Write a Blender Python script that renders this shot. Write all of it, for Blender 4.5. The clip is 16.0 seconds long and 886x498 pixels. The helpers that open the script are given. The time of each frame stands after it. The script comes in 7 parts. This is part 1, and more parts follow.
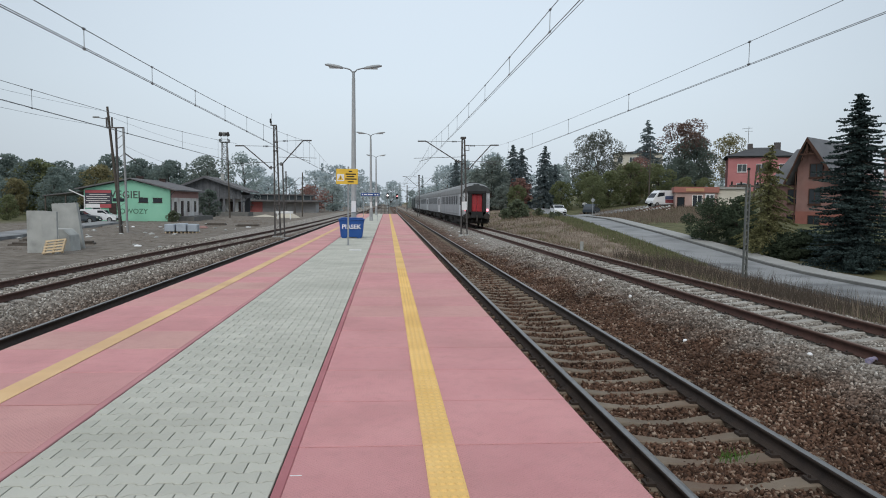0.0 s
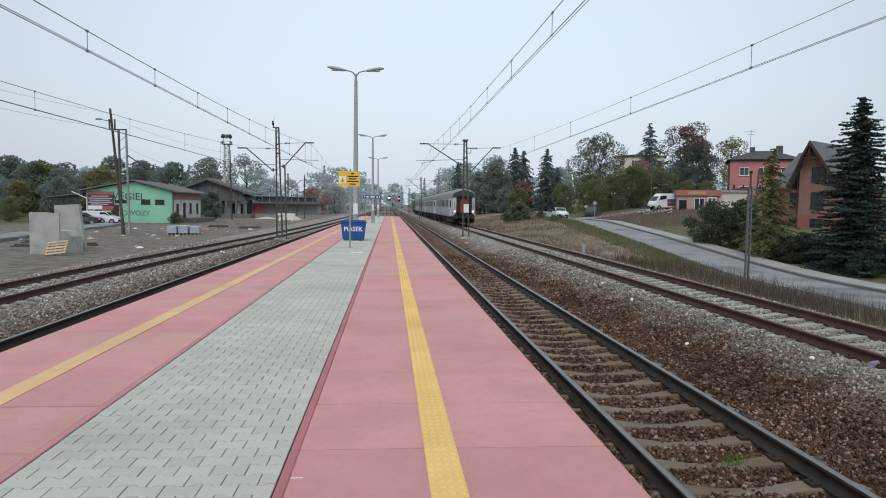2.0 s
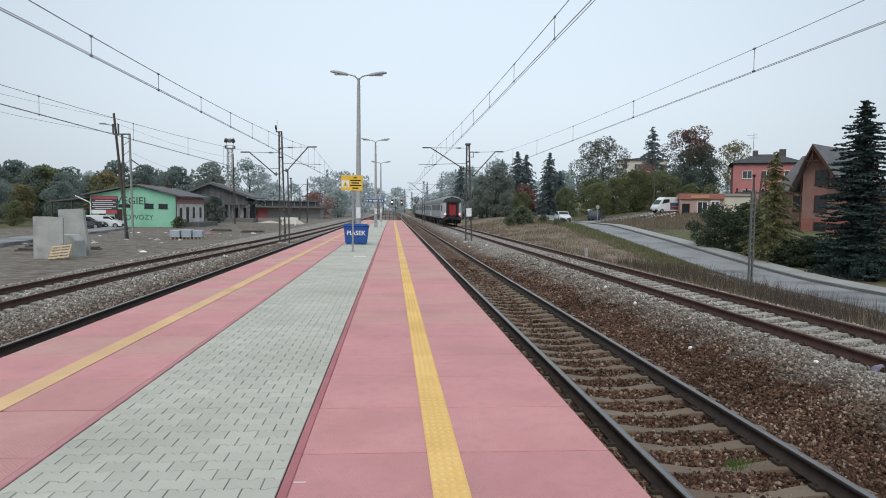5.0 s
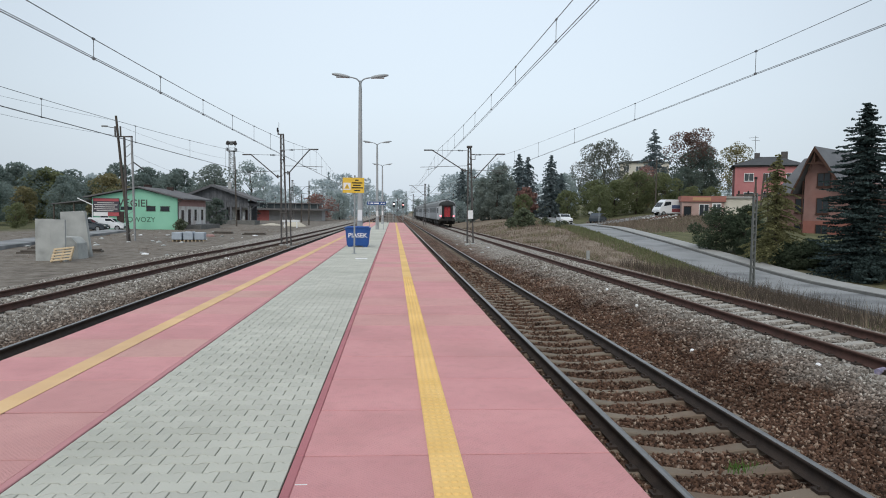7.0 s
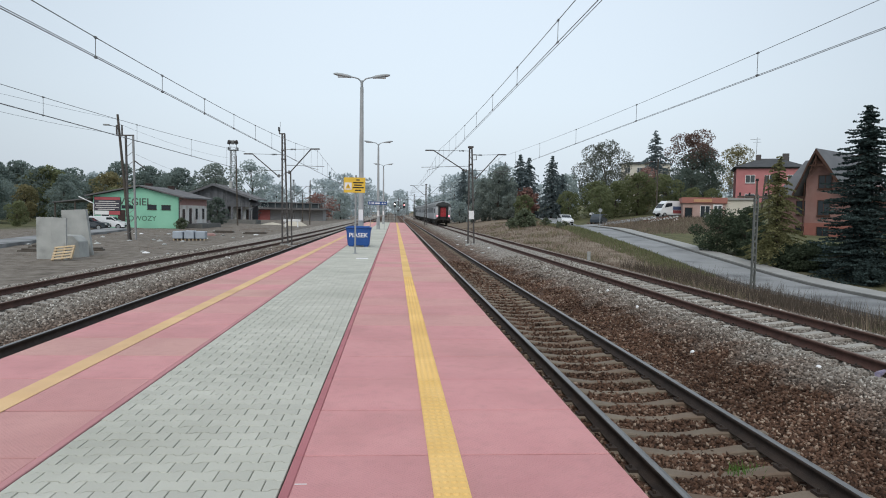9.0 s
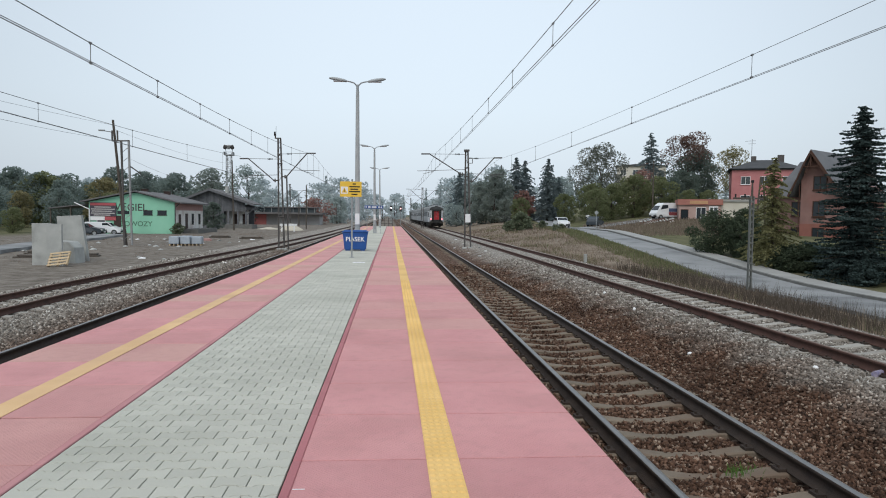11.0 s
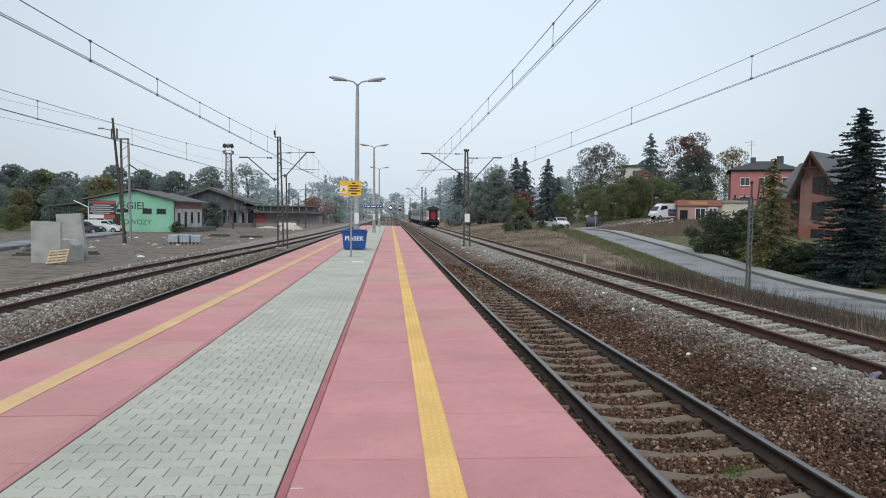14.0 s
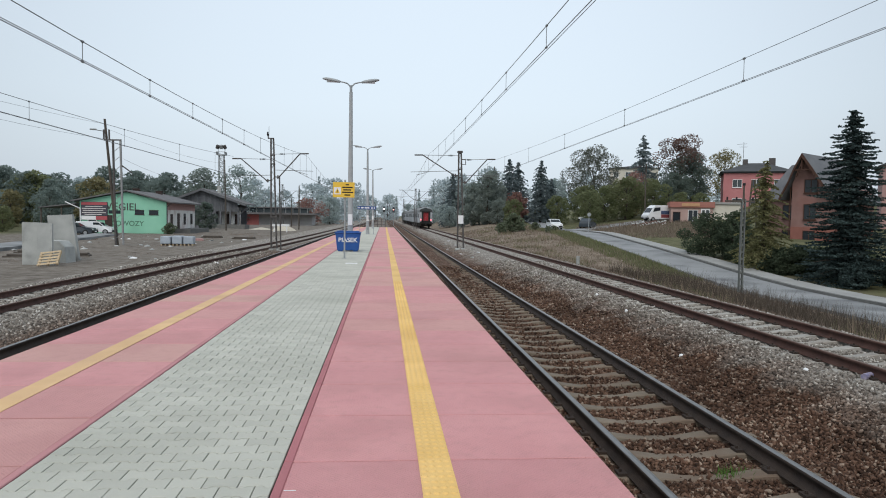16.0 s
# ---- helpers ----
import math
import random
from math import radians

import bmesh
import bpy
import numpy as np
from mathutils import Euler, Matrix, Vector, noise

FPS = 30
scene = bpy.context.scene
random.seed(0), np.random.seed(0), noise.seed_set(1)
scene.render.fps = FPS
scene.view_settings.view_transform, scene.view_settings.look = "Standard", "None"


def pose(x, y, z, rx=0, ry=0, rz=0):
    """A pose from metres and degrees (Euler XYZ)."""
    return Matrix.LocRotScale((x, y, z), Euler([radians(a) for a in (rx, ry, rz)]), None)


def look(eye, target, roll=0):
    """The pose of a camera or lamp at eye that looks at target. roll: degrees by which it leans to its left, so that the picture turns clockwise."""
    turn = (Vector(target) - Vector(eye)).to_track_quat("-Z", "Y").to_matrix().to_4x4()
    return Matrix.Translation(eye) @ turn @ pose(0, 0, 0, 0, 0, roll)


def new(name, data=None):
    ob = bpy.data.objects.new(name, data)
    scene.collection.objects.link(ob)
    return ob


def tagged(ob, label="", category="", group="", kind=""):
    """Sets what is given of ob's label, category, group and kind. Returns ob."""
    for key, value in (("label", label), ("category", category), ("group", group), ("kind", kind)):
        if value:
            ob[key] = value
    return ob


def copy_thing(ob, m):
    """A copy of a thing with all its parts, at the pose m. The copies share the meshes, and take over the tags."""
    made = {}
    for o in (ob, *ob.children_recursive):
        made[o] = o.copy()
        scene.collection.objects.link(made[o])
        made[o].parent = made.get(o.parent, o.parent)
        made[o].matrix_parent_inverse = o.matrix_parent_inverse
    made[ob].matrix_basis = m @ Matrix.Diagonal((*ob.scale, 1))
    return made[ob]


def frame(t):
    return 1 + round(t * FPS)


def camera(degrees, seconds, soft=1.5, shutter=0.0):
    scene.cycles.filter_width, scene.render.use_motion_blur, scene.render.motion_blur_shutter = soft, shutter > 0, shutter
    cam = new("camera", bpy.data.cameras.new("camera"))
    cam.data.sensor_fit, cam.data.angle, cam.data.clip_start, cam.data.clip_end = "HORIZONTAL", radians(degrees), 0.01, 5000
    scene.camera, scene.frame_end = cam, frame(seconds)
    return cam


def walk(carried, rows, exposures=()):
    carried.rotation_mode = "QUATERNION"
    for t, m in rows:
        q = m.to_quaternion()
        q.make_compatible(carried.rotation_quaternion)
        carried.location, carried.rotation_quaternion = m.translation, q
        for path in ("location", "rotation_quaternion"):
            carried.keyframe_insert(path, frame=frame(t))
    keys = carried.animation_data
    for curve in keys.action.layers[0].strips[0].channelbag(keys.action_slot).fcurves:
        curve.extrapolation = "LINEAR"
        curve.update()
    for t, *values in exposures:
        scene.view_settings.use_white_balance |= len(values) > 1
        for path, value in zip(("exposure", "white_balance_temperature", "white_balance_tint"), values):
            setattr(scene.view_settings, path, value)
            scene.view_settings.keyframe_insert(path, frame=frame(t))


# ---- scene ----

# ---- camera ----
cam = camera(66.8, 16.0, soft=1.0)
EYE = (0.0, 0.0, 1.577)
TURNS = [
    (0.0, -4.722, -3.856, -0.720),
    (0.5, -4.684, -3.919, -0.478),
    (1.0, -4.628, -3.689, -0.649),
    (1.5, -4.531, -3.665, -0.744),
    (2.0, -4.564, -3.642, -0.864),
    (2.5, -4.550, -3.509, -0.746),
    (3.0, -4.452, -3.540, -0.681),
    (3.5, -4.490, -3.359, -0.700),
    (4.0, -4.449, -3.302, -0.708),
    (6.5, -4.217, -3.345, -0.881),
    (7.0, -4.202, -3.115, -0.805),
    (7.5, -4.191, -2.923, -0.816),
    (8.0, -4.080, -2.863, -0.897),
    (8.5, -4.027, -2.977, -1.042),
    (9.0, -4.123, -3.097, -1.090),
    (11.5, -4.409, -2.610, -0.626),
    (12.0, -4.181, -2.459, -0.554),
    (12.5, -3.947, -2.913, -0.674),
    (13.0, -4.122, -2.691, -0.694),
    (13.5, -4.512, -2.644, -0.728),
    (14.0, -4.476, -2.827, -0.970),
    (14.5, -4.703, -2.693, -1.092),
    (15.0, -4.693, -2.453, -1.098),
    (15.5, -4.739, -2.756, -1.146),
    (16.0, -5.021, -2.688, -1.002),
]
walk(cam, [(t, pose(*EYE, 90 + pitch, roll, yaw)) for t, yaw, pitch, roll in TURNS],
     [(0.0, -0.12), (2.0, -0.04), (4.0, 0.0), (16.0, 0.0)])

# ---- sky and light ----
world = bpy.data.worlds.new("overcast_sky")
scene.world = world
world.use_nodes = True
wn, wl = world.node_tree.nodes, world.node_tree.links
wn.clear()
sky = wn.new("ShaderNodeTexSky")
sky.sky_type, sky.sun_disc = "NISHITA", False
sky.sun_elevation, sky.sun_rotation = radians(48), radians(200)
sky.air_density, sky.dust_density = 1.5, 4.0
b_sky = wn.new("ShaderNodeBackground")
b_sky.inputs["Strength"].default_value = 0.02
wl.new(sky.outputs[0], b_sky.inputs["Color"])
tc = wn.new("ShaderNodeTexCoord")
sep = wn.new("ShaderNodeSeparateXYZ")
wl.new(tc.outputs["Generated"], sep.inputs[0])
ramp = wn.new("ShaderNodeValToRGB")
ramp.color_ramp.elements[0].position, ramp.color_ramp.elements[0].color = 0.0, (0.615, 0.70, 0.79, 1)
ramp.color_ramp.elements[1].position, ramp.color_ramp.elements[1].color = 0.75, (0.735, 0.835, 0.94, 1)
el = ramp.color_ramp.elements.new(0.16)
el.color = (0.70, 0.80, 0.90, 1)
el = ramp.color_ramp.elements.new(0.33)
el.color = (0.73, 0.83, 0.935, 1)
wl.new(sep.outputs["Z"], ramp.inputs[0])
b_cloud = wn.new("ShaderNodeBackground")
ahead = wn.new("ShaderNodeMapRange")
ahead.interpolation_type = "SMOOTHSTEP"
ahead.inputs[1].default_value, ahead.inputs[2].default_value = 0.74, 1.02
ahead.inputs[3].default_value, ahead.inputs[4].default_value = 0.77, 1.0
veer = wn.new("ShaderNodeMath")
veer.operation = "MULTIPLY_ADD"
wl.new(sep.outputs["X"], veer.inputs[0])
veer.inputs[1].default_value = 0.07
wl.new(sep.outputs["Y"], veer.inputs[2])
wl.new(veer.outputs[0], ahead.inputs[0])
wl.new(ahead.outputs[0], b_cloud.inputs["Strength"])
wl.new(ramp.outputs[0], b_cloud.inputs["Color"])
both = wn.new("ShaderNodeAddShader")
wl.new(b_sky.outputs[0], both.inputs[0])
wl.new(b_cloud.outputs[0], both.inputs[1])
wout = wn.new("ShaderNodeOutputWorld")
wl.new(both.outputs[0], wout.inputs["Surface"])

sun_data = bpy.data.lights.new("sun", "SUN")
sun_data.energy, sun_data.angle, sun_data.color = 1.42, radians(40), (1.0, 0.97, 0.93)
sun = new("sun", sun_data)
sun.matrix_world = look((0, 0, 0), (0.28, 0.77, -0.91))


# ---- materials ----
def surf(name, a, b, scale=3.0, rough=0.85, bump=0.15, fine=60.0, metal=0.0, vary=0.0, dirt=None, dirt_amount=0.0, island=False, coat=0.0, tint=None):
    """A worn surface: two tones mixed by a broad and a fine grain, stains, relief, and a shift from piece to piece."""
    m = bpy.data.materials.new(name)
    m.use_nodes = True
    n, l = m.node_tree.nodes, m.node_tree.links
    bs = n["Principled BSDF"]
    bs.inputs["Roughness"].default_value, bs.inputs["Metallic"].default_value = rough, metal
    bs.inputs["Specular IOR Level"].default_value = 0.3
    bs.inputs["Coat Weight"].default_value = coat
    geo = n.new("ShaderNodeNewGeometry")
    n1, n2 = n.new("ShaderNodeTexNoise"), n.new("ShaderNodeTexNoise")
    n1.inputs["Scale"].default_value, n1.inputs["Detail"].default_value = scale, 5
    n2.inputs["Scale"].default_value, n2.inputs["Detail"].default_value = fine, 3
    for k in (n1, n2):
        l.new(geo.outputs["Position"], k.inputs["Vector"])
    add = n.new("ShaderNodeMath")
    add.operation = "MULTIPLY_ADD"
    l.new(n2.outputs[0], add.inputs[0])
    add.inputs[1].default_value = 0.5
    half = n.new("ShaderNodeMath")
    half.operation = "MULTIPLY_ADD"
    l.new(n1.outputs[0], half.inputs[0])
    half.inputs[1].default_value, half.inputs[2].default_value = 1.6, -0.55
    l.new(half.outputs[0], add.inputs[2])
    mix = n.new("ShaderNodeMix")
    mix.data_type = "RGBA"
    l.new(add.outputs[0], mix.inputs[0])
    mix.inputs[6].default_value, mix.inputs[7].default_value = (*a, 1), (*b, 1)
    col = mix.outputs[2]
    if vary:
        if island:
            rnd = geo.outputs["Random Per Island"]
        else:
            rnd = n.new("ShaderNodeObjectInfo").outputs["Random"]
        ma = n.new("ShaderNodeMath")
        ma.operation = "MULTIPLY_ADD"
        l.new(rnd, ma.inputs[0])
        ma.inputs[1].default_value, ma.inputs[2].default_value = 2 * vary, 1 - vary
        hsv = n.new("ShaderNodeHueSaturation")
        l.new(ma.outputs[0], hsv.inputs["Value"])
        l.new(col, hsv.inputs["Color"])
        col = hsv.outputs[0]
    if tint:
        info = n.new("ShaderNodeObjectInfo").outputs["Random"]
        wn_ = n.new("ShaderNodeTexWhiteNoise")
        wn_.noise_dimensions = "1D"
        l.new(info, wn_.inputs["W"])
        sq = n.new("ShaderNodeMath")
        sq.operation = "POWER"
        l.new(wn_.outputs["Value"], sq.inputs[0])
        sq.inputs[1].default_value = 1.7
        tm = n.new("ShaderNodeMix")
        tm.data_type = "RGBA"
        l.new(sq.outputs[0], tm.inputs[0])
        l.new(col, tm.inputs[6])
        tm.inputs[7].default_value = (*tint, 1)
        col = tm.outputs[2]
    if dirt:
        n3 = n.new("ShaderNodeTexNoise")
        n3.inputs["Scale"].default_value, n3.inputs["Detail"].default_value = scale * 0.37 + 0.13, 8
        l.new(geo.outputs["Position"], n3.inputs["Vector"])
        rr = n.new("ShaderNodeValToRGB")
        rr.color_ramp.elements[0].position, rr.color_ramp.elements[1].position = 0.48, 0.68
        l.new(n3.outputs[0], rr.inputs[0])
        mm = n.new("ShaderNodeMath")
        mm.operation = "MULTIPLY"
        l.new(rr.outputs[0], mm.inputs[0])
        mm.inputs[1].default_value = dirt_amount
        mx = n.new("ShaderNodeMix")
        mx.data_type = "RGBA"
        l.new(mm.outputs[0], mx.inputs[0])
        l.new(col, mx.inputs[6])
        mx.inputs[7].default_value = (*dirt, 1)
        col = mx.outputs[2]
    l.new(col, bs.inputs["Base Color"])
    if bump:
        bp = n.new("ShaderNodeBump")
        bp.inputs["Strength"].default_value, bp.inputs["Distance"].default_value = bump, 0.02
        l.new(n2.outputs[0], bp.inputs["Height"])
        l.new(bp.outputs[0], bs.inputs["Normal"])
    return m


def glow(name, colour, strength):
    m = bpy.data.materials.new(name)
    m.use_nodes = True
    bs = m.node_tree.nodes["Principled BSDF"]
    bs.inputs["Base Color"].default_value = (*colour, 1)
    bs.inputs["Emission Color"].default_value = (*colour, 1)
    bs.inputs["Emission Strength"].default_value = strength
    return m


def pane(name, tone, rough=0.08):
    m = surf(name, tone, tuple(c * 1.3 for c in tone), 2, rough, 0.0)
    m.node_tree.nodes["Principled BSDF"].inputs["Specular IOR Level"].default_value = 0.35
    return m


PINK = surf("pink_concrete", (0.56, 0.255, 0.262), (0.65, 0.318, 0.32), 1.7, 0.8, 0.55, 130, vary=0.06, dirt=(0.47, 0.235, 0.225), dirt_amount=0.6, tint=(0.58, 0.35, 0.305))


def slip_relief(m, pitch, strength):
    """Small raised studs in a diagonal grid, pressed into the slabs, with a darker tone between them."""
    n, l = m.node_tree.nodes, m.node_tree.links
    bs = n["Principled BSDF"]
    geo = n.new("ShaderNodeNewGeometry")
    turn = n.new("ShaderNodeMapping")
    turn.inputs["Rotation"].default_value[2] = radians(45)
    turn.inputs["Scale"].default_value = (1 / pitch, 1 / pitch, 0)
    l.new(geo.outputs["Position"], turn.inputs["Vector"])
    vo = n.new("ShaderNodeTexVoronoi")
    vo.voronoi_dimensions = "2D"
    vo.inputs["Scale"].default_value, vo.inputs["Randomness"].default_value = 1.0, 0.0
    l.new(turn.outputs[0], vo.inputs["Vector"])
    worn = n.new("ShaderNodeTexNoise")
    worn.inputs["Scale"].default_value, worn.inputs["Detail"].default_value = 9.0, 6
    l.new(geo.outputs["Position"], worn.inputs["Vector"])
    gap = n.new("ShaderNodeMapRange")
    gap.inputs[1].default_value, gap.inputs[2].default_value = 0.36, 0.55
    gap.inputs[3].default_value, gap.inputs[4].default_value = 0.0, 0.32
    l.new(vo.outputs["Distance"], gap.inputs[0])
    amount = n.new("ShaderNodeMath")
    amount.operation = "MULTIPLY"
    l.new(gap.outputs[0], amount.inputs[0])
    l.new(worn.outputs[0], amount.inputs[1])
    speck = n.new("ShaderNodeMapRange")
    speck.inputs[1].default_value, speck.inputs[2].default_value = 0.50, 0.72
    speck.inputs[3].default_value, speck.inputs[4].default_value = 0.0, 0.18
    l.new(worn.outputs[0], speck.inputs[0])
    total = n.new("ShaderNodeMath")
    total.operation = "ADD"
    l.new(amount.outputs[0], total.inputs[0])
    l.new(speck.outputs[0], total.inputs[1])
    mix = n.new("ShaderNodeMix")
    mix.data_type = "RGBA"
    l.new(total.outputs[0], mix.inputs[0])
    l.new(bs.inputs["Base Color"].links[0].from_socket, mix.inputs[6])
    mix.inputs[7].default_value = (0.40, 0.215, 0.205, 1)
    l.new(mix.outputs[2], bs.inputs["Base Color"])
    bp = n.new("ShaderNodeBump")
    bp.invert = True
    bp.inputs["Strength"].default_value, bp.inputs["Distance"].default_value = strength, 0.004
    l.new(vo.outputs["Distance"], bp.inputs["Height"])
    l.new(bs.inputs["Normal"].links[0].from_socket, bp.inputs["Normal"])
    l.new(bp.outputs[0], bs.inputs["Normal"])


slip_relief(PINK, 0.024, 0.8)
KERB = surf("dark_pink_kerb", (0.345, 0.125, 0.14), (0.425, 0.17, 0.18), 2, 0.85, 0.2, 120, vary=0.05)
KERB_WORN = surf("worn_pink_kerb", (0.42, 0.19, 0.20), (0.50, 0.25, 0.255), 2, 0.85, 0.2, 120, vary=0.06)
YELLOW = surf("yellow_tactile_paint", (0.69, 0.44, 0.14), (0.77, 0.52, 0.21), 2, 0.75, 0.2, 90, vary=0.03, dirt=(0.55, 0.33, 0.12), dirt_amount=0.5)
YELLOW_WORN = surf("worn_yellow_tactile_paint", (0.62, 0.40, 0.20), (0.71, 0.49, 0.27), 2, 0.8, 0.2, 90, vary=0.04, dirt=(0.52, 0.32, 0.19), dirt_amount=0.6)
PAVER = surf("grey_paver", (0.42, 0.42, 0.365), (0.515, 0.51, 0.45), 1.1, 0.9, 0.3, 160, vary=0.07, dirt=(0.34, 0.34, 0.29), dirt_amount=0.6)
PAVER_I = surf("grey_paver_joined", (0.42, 0.42, 0.365), (0.515, 0.51, 0.45), 1.1, 0.9, 0.3, 160, vary=0.07, dirt=(0.34, 0.34, 0.29), dirt_amount=0.6, island=True)
JOINT = surf("joint_sand", (0.10, 0.10, 0.085), (0.17, 0.165, 0.14), 8, 0.95, 0.2, 200)
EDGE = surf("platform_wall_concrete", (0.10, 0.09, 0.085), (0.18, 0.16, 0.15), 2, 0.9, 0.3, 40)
CONCRETE = surf("weathered_concrete", (0.32, 0.33, 0.32), (0.46, 0.47, 0.45), 1.6, 0.9, 0.3, 40, dirt=(0.18, 0.185, 0.175), dirt_amount=0.8)
SLEEPER = surf("dirty_sleeper_concrete", (0.132, 0.106, 0.080), (0.205, 0.168, 0.128), 3, 0.9, 0.3, 70, vary=0.15, dirt=(0.13, 0.085, 0.06), dirt_amount=0.8)
SLEEPER_PALE = surf("pale_sleeper_concrete", (0.27, 0.256, 0.232), (0.37, 0.354, 0.322), 3, 0.9, 0.3, 70, vary=0.12, dirt=(0.22, 0.19, 0.16), dirt_amount=0.7)
RAIL_SIDE = surf("rusty_rail_side", (0.024, 0.019, 0.017), (0.058, 0.041, 0.032), 6, 0.8, 0.3, 90)
RAIL_RUST = surf("brown_rail_side", (0.048, 0.025, 0.02), (0.095, 0.047, 0.036), 6, 0.8, 0.3, 90)
RAIL_TOP = surf("worn_rail_head", (0.215, 0.21, 0.205), (0.30, 0.29, 0.28), 5, 0.42, 0.05, 60, metal=0.9)
RAIL_TOP_DULL = surf("rusty_rail_head", (0.12, 0.075, 0.055), (0.20, 0.13, 0.10), 5, 0.55, 0.05, 60, metal=0.4)
STEEL = surf("grey_galvanised_steel", (0.24, 0.26, 0.27), (0.36, 0.38, 0.39), 3, 0.6, 0.1, 50, metal=0.5)
MAST = surf("dark_mast_steel", (0.06, 0.058, 0.058), (0.12, 0.11, 0.104), 3, 0.75, 0.15, 40, metal=0.2)
MAST_PALE = surf("pale_mast_steel", (0.22, 0.23, 0.23), (0.33, 0.33, 0.33), 3, 0.75, 0.15, 40, metal=0.2)
WIRE = surf("oxidised_wire", (0.16, 0.175, 0.187), (0.23, 0.245, 0.257), 3, 0.7, 0.0)
WIRE_THIN = surf("thin_oxidised_wire", (0.12, 0.13, 0.14), (0.18, 0.19, 0.20), 3, 0.7, 0.0)
ASPHALT = surf("pale_worn_asphalt", (0.205, 0.212, 0.215), (0.29, 0.297, 0.30), 0.6, 0.9, 0.2, 60, dirt=(0.10, 0.105, 0.11), dirt_amount=0.8)
KERB_DARK = surf("dirty_kerb", (0.11, 0.11, 0.105), (0.18, 0.18, 0.17), 2, 0.9, 0.3, 40)
PAVEMENT = surf("pavement_slabs", (0.25, 0.25, 0.242), (0.36, 0.36, 0.345), 0.8, 0.9, 0.2, 40)
WHITE = surf("white_paint", (0.70, 0.71, 0.72), (0.80, 0.80, 0.80), 2, 0.45, 0.05, 30)
BLACK = surf("black_rubber", (0.012, 0.012, 0.013), (0.03, 0.03, 0.03), 3, 0.8, 0.1, 40)
GLASS_DARK = pane("dark_window_glass", (0.02, 0.025, 0.03))
GLASS_GREY = pane("grey_window_glass", (0.05, 0.06, 0.065))


def two_tone_stones(name, island):
    """Railway ballast: rust-brown on the older track, pale grey under the renewed one, with a ragged border between them and patches of dark soil among the brown."""
    m = bpy.data.materials.new(name)
    m.use_nodes = True
    n, l = m.node_tree.nodes, m.node_tree.links
    bs = n["Principled BSDF"]
    bs.inputs["Roughness"].default_value, bs.inputs["Specular IOR Level"].default_value = 0.95, 0.15
    geo = n.new("ShaderNodeNewGeometry")
    xyz = n.new("ShaderNodeSeparateXYZ")
    l.new(geo.outputs["Position"], xyz.inputs[0])
    big = n.new("ShaderNodeTexNoise")
    big.inputs["Scale"].default_value, big.inputs["Detail"].default_value = 1.4, 6
    l.new(geo.outputs["Position"], big.inputs["Vector"])
    k = n.new("ShaderNodeMath")
    k.operation = "MULTIPLY_ADD"
    l.new(big.outputs[0], k.inputs[0])
    k.inputs[1].default_value = 2.2
    l.new(xyz.outputs["X"], k.inputs[2])
    swing = n.new("ShaderNodeMapRange")
    swing.inputs[1].default_value, swing.inputs[2].default_value = 9.0, 36.0
    swing.inputs[3].default_value, swing.inputs[4].default_value = 0.0, 0.75
    l.new(xyz.outputs["Y"], swing.inputs[0])
    moved = n.new("ShaderNodeMath")
    moved.operation = "ADD"
    l.new(k.outputs[0], moved.inputs[0])
    l.new(swing.outputs[0], moved.inputs[1])
    right = n.new("ShaderNodeMapRange")
    right.inputs[1].default_value, right.inputs[2].default_value = 6.5, 7.75
    l.new(moved.outputs[0], right.inputs[0])
    left = n.new("ShaderNodeMapRange")
    left.inputs[1].default_value, left.inputs[2].default_value = -6.3, -8.0
    l.new(xyz.outputs["X"], left.inputs[0])
    grey = n.new("ShaderNodeMath")
    grey.operation = "MAXIMUM"
    l.new(right.outputs[0], grey.inputs[0])
    l.new(left.outputs[0], grey.inputs[1])
    if island:
        tone = geo.outputs["Random Per Island"]
    else:
        vo = n.new("ShaderNodeTexVoronoi")
        vo.inputs["Scale"].default_value = 17
        l.new(geo.outputs["Position"], vo.inputs["Vector"])
        s3 = n.new("ShaderNodeSeparateXYZ")
        l.new(vo.outputs["Color"], s3.inputs[0])
        tone = s3.outputs[0]
        bp = n.new("ShaderNodeBump")
        bp.inputs["Strength"].default_value, bp.inputs["Distance"].default_value = 0.9, 0.03
        l.new(vo.outputs["Distance"], bp.inputs["Height"])
        l.new(bp.outputs[0], bs.inputs["Normal"])
    ramps = []
    for stops in (((0.030, 0.018, 0.0125), (0.088, 0.049, 0.033), (0.152, 0.090, 0.062), (0.34, 0.265, 0.205)),
                  ((0.115, 0.10, 0.086), (0.22, 0.198, 0.173), (0.32, 0.296, 0.263), (0.58, 0.555, 0.51))):
        r = n.new("ShaderNodeValToRGB")
        e = r.color_ramp.elements
        e[0].color, e[1].color = (*stops[0], 1), (*stops[3], 1)
        for p_, c_ in ((0.4, stops[1]), (0.85, stops[2])):
            q_ = e.new(p_)
            q_.color = (*c_, 1)
        l.new(tone, r.inputs[0])
        ramps.append(r)
    soil = n.new("ShaderNodeTexNoise")
    soil.inputs["Scale"].default_value, soil.inputs["Detail"].default_value = 0.85, 7
    l.new(geo.outputs["Position"], soil.inputs["Vector"])
    fines = n.new("ShaderNodeMapRange")
    fines.inputs[1].default_value, fines.inputs[2].default_value = 0.36, 0.62
    fines.inputs[3].default_value, fines.inputs[4].default_value = 1.15, 0.68
    l.new(soil.outputs[0], fines.inputs[0])
    stained = n.new("ShaderNodeHueSaturation")
    l.new(fines.outputs[0], stained.inputs["Value"])
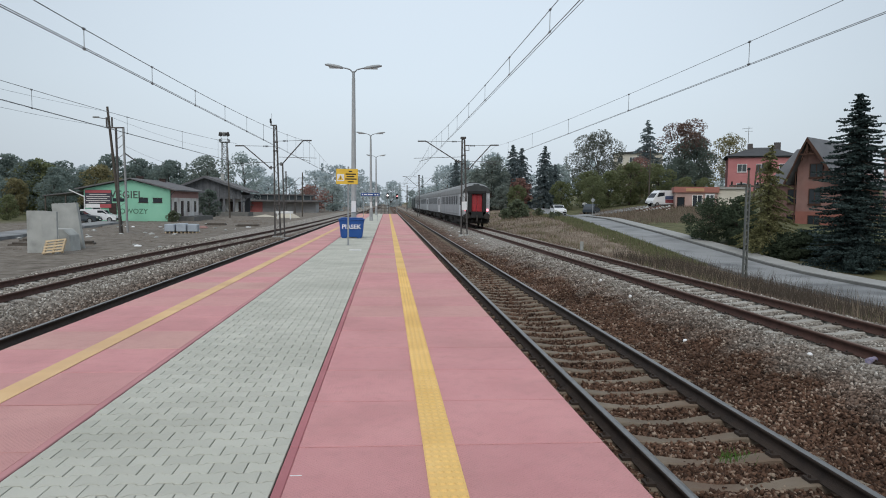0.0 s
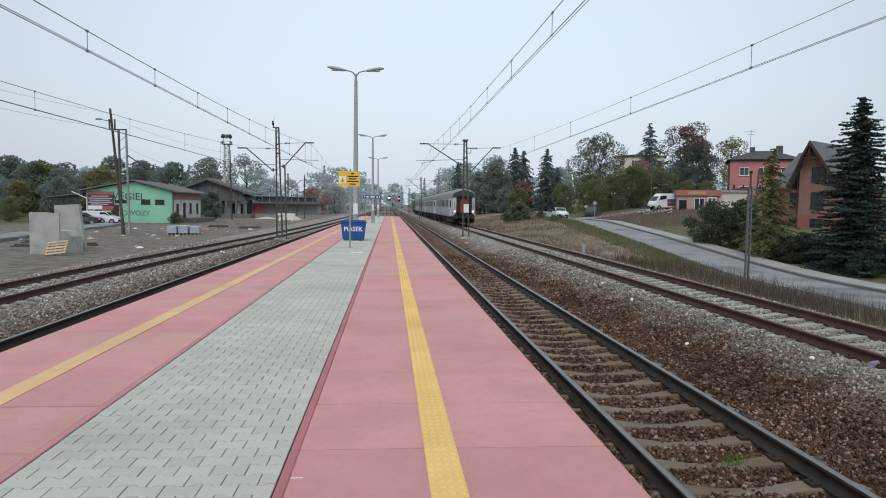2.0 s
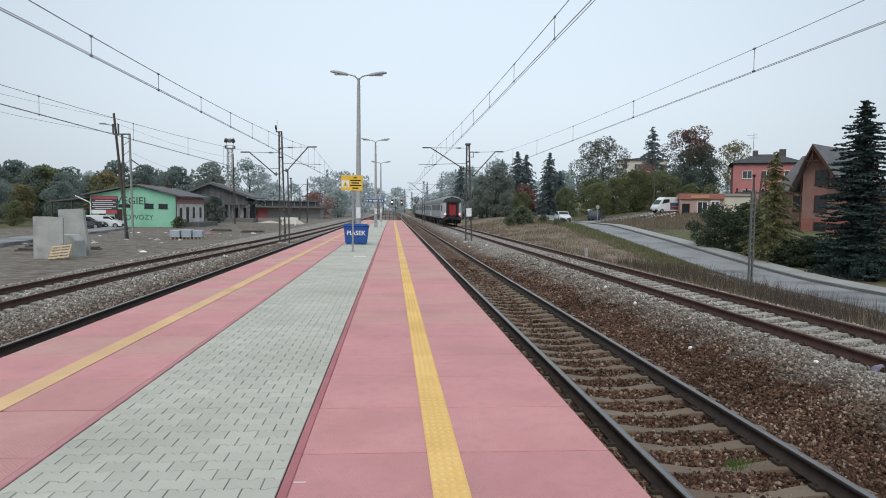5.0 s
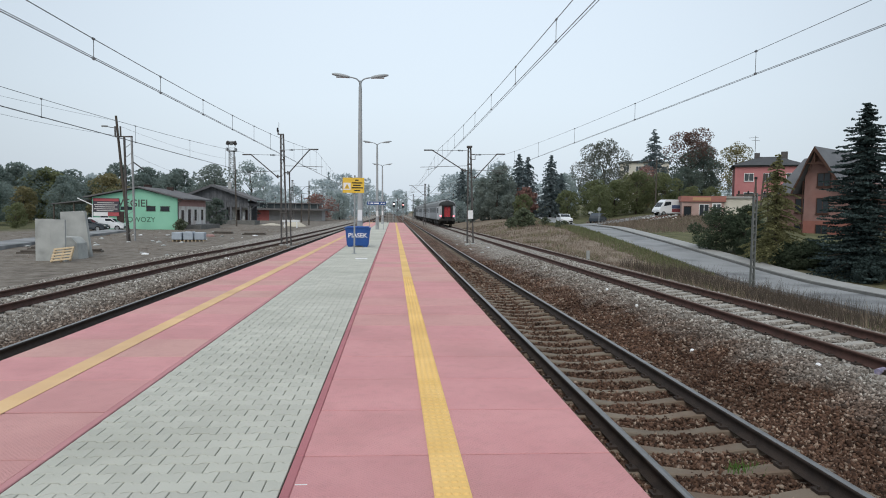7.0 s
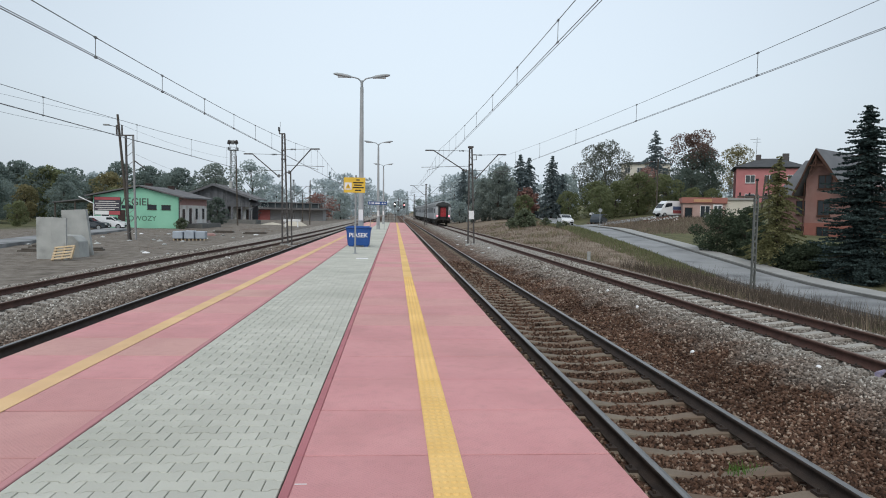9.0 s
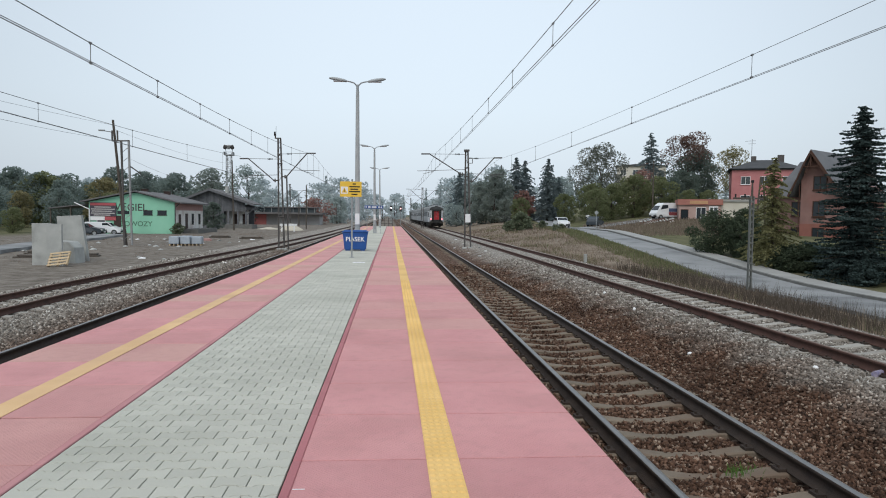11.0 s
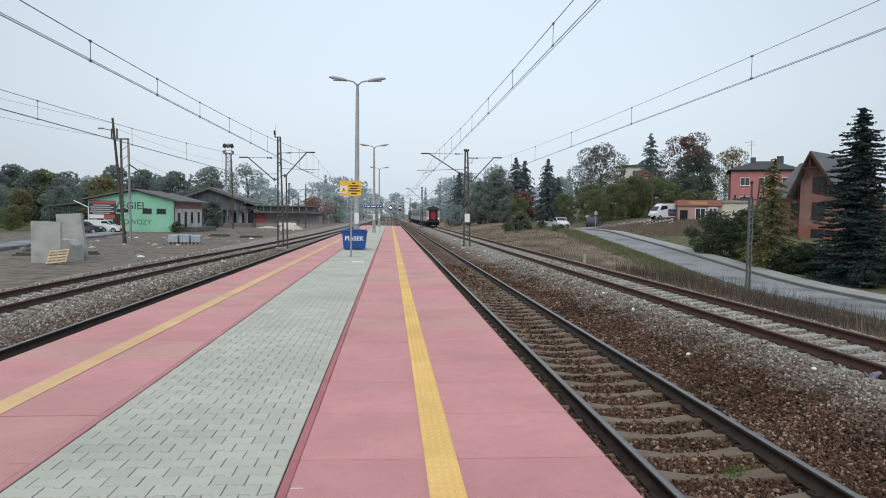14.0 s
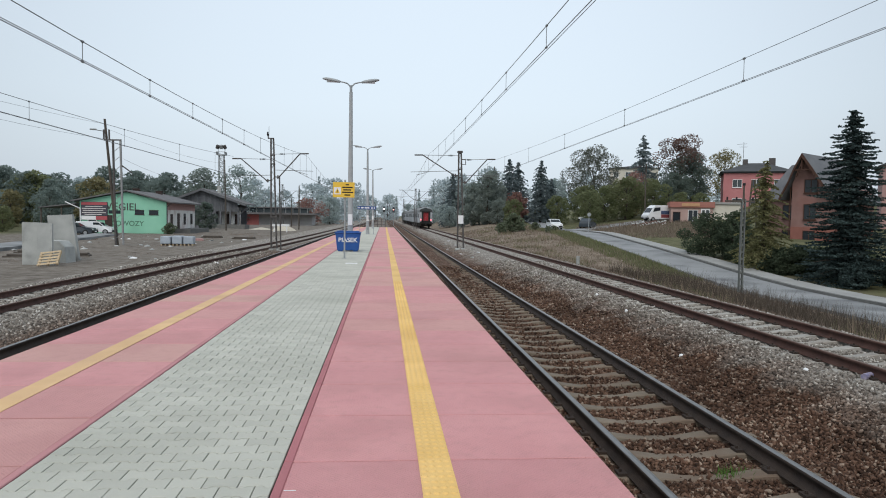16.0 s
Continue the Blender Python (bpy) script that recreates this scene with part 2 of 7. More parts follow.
    l.new(ramps[0].outputs[0], stained.inputs["Color"])
    mx = n.new("ShaderNodeMix")
    mx.data_type = "RGBA"
    l.new(grey.outputs[0], mx.inputs[0])
    l.new(stained.outputs[0], mx.inputs[6])
    l.new(ramps[1].outputs[0], mx.inputs[7])
    l.new(mx.outputs[2], bs.inputs["Base Color"])
    return m


BALLAST = two_tone_stones("ballast_bed", False)
STONES = two_tone_stones("ballast_stones", True)


def ground_material():
    """Earth of the yard, dry grass on the bank and green verge, blended by place."""
    m = bpy.data.materials.new("earth_and_dry_grass")
    m.use_nodes = True
    n, l = m.node_tree.nodes, m.node_tree.links
    bs = n["Principled BSDF"]
    bs.inputs["Roughness"].default_value, bs.inputs["Specular IOR Level"].default_value = 0.97, 0.1
    geo = n.new("ShaderNodeNewGeometry")
    xyz = n.new("ShaderNodeSeparateXYZ")
    l.new(geo.outputs["Position"], xyz.inputs[0])

    def tone(a, b, scale):
        t = n.new("ShaderNodeTexNoise")
        t.inputs["Scale"].default_value, t.inputs["Detail"].default_value, t.inputs["Roughness"].default_value = scale, 9, 0.7
        l.new(geo.outputs["Position"], t.inputs["Vector"])
        r = n.new("ShaderNodeValToRGB")
        r.color_ramp.elements[0].position, r.color_ramp.elements[1].position = 0.35, 0.66
        r.color_ramp.elements[0].color, r.color_ramp.elements[1].color = (*a, 1), (*b, 1)
        l.new(t.outputs[0], r.inputs[0])
        return r.outputs[0], t.outputs[0]

    earth, h = tone((0.105, 0.089, 0.074), (0.245, 0.22, 0.19), 1.7)
    dry, _ = tone((0.14, 0.112, 0.085), (0.28, 0.23, 0.178), 1.3)
    green, g = tone((0.07, 0.075, 0.04), (0.15, 0.145, 0.08), 0.5)
    side = n.new("ShaderNodeMapRange")
    side.inputs[1].default_value, side.inputs[2].default_value = 9.2, 10.6
    l.new(xyz.outputs["X"], side.inputs[0])
    mx = n.new("ShaderNodeMix")
    mx.data_type = "RGBA"
    l.new(side.outputs[0], mx.inputs[0])
    l.new(earth, mx.inputs[6])
    l.new(dry, mx.inputs[7])
    far = n.new("ShaderNodeMapRange")
    far.inputs[1].default_value, far.inputs[2].default_value = 23.0, 27.0
    wob = n.new("ShaderNodeMath")
    wob.operation = "MULTIPLY_ADD"
    l.new(g, wob.inputs[0])
    wob.inputs[1].default_value = 5.0
    l.new(xyz.outputs["X"], wob.inputs[2])
    l.new(wob.outputs[0], far.inputs[0])
    mg = n.new("ShaderNodeMix")
    mg.data_type = "RGBA"
    l.new(far.outputs[0], mg.inputs[0])
    l.new(mx.outputs[2], mg.inputs[6])
    l.new(green, mg.inputs[7])
    leftg = n.new("ShaderNodeMapRange")
    leftg.inputs[1].default_value, leftg.inputs[2].default_value = -38.0, -44.0
    l.new(xyz.outputs["X"], leftg.inputs[0])
    ml = n.new("ShaderNodeMix")
    ml.data_type = "RGBA"
    l.new(leftg.outputs[0], ml.inputs[0])
    l.new(mg.outputs[2], ml.inputs[6])
    l.new(green, ml.inputs[7])
    l.new(ml.outputs[2], bs.inputs["Base Color"])
    bp = n.new("ShaderNodeBump")
    bp.inputs["Strength"].default_value, bp.inputs["Distance"].default_value = 0.6, 0.15
    l.new(h, bp.inputs["Height"])
    l.new(bp.outputs[0], bs.inputs["Normal"])
    return m


GROUND = ground_material()


# ---- building helpers ----
def link(name, bm, material, parent=None, label="", smooth=False):
    me = bpy.data.meshes.new(name)
    bm.to_mesh(me)
    bm.free()
    me.materials.append(material)
    if smooth:
        me.polygons.foreach_set("use_smooth", [True] * len(me.polygons))
    ob = new(name, me)
    if parent is not None:
        ob.parent = parent
    if label:
        tagged(ob, label)
    return ob


def part(name, bm, material, parent, label="", smooth=False):
    return link(name, bm, material, parent, label, smooth)


def thing(name, m, label, category, group="", kind=""):
    ob = new(name)
    ob.empty_display_size = 0.2
    ob.matrix_basis = m
    return tagged(ob, label, category, group, kind)


def joined(name, verts, faces, material, parent=None):
    """One mesh from arrays of vertices and of equal-sided faces."""
    me = bpy.data.meshes.new(name)
    verts, faces = np.asarray(verts, np.float32), np.asarray(faces, np.int32)
    k = faces.shape[1]
    me.vertices.add(len(verts))
    me.vertices.foreach_set("co", verts.ravel())
    me.loops.add(faces.size)
    me.loops.foreach_set("vertex_index", faces.ravel())
    me.polygons.add(len(faces))
    me.polygons.foreach_set("loop_start", np.arange(0, faces.size, k, dtype=np.int32))
    me.update(calc_edges=True)
    me.materials.append(material)
    ob = new(name, me)
    if parent is not None:
        ob.parent = parent
    return ob


def box(bm, x0, x1, y0, y1, z0, z1, bevel=0.0, m=None):
    made = bmesh.ops.create_cube(bm, size=1.0)["verts"]
    for v in made:
        v.co = Vector((x0 + (v.co.x + 0.5) * (x1 - x0), y0 + (v.co.y + 0.5) * (y1 - y0), z0 + (v.co.z + 0.5) * (z1 - z0)))
    if bevel:
        edges = list({e for v in made for e in v.link_edges})
        got = bmesh.ops.bevel(bm, geom=edges, offset=bevel, segments=1, affect="EDGES")
        made = list({v for v in got["verts"]} | {v for v in made if v.is_valid})
    if m is not None:
        for v in made:
            v.co = m @ v.co
    return made


def boxes(*specs, bevel=0.0):
    bm = bmesh.new()
    for s in specs:
        box(bm, *s, bevel=bevel)
    return bm


def rod(bm, a, b, r0, r1=None, n=8, caps=True):
    a, b = Vector(a), Vector(b)
    r1 = r0 if r1 is None else r1
    q = (b - a).to_track_quat("Z", "Y")
    rings = []
    for p, r in ((a, r0), (b, r1)):
        rings.append([bm.verts.new(p + q @ Vector((r * math.cos(math.tau * i / n), r * math.sin(math.tau * i / n), 0))) for i in range(n)])
    for i in range(n):
        bm.faces.new((rings[0][i], rings[0][(i + 1) % n], rings[1][(i + 1) % n], rings[1][i]))
    if caps:
        bm.faces.new(rings[0][::-1])
        bm.faces.new(rings[1])
    return bm


def rods(*specs, n=8):
    bm = bmesh.new()
    for s in specs:
        rod(bm, *s, n=n)
    return bm


def bar(bm, a, b, w, h):
    """A square bar from a to b."""
    a, b = Vector(a), Vector(b)
    d = b - a
    m = Matrix.Translation((a + b) / 2) @ d.to_track_quat("Z", "Y").to_matrix().to_4x4()
    box(bm, -w / 2, w / 2, -h / 2, h / 2, -d.length / 2, d.length / 2, m=m)
    return bm


def prism(bm, outline, y0, y1):
    """A solid from an outline in x and z, between two depths."""
    f = [bm.verts.new((x, y0, z)) for x, z in outline]
    g = [bm.verts.new((x, y1, z)) for x, z in outline]
    k = len(outline)
    for i in range(k):
        bm.faces.new((f[i], f[(i + 1) % k], g[(i + 1) % k], g[i]))
    bm.faces.new(f[::-1])
    bm.faces.new(g)
    bmesh.ops.recalc_face_normals(bm, faces=bm.faces[:])
    return bm


def step(v, a, b):
    t = min(1.0, max(0.0, (v - a) / (b - a)))
    return t * t * (3 - 2 * t)


def along(table, v):
    xs = [r[0] for r in table]
    return float(np.interp(v, xs, [r[1] for r in table]))


# ---- lie of the land ----
ROAD_EDGE = ((-60, 16.5), (15, 17.3), (25, 17.5), (31, 17.5), (36, 17.7), (41, 18.2), (53, 19.0), (73, 21.0), (92, 22.6), (120, 26.5), (160, 33.0), (220, 40.0), (400, 60.0))
ROAD_LEVEL = ((-60, -2.6), (15, -2.0), (25, -1.78), (31, -1.73), (36, -1.53), (41, -1.3), (53, -0.64), (73, 0.12), (92, 0.14), (120, 0.75), (160, 1.5), (220, 2.2), (400, 3.0))
ROAD_WIDE, PATH_WIDE = 3.1, 1.65


def land(x, y):
    """Height of the natural ground."""
    z = -1.05
    if x < -40:
        z += 0.4 * step(-x, 40, 90)
    if x > 9:
        rl, re = along(ROAD_LEVEL, y), along(ROAD_EDGE, y)
        t = step(x, 10.2, re - 0.8)
        z = -1.0 + (rl - 0.05 + 1.0) * t - 0.25 * math.sin(math.pi * t) * step(60 - y, 0, 40) + 0.35 * math.sin(math.pi * t) * step(y, 55, 85)
        out = x - re - ROAD_WIDE - PATH_WIDE
        if out > 0:
            hill = step(y, 62, 100)
            z += hill * min(6.0, 0.105 * out) + (1 - hill) * 0.01 * out
    return z


def spread(lo, hi, dense_lo, dense_hi, fine, grow=1.25):
    v = list(np.arange(dense_lo, dense_hi + fine / 2, fine))
    s = fine
    while v[-1] < hi:
        s *= grow
        v.append(min(hi, v[-1] + s))
    s = fine
    while v[0] > lo:
        s *= grow
        v.insert(0, max(lo, v[0] - s))
    return v


def build_ground():
    xs, ys = spread(-1500, 1500, -45, 70, 1.0), spread(-80, 3000, -10, 150, 1.6)
    verts, faces = [], []
    for y in ys:
        for x in xs:
            rough = 0.10 * noise.noise((x * 0.35, y * 0.35, 0)) + 0.05 * noise.noise((x * 1.1, y * 1.1, 3))
            re = along(ROAD_EDGE, y)
            if re - 0.6 < x < re + ROAD_WIDE + PATH_WIDE + 0.4:
                rough = -0.10
            if -12 < x < 10.2:
                rough = -0.12
            verts.append((x, y, land(x, y) + rough))
    w = len(xs)
    for j in range(len(ys) - 1):
        for i in range(w - 1):
            faces.append((j * w + i, j * w + i + 1, j * w + w + i + 1, j * w + w + i))
    ob = joined("ground", verts, faces, GROUND)
    ob.data.polygons.foreach_set("use_smooth", [True] * len(ob.data.polygons))
    tagged(ob, "bare earth yard and dry brown grass bank", "ground", kind="structure")


build_ground()


def strip(name, inner, outer, lift, y0, y1, pitch, material, thick=0.12):
    """A ribbon that follows the road between two offsets from its near kerb."""
    bm = bmesh.new()
    rows_ = []
    y = y0
    while y <= y1:
        re, rl = along(ROAD_EDGE, y), along(ROAD_LEVEL, y) + lift
        rows_.append([bm.verts.new(p) for p in ((re + inner, y, rl - thick), (re + inner, y, rl), (re + outer, y, rl), (re + outer, y, rl - thick))])
        y += pitch
    for a, b in zip(rows_, rows_[1:]):
        for i in range(3):
            bm.faces.new((a[i], a[i + 1], b[i + 1], b[i]))
    bmesh.ops.recalc_face_normals(bm, faces=bm.faces[:])
    return link(name, bm, material)


tagged(strip("road", 0.0, ROAD_WIDE, 0.0, -40, 300, 3.0, ASPHALT, 0.2), "pale worn asphalt street beside the railway", "road", kind="structure")
tagged(strip("kerb", ROAD_WIDE, ROAD_WIDE + 0.22, 0.12, -40, 83, 3.0, KERB_DARK, 0.3), "low grey concrete kerb along the street", "kerb", kind="structure")
tagged(strip("pavement", ROAD_WIDE + 0.223, ROAD_WIDE + PATH_WIDE, 0.115, -40, 83, 3.0, PAVEMENT, 0.3), "light grey pavement beside the street", "pavement", kind="structure")

# side street that climbs to the shop
bm = bmesh.new()
turn_off = [(24.4, 86.5, 91.5), (27.0, 87.5, 93.0), (30.0, 90.0, 94.6), (34.0, 93.2, 97.4), (38.0, 96.0, 100.5), (46.0, 100.0, 105.0)]
near_side = [bm.verts.new((x, a, max(land(x, a), land(x, b)) + 0.10)) for x, a, b in turn_off]
far_side = [bm.verts.new((x - 0.6, b, max(land(x, a), land(x, b)) + 0.12)) for x, a, b in turn_off]
foot_side = [bm.verts.new((x, a, land(x, a) - 0.3)) for x, a, b in turn_off]
for i in range(len(turn_off) - 1):
    bm.faces.new((near_side[i], near_side[i + 1], far_side[i + 1], far_side[i]))
    bm.faces.new((foot_side[i], foot_side[i + 1], near_side[i + 1], near_side[i]))
bmesh.ops.recalc_face_normals(bm, faces=bm.faces[:])
tagged(link("road", bm, ASPHALT), "narrow asphalt side street climbing to the shop", "road", kind="structure")

# ---- platform ----
P_LEFT, P_RIGHT, P_START, P_END = -4.0, 1.457, -5.708, 98.3
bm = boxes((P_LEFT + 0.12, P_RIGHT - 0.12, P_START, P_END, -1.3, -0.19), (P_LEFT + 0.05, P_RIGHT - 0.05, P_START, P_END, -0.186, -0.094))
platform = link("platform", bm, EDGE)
tagged(platform, "long island platform with pink slabs and grey paving", "platform", kind="structure")
bm = boxes((-2.141, -0.623, P_START, P_END, -0.09, -0.014))
part("paving_bed", bm, JOINT, platform)

# ---- railway tracks ----
RAIL_OUTLINE = ((-0.036, 0.0), (0.036, 0.0), (0.036, -0.035), (0.010, -0.05), (0.010, -0.125), (0.07, -0.15), (0.07, -0.16), (-0.07, -0.16), (-0.07, -0.15), (-0.010, -0.125), (-0.010, -0.05), (-0.036, -0.035))


def rail(name, centre, offset, level, y0, y1, side, top, parent):
    ys = list(np.arange(y0, y1 + 1, 6.0))
    k = len(RAIL_OUTLINE)
    verts, faces = [], []
    for y in ys:
        cx, cz = centre(y) + offset, level(y)
        verts += [(cx + a, y, cz + b) for a, b in RAIL_OUTLINE]
    for j in range(len(ys) - 1):
        for i in range(k):
            faces.append((j * k + i, j * k + (i + 1) % k, j * k + k + (i + 1) % k, j * k + k + i))
    ob = joined(name, verts, faces, side, parent)
    ob.data.materials.append(top)
    for i, poly in enumerate(ob.data.polygons):
        if i % k == 0:
            poly.material_index = 1
    return ob


def sleeper_mesh(material):
    """A concrete sleeper, high under the rails and low in its middle."""
    prof = ((-1.25, 0.095, -0.05), (-1.0, 0.105, 0.0), (-0.55, 0.105, 0.0), (-0.2, 0.08, -0.042), (0.2, 0.08, -0.042), (0.55, 0.105, 0.0), (1.0, 0.105, 0.0), (1.25, 0.095, -0.05))
    verts, faces = [], []
    for x, w, z in prof:
        verts += [(x, -w - 0.03, -0.2), (x, -w, z - 0.012), (x, -w + 0.02, z), (x, w - 0.02, z), (x, w, z - 0.012), (x, w + 0.03, -0.2)]
    for j in range(len(prof) - 1):
        for i in range(5):
            faces.append((j * 6 + i, j * 6 + i + 1, j * 6 + 7 + i, j * 6 + 6 + i))
    me = bpy.data.meshes.new("sleeper")
    me.from_pydata(verts, [], [f[::-1] for f in faces] + [(0, 1, 2, 3, 4, 5), tuple(range((len(prof) - 1) * 6, len(prof) * 6))[::-1]])
    me.materials.append(material)
    return me


def clip_mesh():
    """The pair of rail clips on one end of a sleeper."""
    bm = bmesh.new()
    for s in (-1, 1):
        box(bm, s * 0.11 - 0.045, s * 0.11 + 0.045, -0.06, 0.06, 0.0, 0.03)
        rod(bm, (s * 0.12, 0, 0.0), (s * 0.12, 0, 0.06), 0.016, n=6)
    me = bpy.data.meshes.new("rail_clip")
    bm.to_mesh(me)
    bm.free()
    me.materials.append(RAIL_SIDE)
    return me


def track(label, centre, level, y0, y1, side, top, tie, first, count, clips=0):
    t = thing("railway_track", Matrix(), label, "railway track", "tracks of the station", "structure")
    for s in (-0.7535, 0.7535):
        rail("rail", centre, s, level, y0, y1, side, top, t)
    me = sleeper_mesh(tie)
    clip = clip_mesh()
    for i in range(count):
        y = first + 0.6 * i
        if y > y1:
            break
        ob = new("sleeper", me)
        ob.parent = t
        ob.matrix_basis = pose(centre(y) + random.uniform(-0.02, 0.02), y, level(y) - 0.165, 0, 0, random.uniform(-0.6, 0.6))
        if i < clips:
            for s in (-0.7535, 0.7535):
                c = new("rail_clip", clip)
                c.parent = t
                c.matrix_basis = pose(centre(y) + s, y, level(y) - 0.165)
    return t


T1, T2, TL = 3.185, 7.67, -5.52
SIDING = ((-20, -9.85), (20, -9.85), (30, -9.6), (42, -8.95), (62, -8.25), (85, -7.8), (130, -7.5), (400, -7.5))
LEVEL1, LEVEL2 = -0.715, ((-20, -0.41), (30, -0.41), (60, -0.42), (300, -0.5))
track("electrified track with bright worn rails and brown ballast", lambda y: T1, lambda y: LEVEL1, -8, 420, RAIL_SIDE, RAIL_TOP, SLEEPER, -7.575, 300, 55)
track("rusty-railed track on pale grey ballast", lambda y: T2, lambda y: along(LEVEL2, y), -8, 420, RAIL_RUST, RAIL_TOP_DULL, SLEEPER_PALE, 3.3, 280, 40)
track("track along the far platform edge", lambda y: TL, lambda y: LEVEL1, -8, 420, RAIL_SIDE, RAIL_TOP, SLEEPER, 3.3, 160)
track("siding that bends towards the platform track", lambda y: along(SIDING, y), lambda y: LEVEL1, -8, 190, RAIL_RUST, RAIL_TOP_DULL, SLEEPER_PALE, 8.0, 200)


def bed_level(x, y):
    """Height of the ballast, from one side of the line to the other."""
    l2 = along(LEVEL2, y)
    up = step(y, 16, 45)
    prof = ((-13.2, -1.12), (-11.6, -0.94 + 0.04 * up), (-8.3, -0.93 + 0.04 * up), (-7.4, -0.90), (-4.0, -0.93), (1.4, -0.86), (2.1, -0.875), (2.42, -0.948 + 0.055 * up), (3.95, -0.948 + 0.055 * up), (4.7, -0.94 + 0.06 * up), (6.0, l2 - 0.215 + 0.05 * up), (6.78, l2 - 0.20 + 0.04 * up), (6.96, l2 - 0.235 + 0.06 * up), (8.38, l2 - 0.235 + 0.06 * up), (8.56, l2 - 0.20 + 0.04 * up), (9.3, l2 - 0.215 + 0.05 * up), (10.4, -1.02), (11.0, -1.2))
    return along(prof, x)


def build_bed(name, x0, x1, label):
    xs, ys = np.arange(x0, x1 + 0.01, 0.22), np.array(spread(-10, 420, 2, 26, 0.16, 1.1))
    verts, faces = [], []
    for y in ys:
        for x in xs:
            verts.append((x, y, bed_level(x, y) + 0.025 * noise.noise((x * 2.2, y * 2.2, 0)) + 0.012 * noise.noise((x * 9, y * 9, 1))))
    w = len(xs)
    for j in range(len(ys) - 1):
        for i in range(w - 1):
            faces.append((j * w + i, j * w + i + 1, j * w + w + i + 1, j * w + w + i))
    ob = joined(name, verts, faces, BALLAST)
    tagged(ob, label, "ballast", kind="stuff")


build_bed("ballast", 1.36, 11.0, "rust-brown and pale grey crushed stone ballast")
build_bed("ballast", -13.2, -3.9, "pale grey crushed stone ballast")


def scatter_stones(seed, count, x0, x1, y0, y1, lo, hi, label):
    """Loose ballast stones: crooked angular lumps, thinning out with distance."""
    rng = np.random.default_rng(seed)
    u = rng.random(count)
    y = 1.0 / (1.0 / y0 + u * (1.0 / y1 - 1.0 / y0))
    x = rng.uniform(x0, x1, count)
    off = np.abs(y - (1.425 + 0.6 * np.round((y - 1.425) / 0.6)))
    on_tie = (x > T1 - 0.74) & (x < T1 + 1.2) & (off < 0.075) & (rng.random(count) > y / 40)
    keep = ~on_tie
    for c in (T1, T2, TL):
        for s in (-0.7535, 0.7535):
            keep &= np.abs(x - c - s) > 0.085
    off2 = np.abs(y - (3.3 + 0.6 * np.round((y - 3.3) / 0.6)))
    keep &= ~((np.abs(x - T2) < 0.70) & (off2 < 0.11))
    x, y = x[keep], y[keep]
    n = len(x)
    z = np.array([bed_level(a, b) for a, b in zip(x, y)]) + rng.uniform(-0.005, 0.03, n)
    corner = np.array([(1.25, 0, 0), (-1.25, 0, 0), (0, 1.25, 0), (0, -1.25, 0), (0, 0, 1.1), (0, 0, -1.1)])
    size = rng.uniform(lo, hi, (n, 1, 1)) * rng.uniform(0.6, 1.2, (n, 1, 3)) * np.minimum(2.2, 1 + y / 30)[:, None, None]
    p = (corner[None] + rng.uniform(-0.35, 0.35, (n, 6, 3))) * size * rng.uniform(0.7, 1.15, (n, 6, 1))
    a = rng.normal(size=(n, 4))
    a /= np.linalg.norm(a, axis=1, keepdims=True)
    w_, i_, j_, k_ = a.T
    rot = np.stack([1 - 2 * (j_ * j_ + k_ * k_), 2 * (i_ * j_ - k_ * w_), 2 * (i_ * k_ + j_ * w_), 2 * (i_ * j_ + k_ * w_), 1 - 2 * (i_ * i_ + k_ * k_), 2 * (j_ * k_ - i_ * w_), 2 * (i_ * k_ - j_ * w_), 2 * (j_ * k_ + i_ * w_), 1 - 2 * (i_ * i_ + j_ * j_)], 1).reshape(n, 3, 3)
    p = np.einsum("nij,nkj->nki", rot, p) + np.stack([x, y, z], 1)[:, None]
    side = np.array([(0, 2, 4), (2, 1, 4), (1, 3, 4), (3, 0, 4), (2, 0, 5), (1, 2, 5), (3, 1, 5), (0, 3, 5)])
    f = (side[None] + 6 * np.arange(n)[:, None, None]).reshape(-1, 3)
    tagged(joined("ballast_stones", p.reshape(-1, 3), f, STONES), label, "stones", kind="stuff")


scatter_stones(1, 135000, 1.45, 10.3, 4.2, 34, 0.011, 0.025, "loose crushed ballast stones")
scatter_stones(2, 30000, -11.8, -6.4, 9, 45, 0.014, 0.032, "loose pale ballast stones")

